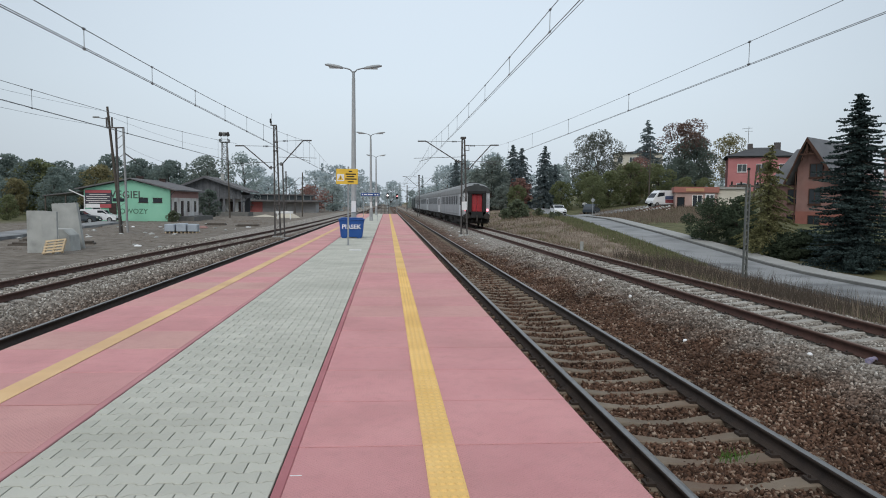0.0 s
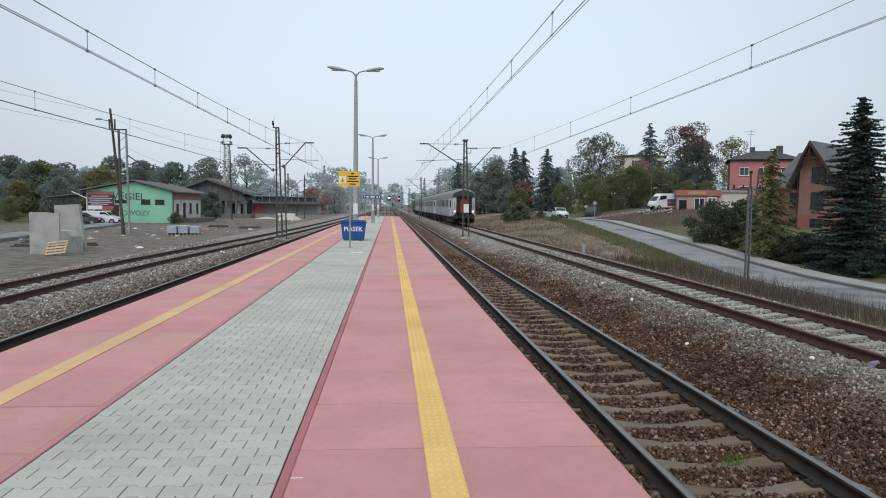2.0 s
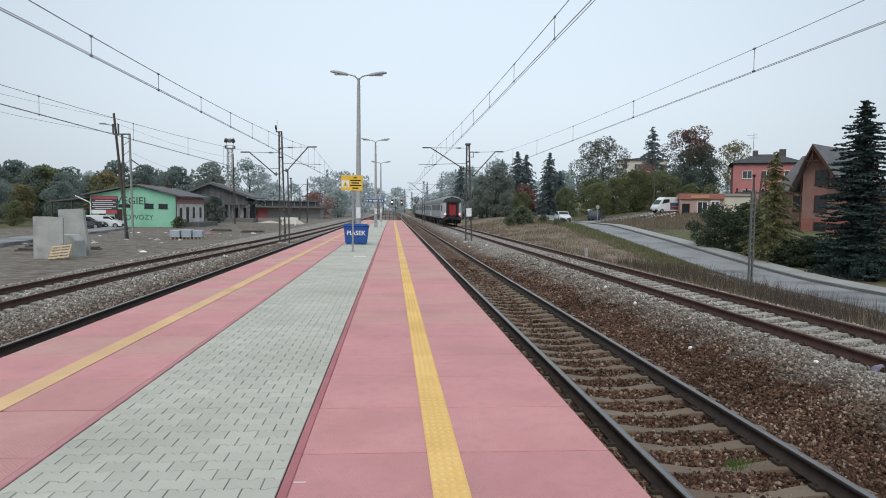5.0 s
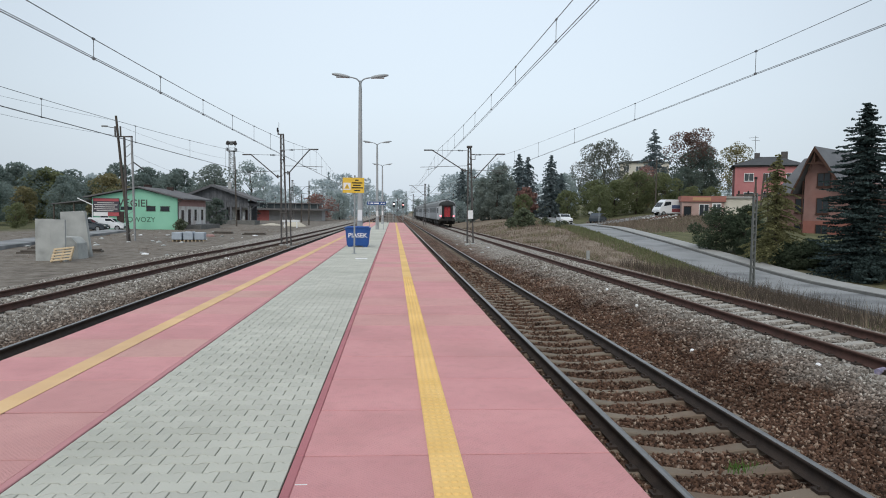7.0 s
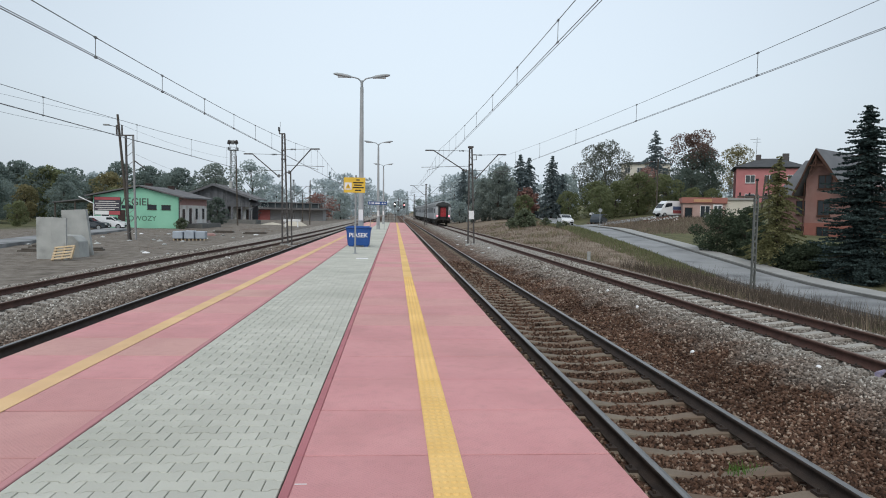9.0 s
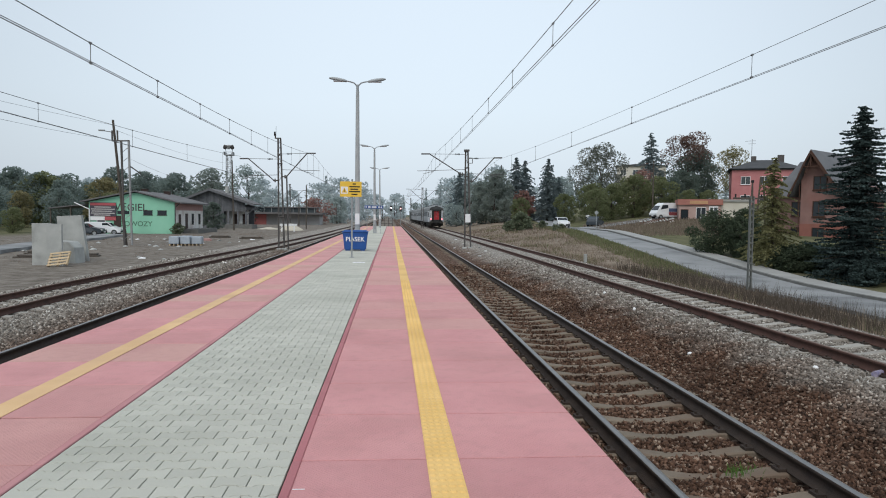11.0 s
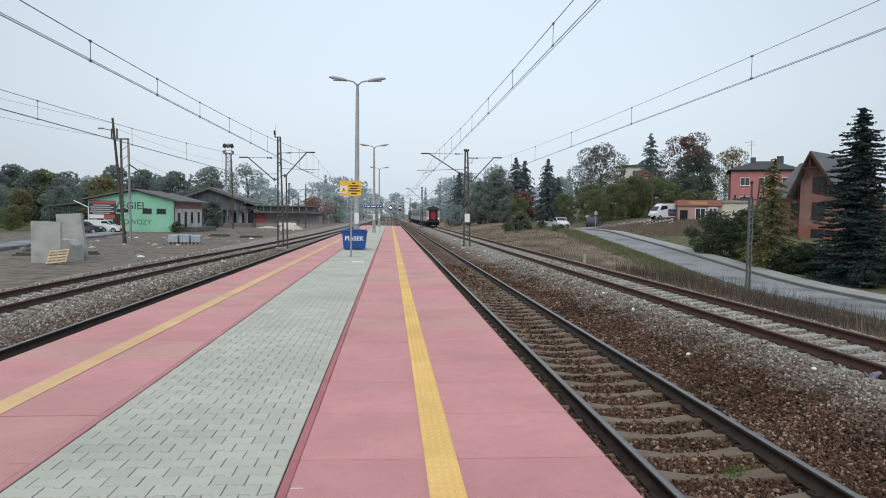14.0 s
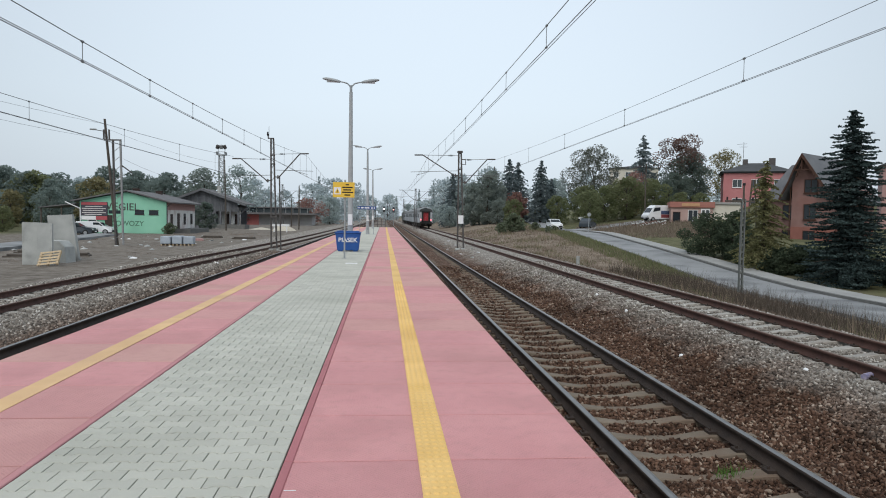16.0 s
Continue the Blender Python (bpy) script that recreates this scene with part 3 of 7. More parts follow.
# ---- overhead line ----
def catenary_mast(x, y, base, top, arms, label, plate=False, lean=0.0, foot=0.19, horn=False):
    """A two-legged lattice mast with strutted booms; each arm: side, reach, height of boom, foot of its strut."""
    m = thing("catenary_mast", pose(x, y, 0, 0, lean, 0), label, "catenary mast", "catenary masts")
    head = 0.085
    for s in (-1, 1):
        bm = bmesh.new()
        bar(bm, (s * foot, 0, base), (s * head, 0, top), 0.05, 0.11)
        part("leg", bm, MAST, m)
        part("footing", boxes((s * foot - 0.16, s * foot + 0.16, -0.2, 0.2, base - 0.5, base + 0.07), bevel=0.03), CONCRETE, m, "pale concrete footing")
    bm = bmesh.new()
    k = int((top - base) / 0.42)
    for i in range(k):
        z0, z1 = base + (top - base) * i / k, base + (top - base) * (i + 1) / k
        w0, w1 = foot + (head - foot) * i / k, foot + (head - foot) * (i + 1) / k
        for d in (-0.06, 0.06):
            if i % 2:
                bar(bm, (-w0, d, z0), (w1, d, z1), 0.02, 0.01)
            else:
                bar(bm, (w0, d, z0), (-w1, d, z1), 0.02, 0.01)
    part("lacing", bm, MAST, m)
    for z in (top - 1.15, top - 1.75, base + 2.2):
        w = foot + (head - foot) * (z - base) / (top - base) + 0.06
        part("band", boxes((-w, w, -0.08, 0.08, z, z + 0.09), bevel=0.01), MAST, m)
    if horn:
        part("bracket", boxes((-0.30, 0.12, -0.05, 0.05, top, top + 0.07), (-0.30, -0.23, -0.05, 0.05, top + 0.073, top + 0.2)), MAST, m)
        part("insulator", rods(((-0.265, 0, top + 0.2), (-0.30, 0, top + 0.32), 0.07), ((-0.30, 0, top + 0.32), (-0.30, 0, top + 0.48), 0.055), n=10), BLACK, m)
        part("spike", rods(((-0.22, 0, top + 0.2), (-0.2, 0, top + 0.85), 0.012), n=6), MAST, m)
    else:
        part("cap", boxes((-0.19, 0.19, -0.13, 0.13, top + 0.06, top + 0.20), (-0.12, 0.12, -0.1, 0.1, top, top + 0.06), bevel=0.015), MAST, m)
        part("switch_box", boxes((0.12, 0.42, -0.03, 0.03, top - 0.42, top - 0.38), (0.38, 0.42, -0.03, 0.03, top - 0.75, top - 0.42), (0.12, 0.42, -0.03, 0.03, top - 0.79, top - 0.75)), MAST, m)
    for side, reach, high, strut in arms:
        bm = bmesh.new()
        bar(bm, (side * (reach - 0.6), 0, high), (side * reach, 0, high), 0.085, 0.085)
        bar(bm, (side * (reach - 0.58), 0, high), (side * 0.42, 0, strut), 0.07, 0.07)
        part("boom", bm, MAST, m)
        bm = bmesh.new()
        bar(bm, (side * 0.46, 0, strut - 0.03), (side * 0.1, 0, strut + 0.02), 0.07, 0.07)
        bar(bm, (side * 0.34, 0, strut - 0.12), (side * 0.34, 0, strut + 0.12), 0.09, 0.06)
        part("strut_clamp", bm, MAST, m)
        part("tie_rod", rods(((side * (reach - 0.6), 0, high), (side * 0.14, 0, high - 0.04), 0.016), n=6), MAST, m)
        bm = bmesh.new()
        for j in range(4):
            rod(bm, (side * (0.5 + 0.09 * j), 0, high - 0.035), (side * (0.54 + 0.09 * j), 0, high - 0.035), 0.06, n=8)
        part("insulator", bm, BLACK, m)
        part("registration_arm", rods(((side * 0.16, 0, high - 1.12), (side * (reach + 0.3), 0, high - 1.2), 0.018), ((side * (reach - 1.0), 0, high - 1.18), (side * (reach - 0.1), 0, high - 1.42), 0.016), n=6), MAST, m)
    if plate:
        part("plate", boxes((-0.17, 0.2, -0.2, -0.185, 1.15, 1.75)), WHITE, m, "blank white number plate")
        part("plate_bracket", boxes((-0.15, 0.18, -0.184, -0.06, 1.42, 1.48)), MAST, m)
    return m


catenary_mast(5.5, 48.0, -0.68, 6.15, ((-1, 3.25, 6.05, 4.6), (1, 2.55, 5.75, 4.1)), "dark lattice catenary mast with booms on both sides", plate=True, lean=-1.3, foot=0.22)
catenary_mast(5.55, 119.6, -0.85, 6.4, ((-1, 2.9, 6.3, 4.7), (1, 2.7, 6.1, 4.5)), "dark lattice catenary mast further down the line")
catenary_mast(5.55, 191.0, -0.85, 6.4, ((-1, 2.9, 6.3, 4.7), (1, 2.7, 6.1, 4.5)), "dark lattice catenary mast in the distance")
catenary_mast(-7.55, 47.2, -0.85, 6.75, ((1, 2.45, 5.75, 4.15), (-1, 2.7, 5.4, 3.9)), "dark lattice catenary mast beside the siding", lean=-1.2, horn=True)
catenary_mast(-17.9, 121.0, -1.1, 6.7, ((1, 2.9, 5.8, 4.1),), "dark lattice catenary mast beyond the siding")



t = thing("steel_post", pose(-6.95, 46.4, -0.9), "thin dark steel post beside the lattice mast", "post")
part("shaft", rods(((0, 0, 0), (-0.12, 0, 5.1), 0.05), n=8), MAST, t)
part("foot", boxes((-0.25, 0.25, -0.25, 0.25, -0.2, 0.06), bevel=0.02), CONCRETE, t)


def wire_run(points, r, bm):
    for a, b in zip(points, points[1:]):
        rod(bm, a, b, r, n=5, caps=False)


def overhead(label, x, supports, low, mid, high, droppers, first, thick=0.0085):
    """Contact wire and messenger wire over one track, with droppers between them."""
    t = thing("overhead_line", Matrix(), label, "overhead wire", "overhead lines", "structure")

    def messenger(y):
        for a, b in zip(supports, supports[1:]):
            if a <= y <= b:
                u = (y - a) / (b - a)
                return mid + (high - mid) * (2 * u - 1) ** 2
        return high

    ys = list(np.arange(supports[0], supports[-1] + 0.1, 3.0))
    bm = bmesh.new()
    wire_run([(x, y, low) for y in ys], thick, bm)
    part("contact_wire", bm, WIRE, t)
    bm = bmesh.new()
    wire_run([(x + 0.06, y, low) for y in ys], 0.0065, bm)
    part("contact_wire", bm, WIRE, t)
    bm = bmesh.new()
    wire_run([(x, y, messenger(y)) for y in ys], thick, bm)
    part("messenger_wire", bm, WIRE, t)
    y = first
    while y < min(130, supports[-1]):
        part("dropper", rods(((x, y, low), (x, y, messenger(y)), 0.007), ((x, y - 0.03, low), (x, y + 0.03, low), 0.025), ((x, y - 0.03, messenger(y)), (x, y + 0.03, messenger(y)), 0.025), n=5), WIRE, t)
        y += droppers


overhead("contact and messenger wires over the platform track", 3.18, (-24, 48, 119.6, 191, 262), 5.0, 5.43, 6.1, 4.45, 4.45)
overhead("contact and messenger wires over the rusty track", T2, (-24, 48, 119.6, 191, 262), 4.63, 5.1, 5.7, 7.2, 6.8, 0.0062)
overhead("contact and messenger wires over the far platform track", -5.35, (-24, 47, 118, 190, 262), 4.22, 4.57, 5.7, 3.45, 5.65)
overhead("contact and messenger wires over the siding", -9.8, (-24, 47), 4.07, 4.53, 5.4, 6.85, 5.95)

# ---- train ----
COACH = surf("light_grey_coach_paint", (0.33, 0.35, 0.37), (0.42, 0.44, 0.455), 1.5, 0.5, 0.05, 30, dirt=(0.25, 0.26, 0.27), dirt_amount=0.5)
COACH_END = surf("pale_coach_end_paint", (0.46, 0.49, 0.52), (0.56, 0.58, 0.60), 1.5, 0.5, 0.05, 30)
ROOF_DIRT = surf("sooty_roof", (0.035, 0.04, 0.042), (0.075, 0.08, 0.08), 2, 0.85, 0.15, 30)
ROOF_GREY = surf("grey_coach_roof", (0.17, 0.18, 0.185), (0.25, 0.26, 0.26), 2, 0.7, 0.1, 30)
UNDER = surf("grimy_underframe", (0.02, 0.019, 0.018), (0.05, 0.045, 0.04), 4, 0.9, 0.3, 40)
BAND = surf("grey_window_band", (0.34, 0.36, 0.38), (0.42, 0.44, 0.455), 2, 0.45, 0.05, 30)
RED_DOOR = surf("red_door", (0.31, 0.025, 0.033), (0.39, 0.04, 0.048), 3, 0.45, 0.05, 30)
TAIL = glow("red_tail_lamp_glass", (1.0, 0.20, 0.25), 3.6)
COACH_GLASS = pane("tinted_coach_glass", (0.03, 0.035, 0.04), 0.45)
COACH_GLASS.node_tree.nodes["Principled BSDF"].inputs["Specular IOR Level"].default_value = 0.12
COACH_LONG, COACH_PITCH = 24.0, 24.6


def coach_outline(w, floor, eaves, crown):
    pts = [(-w + 0.05, floor), (w - 0.05, floor), (w, floor + 0.5), (w, eaves)]
    for i in range(1, 8):
        a = math.pi * i / 8
        pts.append((w * math.cos(a), eaves + (crown - eaves) * math.sin(a) ** 0.8))
    pts += [(-w, eaves), (-w, floor + 0.5)]
    return pts


def loft(bm, sections):
    """A solid through outlines of equal count in x and z, each at its own depth."""
    rings = [[bm.verts.new((x, y, z)) for x, z in pts] for y, pts in sections]
    k = len(rings[0])
    for a, b in zip(rings, rings[1:]):
        for i in range(k):
            bm.faces.new((a[i], a[(i + 1) % k], b[(i + 1) % k], b[i]))
    bm.faces.new(rings[0][::-1])
    bm.faces.new(rings[-1])
    bmesh.ops.recalc_face_normals(bm, faces=bm.faces[:])
    return bm


END_WIDE, SIDE_WIDE, TAPER = 1.13, 1.40, 2.3


def side_at(y):
    """Half width of the coach, which narrows over the vestibules at its ends."""
    d = min(y, COACH_LONG - y)
    return END_WIDE + (SIDE_WIDE - END_WIDE) * min(1.0, max(0.0, d - 0.5) / (TAPER - 0.5))


def side_plate(s, y0, y1, z0, z1, proud, deep=0.02):
    """A plate lying on the coach side between two depths."""
    bm = bmesh.new()
    for y in (y0, y1):
        w = side_at(y)
        for q in (w - deep, w + proud):
            for z in (z0, z1):
                bm.verts.new((s * q, y, z))
    bm.verts.ensure_lookup_table()
    bmesh.ops.convex_hull(bm, input=bm.verts[:])
    return bm


def coach(tail):
    """A passenger coach; its own y runs forward from the rear buffers, z from the rail."""
    t = thing("passenger_coach", Matrix(), "light grey passenger coach with dark windows" + (" and red rear doors" if tail else ""), "train coach", "coaches of the train")
    stations = (0.55, TAPER, COACH_LONG - TAPER, COACH_LONG)
    part("body", loft(bmesh.new(), [(y, coach_outline(side_at(y), 0.95, 2.95, 3.3)) for y in stations]), COACH, t)
    bm = bmesh.new()
    sections = []
    for y in stations:
        w, crown = side_at(y) + 0.015, 3.62 if y in (0.55, COACH_LONG) else 3.88
        sections.append((y, [(w, 2.85)] + [(w * math.cos(math.pi * i / 10), 2.98 + (crown - 2.98) * math.sin(math.pi * i / 10) ** 0.75) for i in range(11)] + [(-w, 2.85)]))
    roof = part("roof", loft(bm, sections), ROOF_GREY, t)
    for i in range(6):
        part("roof_vent", boxes((-0.35, 0.35, 3.0 + 3.4 * i, 3.8 + 3.4 * i, 3.84, 3.98), bevel=0.03), ROOF_DIRT, roof)
    for s in (-1, 1):
        part("window_band", side_plate(s, TAPER + 0.1, COACH_LONG - TAPER - 0.1, 1.9, 2.78, 0.007), BAND, t)
        for i in range(10):
            y = 2.95 + 1.82 * i
            win = part("window", side_plate(s, y, y + 1.2, 1.98, 2.72, 0.013), COACH_GLASS, t)
            part("window_frame", side_plate(s, y - 0.06, y + 1.26, 1.92, 2.78, 0.010), STEEL, win)
        for z in (1.16, 1.72):
            part("side_rib", side_plate(s, TAPER, COACH_LONG - TAPER, z, z + 0.05, 0.022), COACH, t)
        for y in (1.0, COACH_LONG - 1.95):
            door = part("door", side_plate(s, y, y + 0.95, 0.98, 2.85, 0.012), COACH_END, t)
            part("door_window", side_plate(s, y + 0.2, y + 0.75, 1.9, 2.65, 0.018), GLASS_DARK, door)
            part("step", boxes((min(s * 0.95, s * 1.25), max(s * 0.95, s * 1.25), y + 0.05, y + 0.9, 0.42, 0.46), (min(s * 0.95, s * 1.25), max(s * 0.95, s * 1.25), y + 0.05, y + 0.9, 0.68, 0.72)), UNDER, t)
    part("underframe", boxes((-1.05, 1.05, 0.6, COACH_LONG - 0.1, 0.72, 0.948), (-1.05, 1.05, 6.5, 9.6, 0.32, 0.716), (-1.1, 0.9, 10.4, 13.2, 0.36, 0.716), (-0.9, 1.1, 14.2, 17, 0.34, 0.716)), UNDER, t)
    for y in (3.4, COACH_LONG - 3.0):
        bog = part("bogie", boxes((-1.15, -0.95, y - 1.9, y + 1.9, 0.38, 0.68), (0.95, 1.15, y - 1.9, y + 1.9, 0.38, 0.68), (-0.95, 0.95, y - 0.3, y + 0.3, 0.4, 0.716), (-1.15, 1.15, y - 1.95, y - 1.8, 0.3, 0.62), bevel=0.02), UNDER, t)
        for d in (-1.25, 1.25):
            part("wheelset", rods(((-0.82, y + d, 0.46), (-0.69, y + d, 0.46), 0.46), ((0.69, y + d, 0.46), (0.82, y + d, 0.46), 0.46), ((-0.69, y + d, 0.46), (0.69, y + d, 0.46), 0.08), n=20), UNDER, bog)
    # rear end
    part("end_wall", prism(bmesh.new(), coach_outline(END_WIDE - 0.01, 0.98, 2.9, 3.25), 0.49, 0.546), COACH_END, t, "pale end wall" if tail else "")
    bm = bmesh.new()
    for s in (-1, 1):
        box(bm, min(s * 0.46, s * 0.78), max(s * 0.46, s * 0.78), 0.05, 0.484, 0.98, 3.0, bevel=0.05)
    box(bm, -0.78, 0.78, 0.05, 0.484, 2.86, 3.15, bevel=0.05)
    box(bm, -0.78, 0.78, 0.05, 0.484, 0.82, 1.36, bevel=0.03)
    part("gangway", bm, BLACK, t, "black rubber gangway")
    bm = bmesh.new()
    hood = [(1.16 * math.cos(math.pi * i / 10), 2.98 + 0.66 * math.sin(math.pi * i / 10) ** 0.7) for i in range(11)]
    prism(bm, hood, 0.40, 0.9)
    part("roof_end", bm, ROOF_DIRT, t, "sooty dark roof end")
    part("roof_end_vent", boxes((-0.24, 0.24, 0.5, 1.1, 3.6, 3.74), bevel=0.03), ROOF_DIRT, t)
    door = part("gangway_door", boxes((-0.45, -0.012, 0.3, 0.36, 1.37, 2.85), (0.012, 0.45, 0.3, 0.36, 1.37, 2.85), bevel=0.015), RED_DOOR if tail else UNDER, t, "red double door" if tail else "")
    if tail:
        part("door_window", boxes((-0.36, -0.09, 0.288, 0.297, 2.0, 2.66), (0.09, 0.36, 0.288, 0.297, 2.0, 2.66)), surf("red_tinted_glass", (0.26, 0.03, 0.035), (0.34, 0.045, 0.05), 2, 0.15, 0.0), door)
        part("door_panel", boxes((-0.36, -0.09, 0.288, 0.297, 1.46, 1.86), (0.09, 0.36, 0.288, 0.297, 1.46, 1.86)), RED_DOOR, door)
        for s in (-1, 1):
            lamp = part("tail_lamp", rods(((s * 0.93, 0.36, 1.5), (s * 0.93, 0.49, 1.5), 0.12), n=14), BLACK, t)
            part("lamp_lens", rods(((s * 0.93, 0.33, 1.5), (s * 0.93, 0.358, 1.5), 0.11), n=14), TAIL, lamp, "glowing red lens")
            part("handrail", rods(((s * 1.0, 0.44, 1.75), (s * 1.0, 0.44, 2.5), 0.018), n=6), MAST, t)
            part("brake_hose", rods(((s * 0.4, 0.3, 0.9), (s * 0.42, 0.15, 0.5), 0.04), n=8), BLACK, t)
    part("buffer_beam", boxes((-1.12, 1.12, 0.4, 0.6, 0.72, 1.1), bevel=0.02), UNDER, t)
    for s in (-1, 1):
        part("buffer", rods(((s * 0.84, 0.1, 1.0), (s * 0.84, 0.4, 1.0), 0.09), ((s * 0.84, 0.0, 1.0), (s * 0.84, 0.1, 1.0), 0.25), n=14), UNDER, t)
        part("corner_step", boxes((min(s * 0.95, s * 1.12), max(s * 0.95, s * 1.12), 0.45, 0.7, 0.45, 0.72)), UNDER, t)
    part("coupling", boxes((-0.08, 0.08, -0.02, 0.4, 0.5, 1.05), bevel=0.03), UNDER, t)
    return t


def locomotive():
    t = thing("electric_locomotive", Matrix(), "dark electric locomotive at the head of the train", "locomotive")
    bm = prism(bmesh.new(), coach_outline(1.45, 0.95, 3.1, 3.6), 0.6, 16.4)
    part("body", bm, surf("dark_green_loco_paint", (0.035, 0.05, 0.05), (0.06, 0.075, 0.075), 2, 0.5, 0.05, 30), t)
    part("underframe", boxes((-1.25, 1.25, 0.5, 16.5, 0.5, 0.946)), UNDER, t)
    for y in (4.0, 13.0):
        bog = part("bogie", boxes((-1.2, 1.2, y - 2.2, y + 2.2, 0.35, 0.496)), UNDER, t)
        for d in (-1.5, 1.5):
            part("wheelset", rods(((-0.82, y + d, 0.6), (0.82, y + d, 0.6), 0.6), n=20), UNDER, bog)
    part("windscreen", boxes((-1.2, -0.1, 0.58, 0.597, 2.2, 3.0), (0.1, 1.2, 0.58, 0.597, 2.2, 3.0)), GLASS_DARK, t)
    part("pantograph", rods(((-0.5, 3.0, 3.62), (-0.45, 4.3, 4.5), 0.03), ((0.5, 3.0, 3.62), (0.45, 4.3, 4.5), 0.03), ((-0.45, 4.3, 4.5), (-0.4, 3.3, 5.1), 0.03), ((0.45, 4.3, 4.5), (0.4, 3.3, 5.1), 0.03), ((-0.9, 3.3, 5.12), (0.9, 3.3, 5.12), 0.03), n=6), BLACK, t)
    part("roof_box", boxes((-0.7, 0.7, 5, 12, 3.55, 3.85), bevel=0.05), ROOF_DIRT, t)
    return t


last_coach = coach(True)
coaches = [last_coach, coach(False)]
coaches += [copy_thing(coaches[1], Matrix()) for _ in range(2)]
loco = locomotive()
TAIL_AT = ((0.0, 57.2), (1.0, 62.9), (2.0, 68.6), (4.0, 79.6), (6.5, 93.2), (8.0, 100.9), (9.0, 105.6), (10.5, 111.6), (12.0, 116.0), (14.0, 120.2), (16.0, 122.8))
RAIL_AT_TRAIN = -0.43


def motions():
    for i, c in enumerate(coaches + [loco]):
        walk(c, [(t, pose(T2, y + COACH_PITCH * i, RAIL_AT_TRAIN)) for t, y in TAIL_AT])


# ---- platform furniture ----
BLUE = surf("blue_plastic", (0.018, 0.075, 0.27), (0.03, 0.10, 0.33), 3, 0.45, 0.1, 60)
SIGN_YELLOW = surf("yellow_sign_sheet", (0.70, 0.45, 0.05), (0.78, 0.52, 0.08), 3, 0.4, 0.0)
SIGN_BLUE = surf("blue_sign_sheet", (0.015, 0.06, 0.22), (0.025, 0.075, 0.26), 3, 0.4, 0.0)
POST_GREY = surf("grey_post_paint", (0.27, 0.29, 0.30), (0.36, 0.38, 0.385), 4, 0.6, 0.1, 50, metal=0.3)
LAMP_POLE = surf("spun_concrete_pole", (0.30, 0.32, 0.33), (0.40, 0.42, 0.425), 2, 0.8, 0.15, 60)


def lettering(name, text, size, m, material, parent, extrude=0.004):
    cu = bpy.data.curves.new(name, "FONT")
    cu.body, cu.size, cu.extrude, cu.align_x = text, size, extrude, "CENTER"
    cu.offset = size * 0.012
    cu.materials.append(material)
    ob = new(name, cu)
    ob.parent = parent
    ob.matrix_basis = m
    return ob


def sand_bin():
    t = thing("sand_bin", pose(-1.575, 30.25, 0), "blue plastic grit bin with hand-painted white letters", "sand bin")
    bm = bmesh.new()
    rings = []
    for z, w, d in ((0.05, 0.47, 0.30), (0.30, 0.495, 0.325), (0.72, 0.535, 0.36), (0.76, 0.56, 0.38), (0.80, 0.56, 0.38)):
        rings.append([bm.verts.new(p) for p in ((-w, -d, z), (w, -d, z), (w, d, z), (-w, d, z))])
    for a, b in zip(rings, rings[1:]):
        for i in range(4):
            bm.faces.new((a[i], a[(i + 1) % 4], b[(i + 1) % 4], b[i]))
    bm.faces.new(rings[0][::-1])
    bm.faces.new(rings[-1])
    bmesh.ops.bevel(bm, geom=bm.edges[:], offset=0.018, segments=2, affect="EDGES")
    part("body", bm, BLUE, t)
    bm = bmesh.new()
    box(bm, -0.58, 0.58, -0.40, 0.40, 0.805, 0.86, bevel=0.02)
    box(bm, -0.50, 0.50, -0.33, 0.33, 0.855, 0.91, bevel=0.025)
    part("lid", bm, BLUE, t)
    for x in (-0.33, 0.33):
        part("foot", boxes((x - 0.1, x + 0.1, -0.28, 0.28, 0.0, 0.07), bevel=0.01), BLUE, t)
        part("hinge", boxes((x - 0.06, x + 0.06, 0.38, 0.42, 0.74, 0.84)), BLACK, t)
    lettering("lettering", "PIASEK", 0.275, pose(0.0, -0.362, 0.42, 86, 0, 0), WHITE, t, 0.006)


sand_bin()


def warning_sign():
    t = thing("warning_sign", pose(-1.44, 25.1, 0, 0, 0, 0), "yellow warning sign on a thin grey post", "sign")
    part("post", rods(((0, 0, 0), (0, 0, 2.9), 0.032), n=10), POST_GREY, t)
    part("base_plate", boxes((-0.09, 0.09, -0.09, 0.09, 0.0, 0.012)), POST_GREY, t)
    b = part("board", boxes((-0.44, 0.35, -0.055, -0.035, 2.25, 2.81), bevel=0.004), SIGN_YELLOW, t)
    part("pictogram", boxes((-0.41, -0.15, -0.0585, -0.0555, 2.36, 2.62)), WHITE, b, "white square pictogram")
    bm = bmesh.new()
    prism(bm, [(-0.38, 2.40), (-0.18, 2.40), (-0.28, 2.59)], -0.062, -0.059)
    part("triangle", bm, SIGN_YELLOW, b, "yellow warning triangle")
    part("triangle_mark", boxes((-0.29, -0.27, -0.065, -0.0625, 2.43, 2.53)), BLACK, b)
    for z, x0, x1 in ((2.72, 0.02, 0.14), (2.62, -0.10, 0.28), (2.53, -0.06, 0.22), (2.44, -0.11, 0.30), (2.34, -0.02, 0.20)):
        part("text_line", boxes((x0, x1, -0.0585, -0.0555, z - 0.022, z + 0.022)), BLACK, b, "dark bar of writing")
    for z in (2.4, 2.7):
        part("clamp", boxes((-0.05, 0.05, -0.0345, 0.04, z - 0.02, z + 0.02)), POST_GREY, t)


warning_sign()


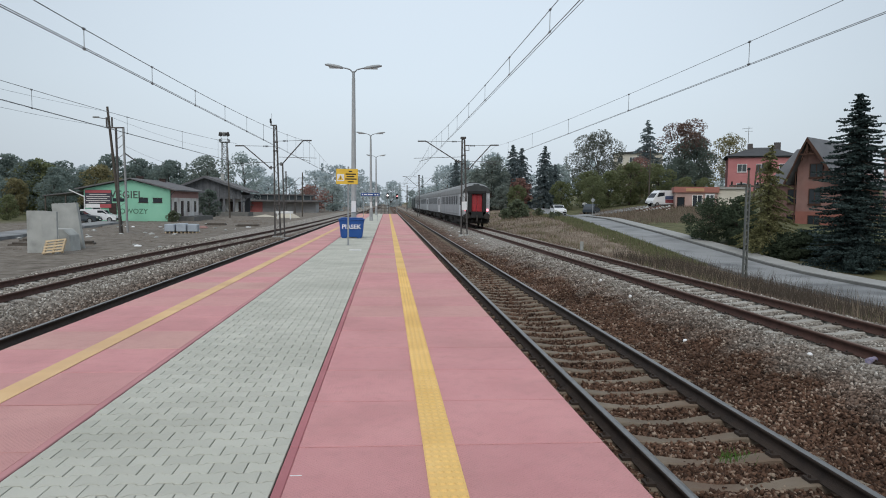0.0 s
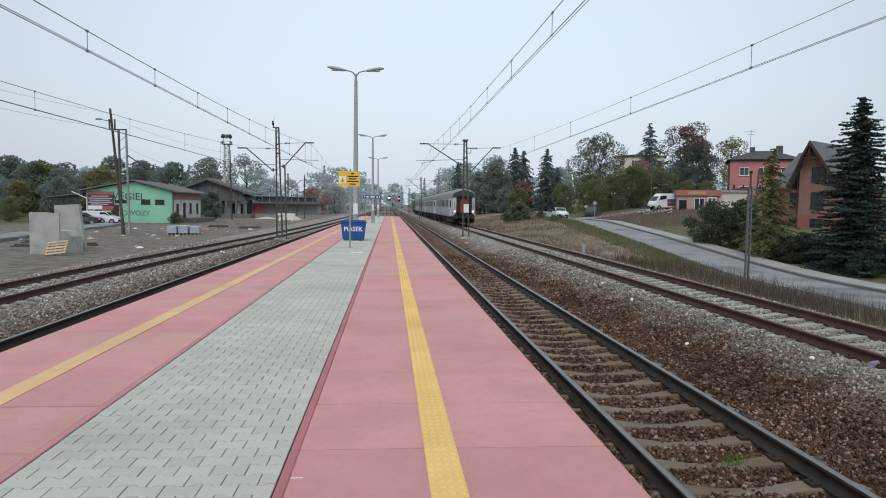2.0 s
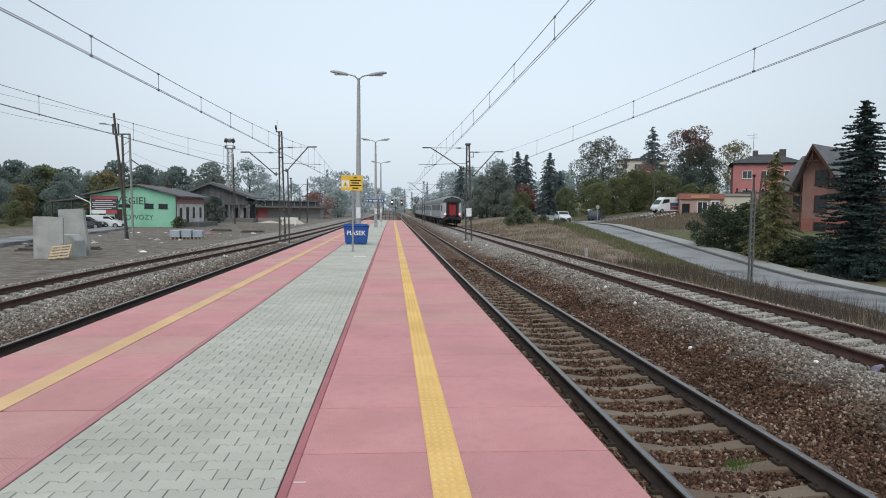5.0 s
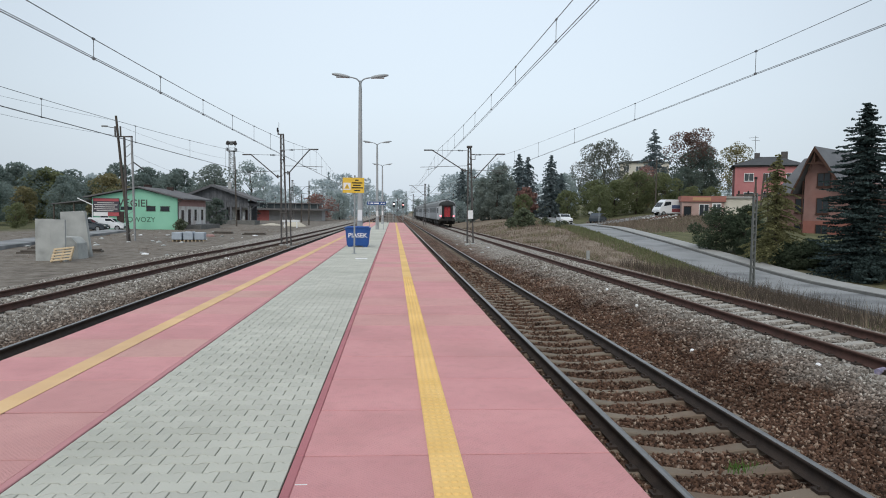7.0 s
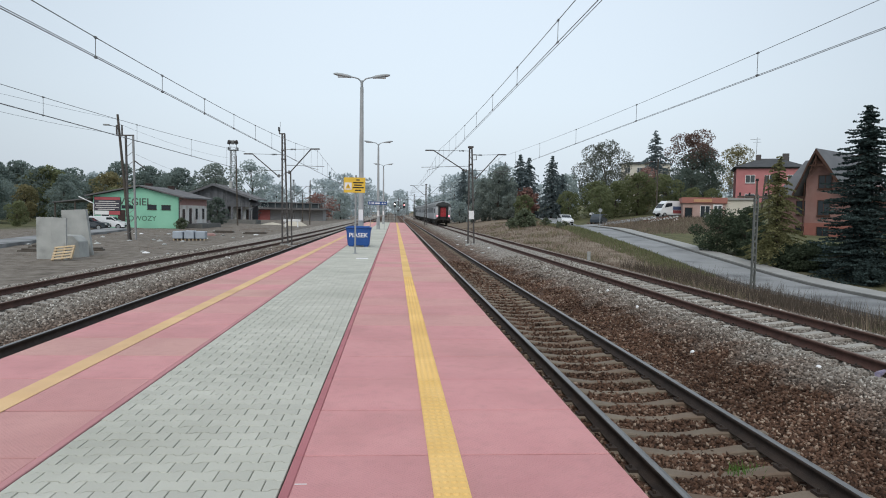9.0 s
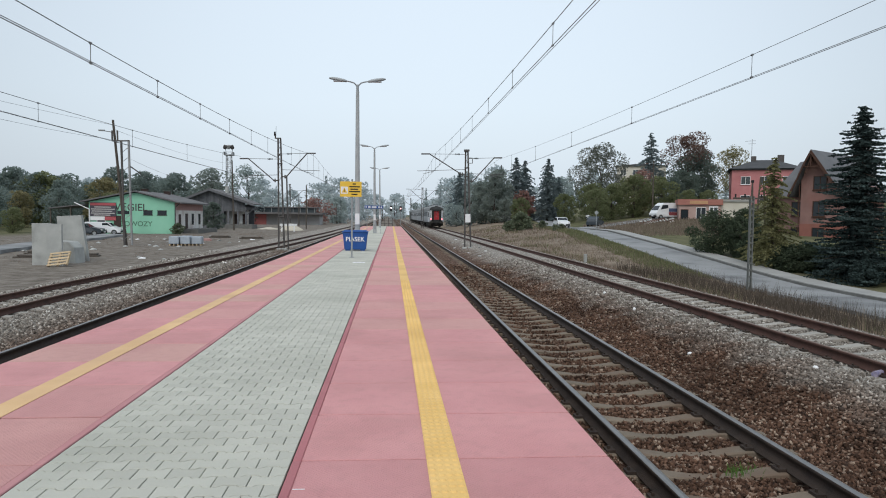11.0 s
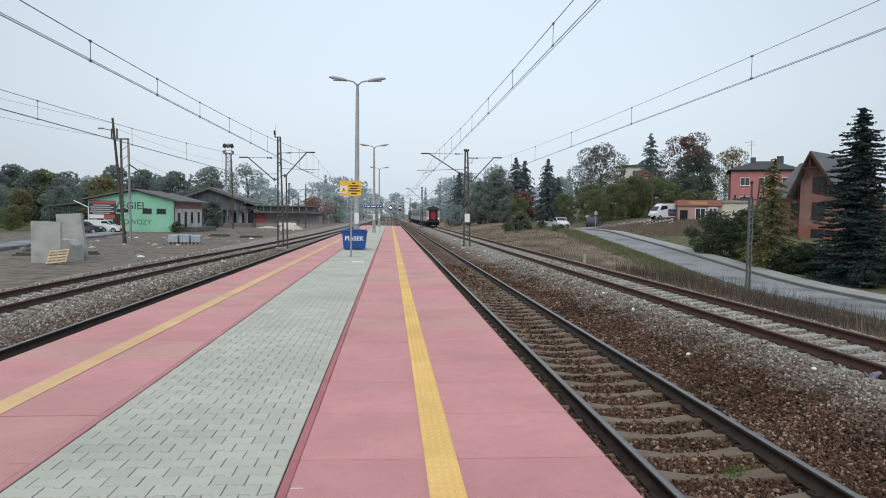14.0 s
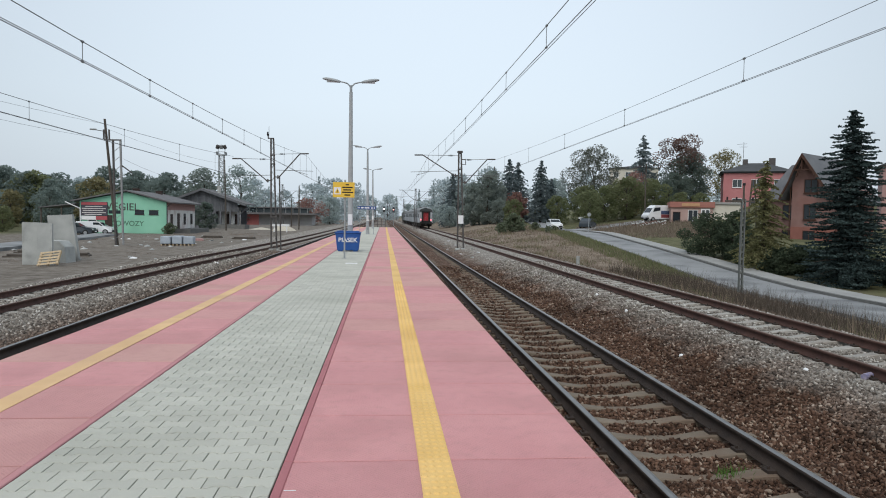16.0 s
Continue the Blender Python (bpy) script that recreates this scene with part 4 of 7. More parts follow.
def platform_lamp():
    t = thing("platform_lamp", pose(-1.52, 30.95, 0, 0, -0.3, 0), "tall grey pole with two cobra-head lamps", "street lamp", "platform lamps")
    bm = bmesh.new()
    rod(bm, (0, 0, 0), (0, 0, 0.9), 0.16, 0.15, n=14)
    rod(bm, (0, 0, 0.9), (0, 0, 7.17), 0.125, 0.075, n=14)
    part("pole", bm, LAMP_POLE, t)
    part("sleeve", rods(((0, 0, 7.07), (0, 0, 7.47), 0.06), n=10), STEEL, t)
    for s in (-1, 1):
        bm = bmesh.new()
        pts = [(0, 0, 7.27), (s * 0.05, 0, 7.44), (s * 0.16, 0, 7.55), (s * 0.34, 0, 7.60), (s * 0.52, 0, 7.63)]
        for a, b in zip(pts, pts[1:]):
            rod(bm, a, b, 0.03, n=8)
        arm = part("arm", bm, STEEL, t)
        bm = bmesh.new()
        rings = []
        for x, w, z0, z1 in ((0.48, 0.06, 7.575, 7.66), (0.62, 0.10, 7.585, 7.71), (0.86, 0.14, 7.625, 7.755), (1.12, 0.13, 7.675, 7.785), (1.27, 0.07, 7.715, 7.765)):
            rings.append([bm.verts.new((s * x, a, b)) for a, b in ((-w, z0 + 0.03), (-w * 0.6, z0), (w * 0.6, z0), (w, z0 + 0.03), (w * 0.6, z1), (-w * 0.6, z1))])
        for a, b in zip(rings, rings[1:]):
            for i in range(6):
                bm.faces.new((a[i], a[(i + 1) % 6], b[(i + 1) % 6], b[i]))
        bm.faces.new(rings[0])
        bm.faces.new(rings[-1])
        bmesh.ops.recalc_face_normals(bm, faces=bm.faces[:])
        head = part("lamp_head", bm, LAMP_POLE, t, smooth=True)
        part("lens", boxes((min(s * 0.64, s * 1.08), max(s * 0.64, s * 1.08), -0.08, 0.08, 7.59, 7.66), bevel=0.008), pane("lamp_lens", (0.35, 0.37, 0.38), 0.25), head)
    part("hatch", boxes((-0.06, 0.06, -0.165, -0.14, 0.35, 0.75)), STEEL, t)
    part("notice", boxes((-0.10, 0.10, -0.147, -0.132, 1.15, 1.65)), WHITE, t, "blank white notice")
    return t


first_lamp = platform_lamp()
for x, y in ((-1.42, 59.7), (-1.42, 87.5)):
    copy_thing(first_lamp, pose(x, y, 0, 0, -0.6, 0))


def name_board():
    t = thing("station_board", pose(-1.48, 58.6, 0), "blue station name board with white writing", "sign")
    b = part("board", boxes((-0.80, 0.80, -0.03, 0.03, 2.16, 2.42), bevel=0.005), SIGN_BLUE, t)
    for x0, x1 in ((-0.72, -0.62), (-0.52, -0.28), (-0.20, 0.22), (0.36, 0.5), (0.58, 0.70)):
        part("text_bar", boxes((x0, x1, -0.0345, -0.0315, 2.24, 2.34)), WHITE, b, "white bar of writing")
    for x in (-0.6, 0.6):
        part("bracket", boxes((x - 0.02, x + 0.02, -0.02, 0.5, 2.425, 2.46)), STEEL, t)
        part("hanger", boxes((x - 0.02, x + 0.02, 0.46, 0.5, 0.0, 2.42)), STEEL, t)


name_board()


def end_railing():
    t = thing("railing", pose(0, 98.0, 0), "dark metal railing at the end of the platform", "railing")
    for x in (-1.45, -0.9, -0.35, 0.2):
        part("post", boxes((x - 0.05, x + 0.05, -0.04, 0.04, 0.0, 1.25)), MAST, t)
    for z in (0.35, 0.75, 1.17):
        part("rail", boxes((-1.5, 0.25, -0.035, 0.035, z, z + 0.08)), MAST, t)


end_railing()
part_bm = bmesh.new()
box(part_bm, -0.2, 0.2, -0.15, 0.15, 0.0, 0.012, bevel=0.004)
cover = link("pale_cover", part_bm, WHITE)
cover.matrix_basis = pose(-1.05, 22.4, 0.001)
tagged(cover, "small pale metal cover set in the paving", "cover")


def signal(x, y, high, lens, label):
    t = thing("railway_signal", pose(x, y, -1.0), label, "railway signal", "signals ahead")
    part("post", rods(((0, 0, 0), (0, 0, high), 0.09), n=10), POST_GREY, t)
    part("backboard", boxes((-0.32, 0.32, -0.06, 0.06, high - 1.3, high + 0.35), bevel=0.05), BLACK, t)
    for i, z in enumerate((0.05, -0.35, -0.75)):
        hood = part("lens_hood", rods(((0, -0.3, high + z), (0, -0.065, high + z), 0.15), n=12), BLACK, t)
        if i == 1:
            part("lens", rods(((0, -0.34, high + z), (0, -0.305, high + z), 0.17), n=12), lens, hood, "lit signal lens")
    part("ladder", boxes((-0.2, -0.17, 0.15, 0.18, 0, high - 1), (0.17, 0.2, 0.15, 0.18, 0, high - 1)), STEEL, t)


signal(0.05, 200, 5.15, glow("bright_signal_lens", (1.0, 0.80, 0.80), 9.0), "tall signal with a bright pale light")
signal(2.9, 205, 5.05, glow("red_signal_lens", (1.0, 0.35, 0.35), 4.0), "tall signal showing red")

# ---- goods yard ----
MINT = surf("mint_render", (0.22, 0.50, 0.36), (0.29, 0.58, 0.43), 0.6, 0.85, 0.15, 30, dirt=(0.20, 0.40, 0.30), dirt_amount=0.5)
SHED_ROOF = surf("tarred_roof", (0.10, 0.10, 0.105), (0.165, 0.16, 0.16), 1.5, 0.85, 0.2, 20)
OLD_WHITE = surf("flaking_whitewash", (0.58, 0.57, 0.55), (0.74, 0.73, 0.70), 1.3, 0.9, 0.2, 20, dirt=(0.34, 0.22, 0.19), dirt_amount=0.55)
OLD_PINK = surf("faded_rose_render", (0.33, 0.20, 0.19), (0.42, 0.27, 0.25), 1.3, 0.9, 0.2, 20)
BARN_WOOD = surf("weathered_grey_boards", (0.085, 0.09, 0.10), (0.145, 0.15, 0.16), 1.4, 0.9, 0.3, 25, vary=0.2)
LETTER_DARK = surf("faded_black_lettering", (0.05, 0.055, 0.05), (0.09, 0.10, 0.09), 3, 0.8, 0.0)
LETTER_GREEN = surf("faded_green_lettering", (0.07, 0.16, 0.11), (0.10, 0.20, 0.14), 3, 0.8, 0.0)
WOOD = surf("raw_pallet_wood", (0.38, 0.29, 0.18), (0.52, 0.41, 0.27), 6, 0.8, 0.2, 60, vary=0.12)
OLD_POLE = surf("dark_timber_pole", (0.06, 0.05, 0.042), (0.11, 0.095, 0.08), 5, 0.9, 0.3, 40)
BOARD_DARK = surf("dark_advert_board", (0.05, 0.045, 0.06), (0.08, 0.075, 0.09), 3, 0.5, 0.0)
BOARD_RED = surf("red_advert_strip", (0.36, 0.07, 0.085), (0.44, 0.11, 0.12), 3, 0.5, 0.0)
BRICK_OLD = surf("old_brick", (0.10, 0.06, 0.05), (0.16, 0.095, 0.08), 3, 0.9, 0.2, 30)
DOOR_DARK = surf("dark_door", (0.035, 0.022, 0.02), (0.06, 0.04, 0.035), 3, 0.7, 0.1, 30)


def coal_shed():
    """Green gabled shed of the coal dealer, gable towards the line."""
    t = thing("coal_shed", pose(0, 0, 0), "mint-green gabled shed with black lettering and whitewashed side", "shed")
    x0, x1, y0, y1, b, e, top, rx = -37.1, -26.85, 86.0, 98.6, -1.3, 2.85, 4.0, -31.5
    bm = prism(bmesh.new(), [(x0, b), (x1, b), (x1, e), (rx, top), (x0, e)], y0, y0 + 0.3)
    front = part("gable_wall", bm, MINT, t)
    part("side_wall", boxes((x1 - 0.3, x1, y0 + 0.302, y1, b, 1.9)), OLD_WHITE, t, "flaking whitewashed wall")
    part("upper_side_wall", boxes((x1 - 0.3, x1 + 0.01, y0 + 0.302, y1, 1.903, e - 0.02)), OLD_PINK, t, "faded rose band under the eaves")
    part("rear_wall", boxes((x0, x1 - 0.302, y1 - 0.3, y1, b, e)), MINT, t)
    part("far_side_wall", boxes((x0, x0 + 0.3, y0 + 0.302, y1 - 0.302, b, e)), MINT, t)
    for (ax, az), (bx, bz) in (((x0 - 0.9, e - 0.1), (rx, top + 0.12)), ((rx, top + 0.12), (x1 + 0.9, e - 0.12))):
        bm = prism(bmesh.new(), [(ax, az), (bx, bz), (bx, bz + 0.16), (ax, az + 0.16)], y0 - 0.5, y1 + 0.4)
        part("roof_slope", bm, SHED_ROOF, t)
    for x, y, z in ((-31.8, 90, 4.2), (-33.8, 92, 3.75), (-30.9, 96, 4.1)):
        part("chimney", boxes((x - 0.38, x + 0.38, y - 0.3, y + 0.3, z - 0.5, z + 0.35), (x - 0.44, x + 0.44, y - 0.36, y + 0.36, z + 0.352, z + 0.43)), DOOR_DARK, t)
    for x in (-30.05, -28.35):
        w = part("window", boxes((x - 0.55, x + 0.55, y0 - 0.02, y0 - 0.003, 1.3, 1.8)), GLASS_DARK, t)
        part("window_frame", boxes((x - 0.6, x + 0.6, y0 - 0.05, y0 - 0.004, 1.22, 1.296), (x - 0.6, x + 0.6, y0 - 0.05, y0 - 0.004, 1.804, 1.86)), DOOR_DARK, w)
    w = part("window", boxes((-36.1, -35.2, y0 - 0.02, y0 - 0.003, -0.2, 0.72)), GLASS_GREY, t)
    part("window_frame", boxes((-36.17, -36.1, y0 - 0.05, y0 - 0.004, -0.27, 0.79), (-35.2, -35.13, y0 - 0.05, y0 - 0.004, -0.27, 0.79), (-36.1, -35.2, y0 - 0.05, y0 - 0.004, 0.72, 0.79)), WHITE, w)
    part("door", boxes((-34.15, -33.25, y0 - 0.05, y0 - 0.004, -1.1, 1.15), bevel=0.01), DOOR_DARK, t, "dark brown door")
    part("door_light", boxes((-33.7, -32.3, y0 - 0.05, y0 - 0.004, 1.35, 1.75)), GLASS_DARK, t)
    sign = part("advert_board", boxes((-36.95, -33.8, y0 - 0.12, y0 - 0.06, 1.05, 2.75), bevel=0.01), BOARD_DARK, t, "dark board with red strip and pale lines")
    part("red_strip", boxes((-36.9, -33.85, y0 - 0.135, y0 - 0.124, 2.38, 2.7)), BOARD_RED, sign)
    for z, a, c in ((2.18, -36.4, -34.4), (1.93, -36.8, -34.0), (1.68, -36.7, -34.3), (1.43, -36.8, -34.0), (1.2, -36.5, -34.5)):
        part("text_line", boxes((a, c, y0 - 0.135, y0 - 0.124, z - 0.042, z + 0.042)), OLD_WHITE, sign)
    part("white_panel", boxes((-36.9, -35.2, y0 - 0.1, y0 - 0.06, 0.55, 1.02)), WHITE, t, "white panel")
    part("red_panel", boxes((-35.18, -33.85, y0 - 0.1, y0 - 0.06, 0.55, 1.02)), BOARD_RED, t, "red panel")
    lettering("lettering", "WĘGIEL", 1.25, pose(-32.35, y0 - 0.006, 1.78, 90, 0, 0), LETTER_DARK, front, 0.003)
    lettering("lettering", "DOWOZY", 0.86, pose(-31.55, y0 - 0.006, -0.12, 90, 0, 0), LETTER_GREEN, front, 0.003)
    for y, w, z0, z1, m in ((87.6, 0.9, -0.2, 1.4, DOOR_DARK), (90.4, 1.0, -1.2, 1.5, DOOR_DARK), (93.2, 0.9, 0.0, 1.5, GLASS_DARK), (96.4, 0.9, 0.0, 1.5, GLASS_DARK)):
        part("shutter", boxes((x1 + 0.004, x1 + 0.05, y, y + w, z0, z1), bevel=0.01), m, t)
    part("downpipe", rods(((x1 + 0.15, y0 - 0.1, b), (x1 + 0.15, y0 - 0.1, 2.3), 0.06), ((x1 + 0.15, y0 - 0.1, 2.3), (x1 + 0.7, y0 - 0.3, 2.75), 0.06), n=8), MAST, t)
    part("downpipe", rods(((x0 + 0.1, y0 - 0.12, b), (x0 + 0.1, y0 - 0.12, 1.9), 0.07), ((x0 + 0.1, y0 - 0.12, 1.9), (x0 - 1.6, y0 - 0.3, 2.7), 0.07), n=8), WHITE, t, "white downpipe")
    bm = prism(bmesh.new(), [(-42.2, 1.9), (x0 - 0.3, 2.5), (x0 - 0.3, 2.62), (-42.2, 2.02)], y0 + 0.5, y0 + 6)
    part("canopy", bm, SHED_ROOF, t)
    for x in (-42.0, -39.6):
        part("canopy_post", boxes((x - 0.07, x + 0.07, y0 + 0.7, y0 + 0.84, b, 1.95 + 0.1 * (x + 42))), OLD_POLE, t)
    part("plinth", boxes((x1 + 0.06, x1 + 2.0, y0 + 3, y1, b, -0.5)), KERB_DARK, t, "low dark concrete loading dock")


coal_shed()


def goods_barn():
    """Timber goods shed: boarded gable, long slope reaching far over the loading side."""
    t = thing("goods_shed", Matrix(), "dark timber goods shed with a wide overhanging roof", "shed")
    y0, y1, b = 122.8, 131.0, -1.3
    (lx, lz), (rx, top), (ex, ez) = (-36.3, 4.1), (-32.1, 5.8), (-24.3, 3.15)
    inner, wall = -30.1, -26.0

    def under(x):
        return (top - (rx - x) * (top - lz) / (rx - lx) if x < rx else top - (x - rx) * (top - ez) / (ex - rx)) - 0.02

    n = 26
    x0, x1 = lx + 0.5, wall
    for i in range(n):
        a, c = x0 + (x1 - x0) * i / n, x0 + (x1 - x0) * (i + 1) / n
        low = b if a < inner else 1.95
        bm = prism(bmesh.new(), [(a + 0.012, low), (c - 0.012, low), (c - 0.012, under(c)), (a + 0.012, under(a))], y0 - 0.02 * (i % 2), y0 + 0.12)
        part("gable_board", bm, BARN_WOOD, t)
    part("recessed_wall", boxes((inner + 0.1, wall, y0 + 2.4, y0 + 2.7, b, 2.2)), OLD_WHITE, t, "stained whitewashed lower wall")
    part("return_wall", boxes((inner - 0.2, inner + 0.097, y0 + 0.125, y0 + 2.7, b, 2.2)), BARN_WOOD, t)
    part("back_wall", boxes((x0, x1, y1 - 0.4, y1 - 0.2, b, 3.3)), BARN_WOOD, t)
    part("far_wall", boxes((x0, x0 + 0.2, y0 + 0.125, y1 - 0.403, b, lz)), BARN_WOOD, t)
    part("eaves_beam", boxes((wall + 0.003, wall + 0.25, y0 - 0.3, y1, 2.2, 2.75)), BARN_WOOD, t)
    for (ax, az), (bx, bz) in (((lx, lz), (rx, top)), ((rx, top), (ex, ez))):
        part("roof_slope", prism(bmesh.new(), [(ax, az), (bx, bz), (bx, bz + 0.2), (ax, az + 0.2)], y0 - 0.9, y1), SHED_ROOF, t)
        part("barge_board", prism(bmesh.new(), [(ax, az - 0.22), (bx, bz - 0.22), (bx, bz + 0.05), (ax, az + 0.05)], y0 - 0.98, y0 - 0.903), BARN_WOOD, t)
    for x in (-29.0, -27.3, wall + 0.1):
        part("post", boxes((x - 0.13, x + 0.13, y0 - 0.05, y0 + 0.2, b, 1.95 if x < wall else 2.2)), BARN_WOOD, t)
    for x, w in ((-28.2, 1.0), (-26.6, 0.8)):
        part("door", boxes((x - w / 2, x + w / 2, y0 + 2.33, y0 + 2.396, -0.9, 1.5)), DOOR_DARK, t)
    part("notice", boxes((-27.4, -26.9, y0 + 2.33, y0 + 2.396, -0.2, 1.2)), WHITE, t)
    bm = bmesh.new()
    bar(bm, (wall + 0.1, y0, 1.2), (ex + 0.2, y0, 2.9), 0.14, 0.14)
    part("roof_brace", bm, BARN_WOOD, t)
    part("chimney", boxes((rx + 1.6, rx + 2.2, y0 + 4, y0 + 4.6, 5.0, 6.5), (rx + 1.55, rx + 2.25, y0 + 3.95, y0 + 4.65, 6.503, 6.6)), CONCRETE, t)
    part("dock", boxes((inner, wall + 1.6, y0 - 1.8, y0 + 2.396, b, -0.35)), KERB_DARK, t, "low stained loading dock")


goods_barn()


def flood_mast():
    t = thing("floodlight_tower", pose(-35.2, 150, -1), "slim steel lattice tower with floodlights on top", "light tower")
    for sx in (-1, 1):
        for sy in (-1, 1):
            bm = bmesh.new()
            bar(bm, (sx * 0.55, sy * 0.55, 0), (sx * 0.5, sy * 0.5, 15.2), 0.10, 0.10)
            part("leg", bm, MAST_PALE, t)
    bm = bmesh.new()
    for i in range(19):
        z, s = 0.8 * i, (-1) ** i
        for d in (-0.53, 0.53):
            bar(bm, (-0.53 * s, d, z), (0.53 * s, d, z + 0.8), 0.09, 0.05)
            bar(bm, (d, -0.53 * s, z), (d, 0.53 * s, z + 0.8), 0.05, 0.09)
            bar(bm, (-0.53, d, z), (0.53, d, z), 0.07, 0.05)
    part("lattice", bm, MAST_PALE, t)
    part("gallery", boxes((-0.95, 0.95, -0.95, 0.95, 15.2, 15.3), (-0.95, -0.9, -0.95, 0.95, 15.3, 15.9), (0.9, 0.95, -0.95, 0.95, 15.3, 15.9), (-0.9, 0.9, -0.95, -0.9, 15.8, 15.9)), MAST_PALE, t)
    bm = bmesh.new()
    for sx in (-1, 1):
        bar(bm, (sx * 0.5, 0, 15.3), (sx * 0.85, 0, 16.9), 0.08, 0.08)
    part("head_frame", bm, MAST, t)
    for x, turn in ((-0.75, 18), (0.0, 0), (0.75, -18)):
        bm = bmesh.new()
        box(bm, -0.34, 0.34, -0.3, 0.3, -0.42, 0.42, bevel=0.08, m=pose(x, -0.35, 16.95, 25, turn, 0))
        part("floodlight", bm, MAST if x else MAST_PALE, t)


flood_mast()


def timber_pole(x, y, dx, high, base, label, lamp=False, arms=True):
    t = thing("utility_pole", pose(x, y, base), label, "utility pole", "utility poles")
    part("shaft", rods(((0, 0, -0.2), (dx, 0, high), 0.125, 0.085), n=10), OLD_POLE, t)
    if arms:
        for k in (0.93, 0.97):
            part("insulator_arm", boxes((dx * k - 0.35, dx * k + 0.35, -0.05, 0.05, high * k, high * k + 0.08)), OLD_POLE, t)
            for s in (-0.3, 0.3):
                part("insulator", rods(((dx * k + s, 0, high * k + 0.08), (dx * k + s, 0, high * k + 0.26), 0.05), n=8), WHITE, t)
    if lamp:
        a = part("lamp_arm", rods(((dx * 0.9, 0, high * 0.90), (dx * 0.9 - 0.7, -0.1, high * 0.91), 0.03), n=6), MAST, t)
        part("lamp_head", boxes((dx * 0.9 - 1.15, dx * 0.9 - 0.68, -0.17, -0.03, high * 0.908, high * 0.92), bevel=0.02), MAST_PALE, a)
    return t


timber_pole(-20.9, 55, -0.92, 9.8, -1.0, "leaning dark timber pole with a small lamp", lamp=True, arms=False)
timber_pole(-24.4, 107, -0.25, 10.8, -1.0, "plain dark timber pole beside the goods shed", arms=False)
timber_pole(-15.0, 121, 0.0, 7.8, -1.0, "slim far timber pole", arms=False)
timber_pole(-20.2, 150, 0.0, 6.2, -1.0, "slim far timber pole", arms=False)
timber_pole(24.6, 150, 0.0, 12.0, 1.2, "timber pole in front of the trees", arms=False)
timber_pole(41.8, 105.0, 0.0, 9.6, 1.2, "slim grey pole beside the shop", arms=False)


def yard_mast():
    t = thing("steel_mast", pose(-20.6, 54.6, -1.0, 0, -1.2, 0), "narrow two-legged steel mast with insulators", "mast")
    for s in (-1, 1):
        part("leg", boxes((s * 0.28 - 0.06, s * 0.28 + 0.06, -0.08, 0.08, 0, 8.1)), MAST_PALE if s > 0 else MAST, t)
    for i in range(10):
        bm = bmesh.new()
        bar(bm, (-0.26, 0, 0.5 + 0.75 * i), (0.26, 0, 0.9 + 0.75 * i), 0.05, 0.03)
        part("brace", bm, MAST_PALE, t)
    part("top_bracket", boxes((-0.95, 0.35, -0.05, 0.05, 8.1, 8.2), (-1.0, -0.9, -0.05, 0.05, 8.2, 8.95), (-0.6, -0.5, -0.05, 0.05, 8.2, 8.95)), MAST, t)
    part("side_arm", rods(((0.3, 0, 6.2), (1.1, 0, 5.6), 0.05), n=6), MAST, t)


yard_mast()
t = thing("service_wire", Matrix(), "thin service wires strung from the yard mast", "wire", kind="structure")
for a, b, sag in (((-21.5, 54.6, 7.2), (-21.2, 33.0, 6.5), 0.15), ((-20.3, 54.6, 5.7), (-27.0, 110.0, 6.8), 0.9), ((-21.8, 55.0, 8.4), (-25.0, 5.0, 8.2), 0.5), ((-21.8, 55.0, 8.1), (-19.3, 84.0, 7.6), 0.4)):
    bm = bmesh.new()
    wire_run([tuple(p + (q - p) * k / 10 - (sag * 4 * (k / 10) * (1 - k / 10) if i == 2 else 0) for i, (p, q) in enumerate(zip(a, b))) for k in range(11)], 0.009, bm)
    part("wire", bm, WIRE_THIN, t)


bm = prism(bmesh.new(), [(0, 0), (0.72, 0), (0.72, 2.06), (0, 2.06)], 0, 0.14)
prism(bm, [(0.724, 0), (1.40, 0), (1.40, 2.02), (0.724, 2.06)], -0.16, 0.0)
block = link("concrete_element", bm, CONCRETE)
block.matrix_basis = pose(-17.15, 33.6, -1.06, 0, 0, 3)
tagged(block, "grey precast concrete corner element standing on earth", "concrete block", "precast elements")
bm = prism(bmesh.new(), [(0.1, 0), (1.55, 0), (1.28, 2.45), (0.0, 2.38)], 0, 0.22)
block = link("concrete_element", bm, CONCRETE)
block.matrix_basis = pose(-17.5, 36.9, -1.06, 3, 0, -4)
tagged(block, "tall leaning grey concrete slab", "concrete block", "precast elements")
bm = prism(bmesh.new(), [(0, 0), (1.1, 0), (1.02, 0.82), (0.72, 1.12), (0, 1.14)], 0, 0.9)
bmesh.ops.bevel(bm, geom=bm.edges[:], offset=0.02, segments=1, affect="EDGES")
block = link("concrete_element", bm, CONCRETE)
block.matrix_basis = pose(-16.95, 35.3, -1.06, 0, 0, -6)
tagged(block, "low concrete block with a chamfered top", "concrete block", "precast elements")


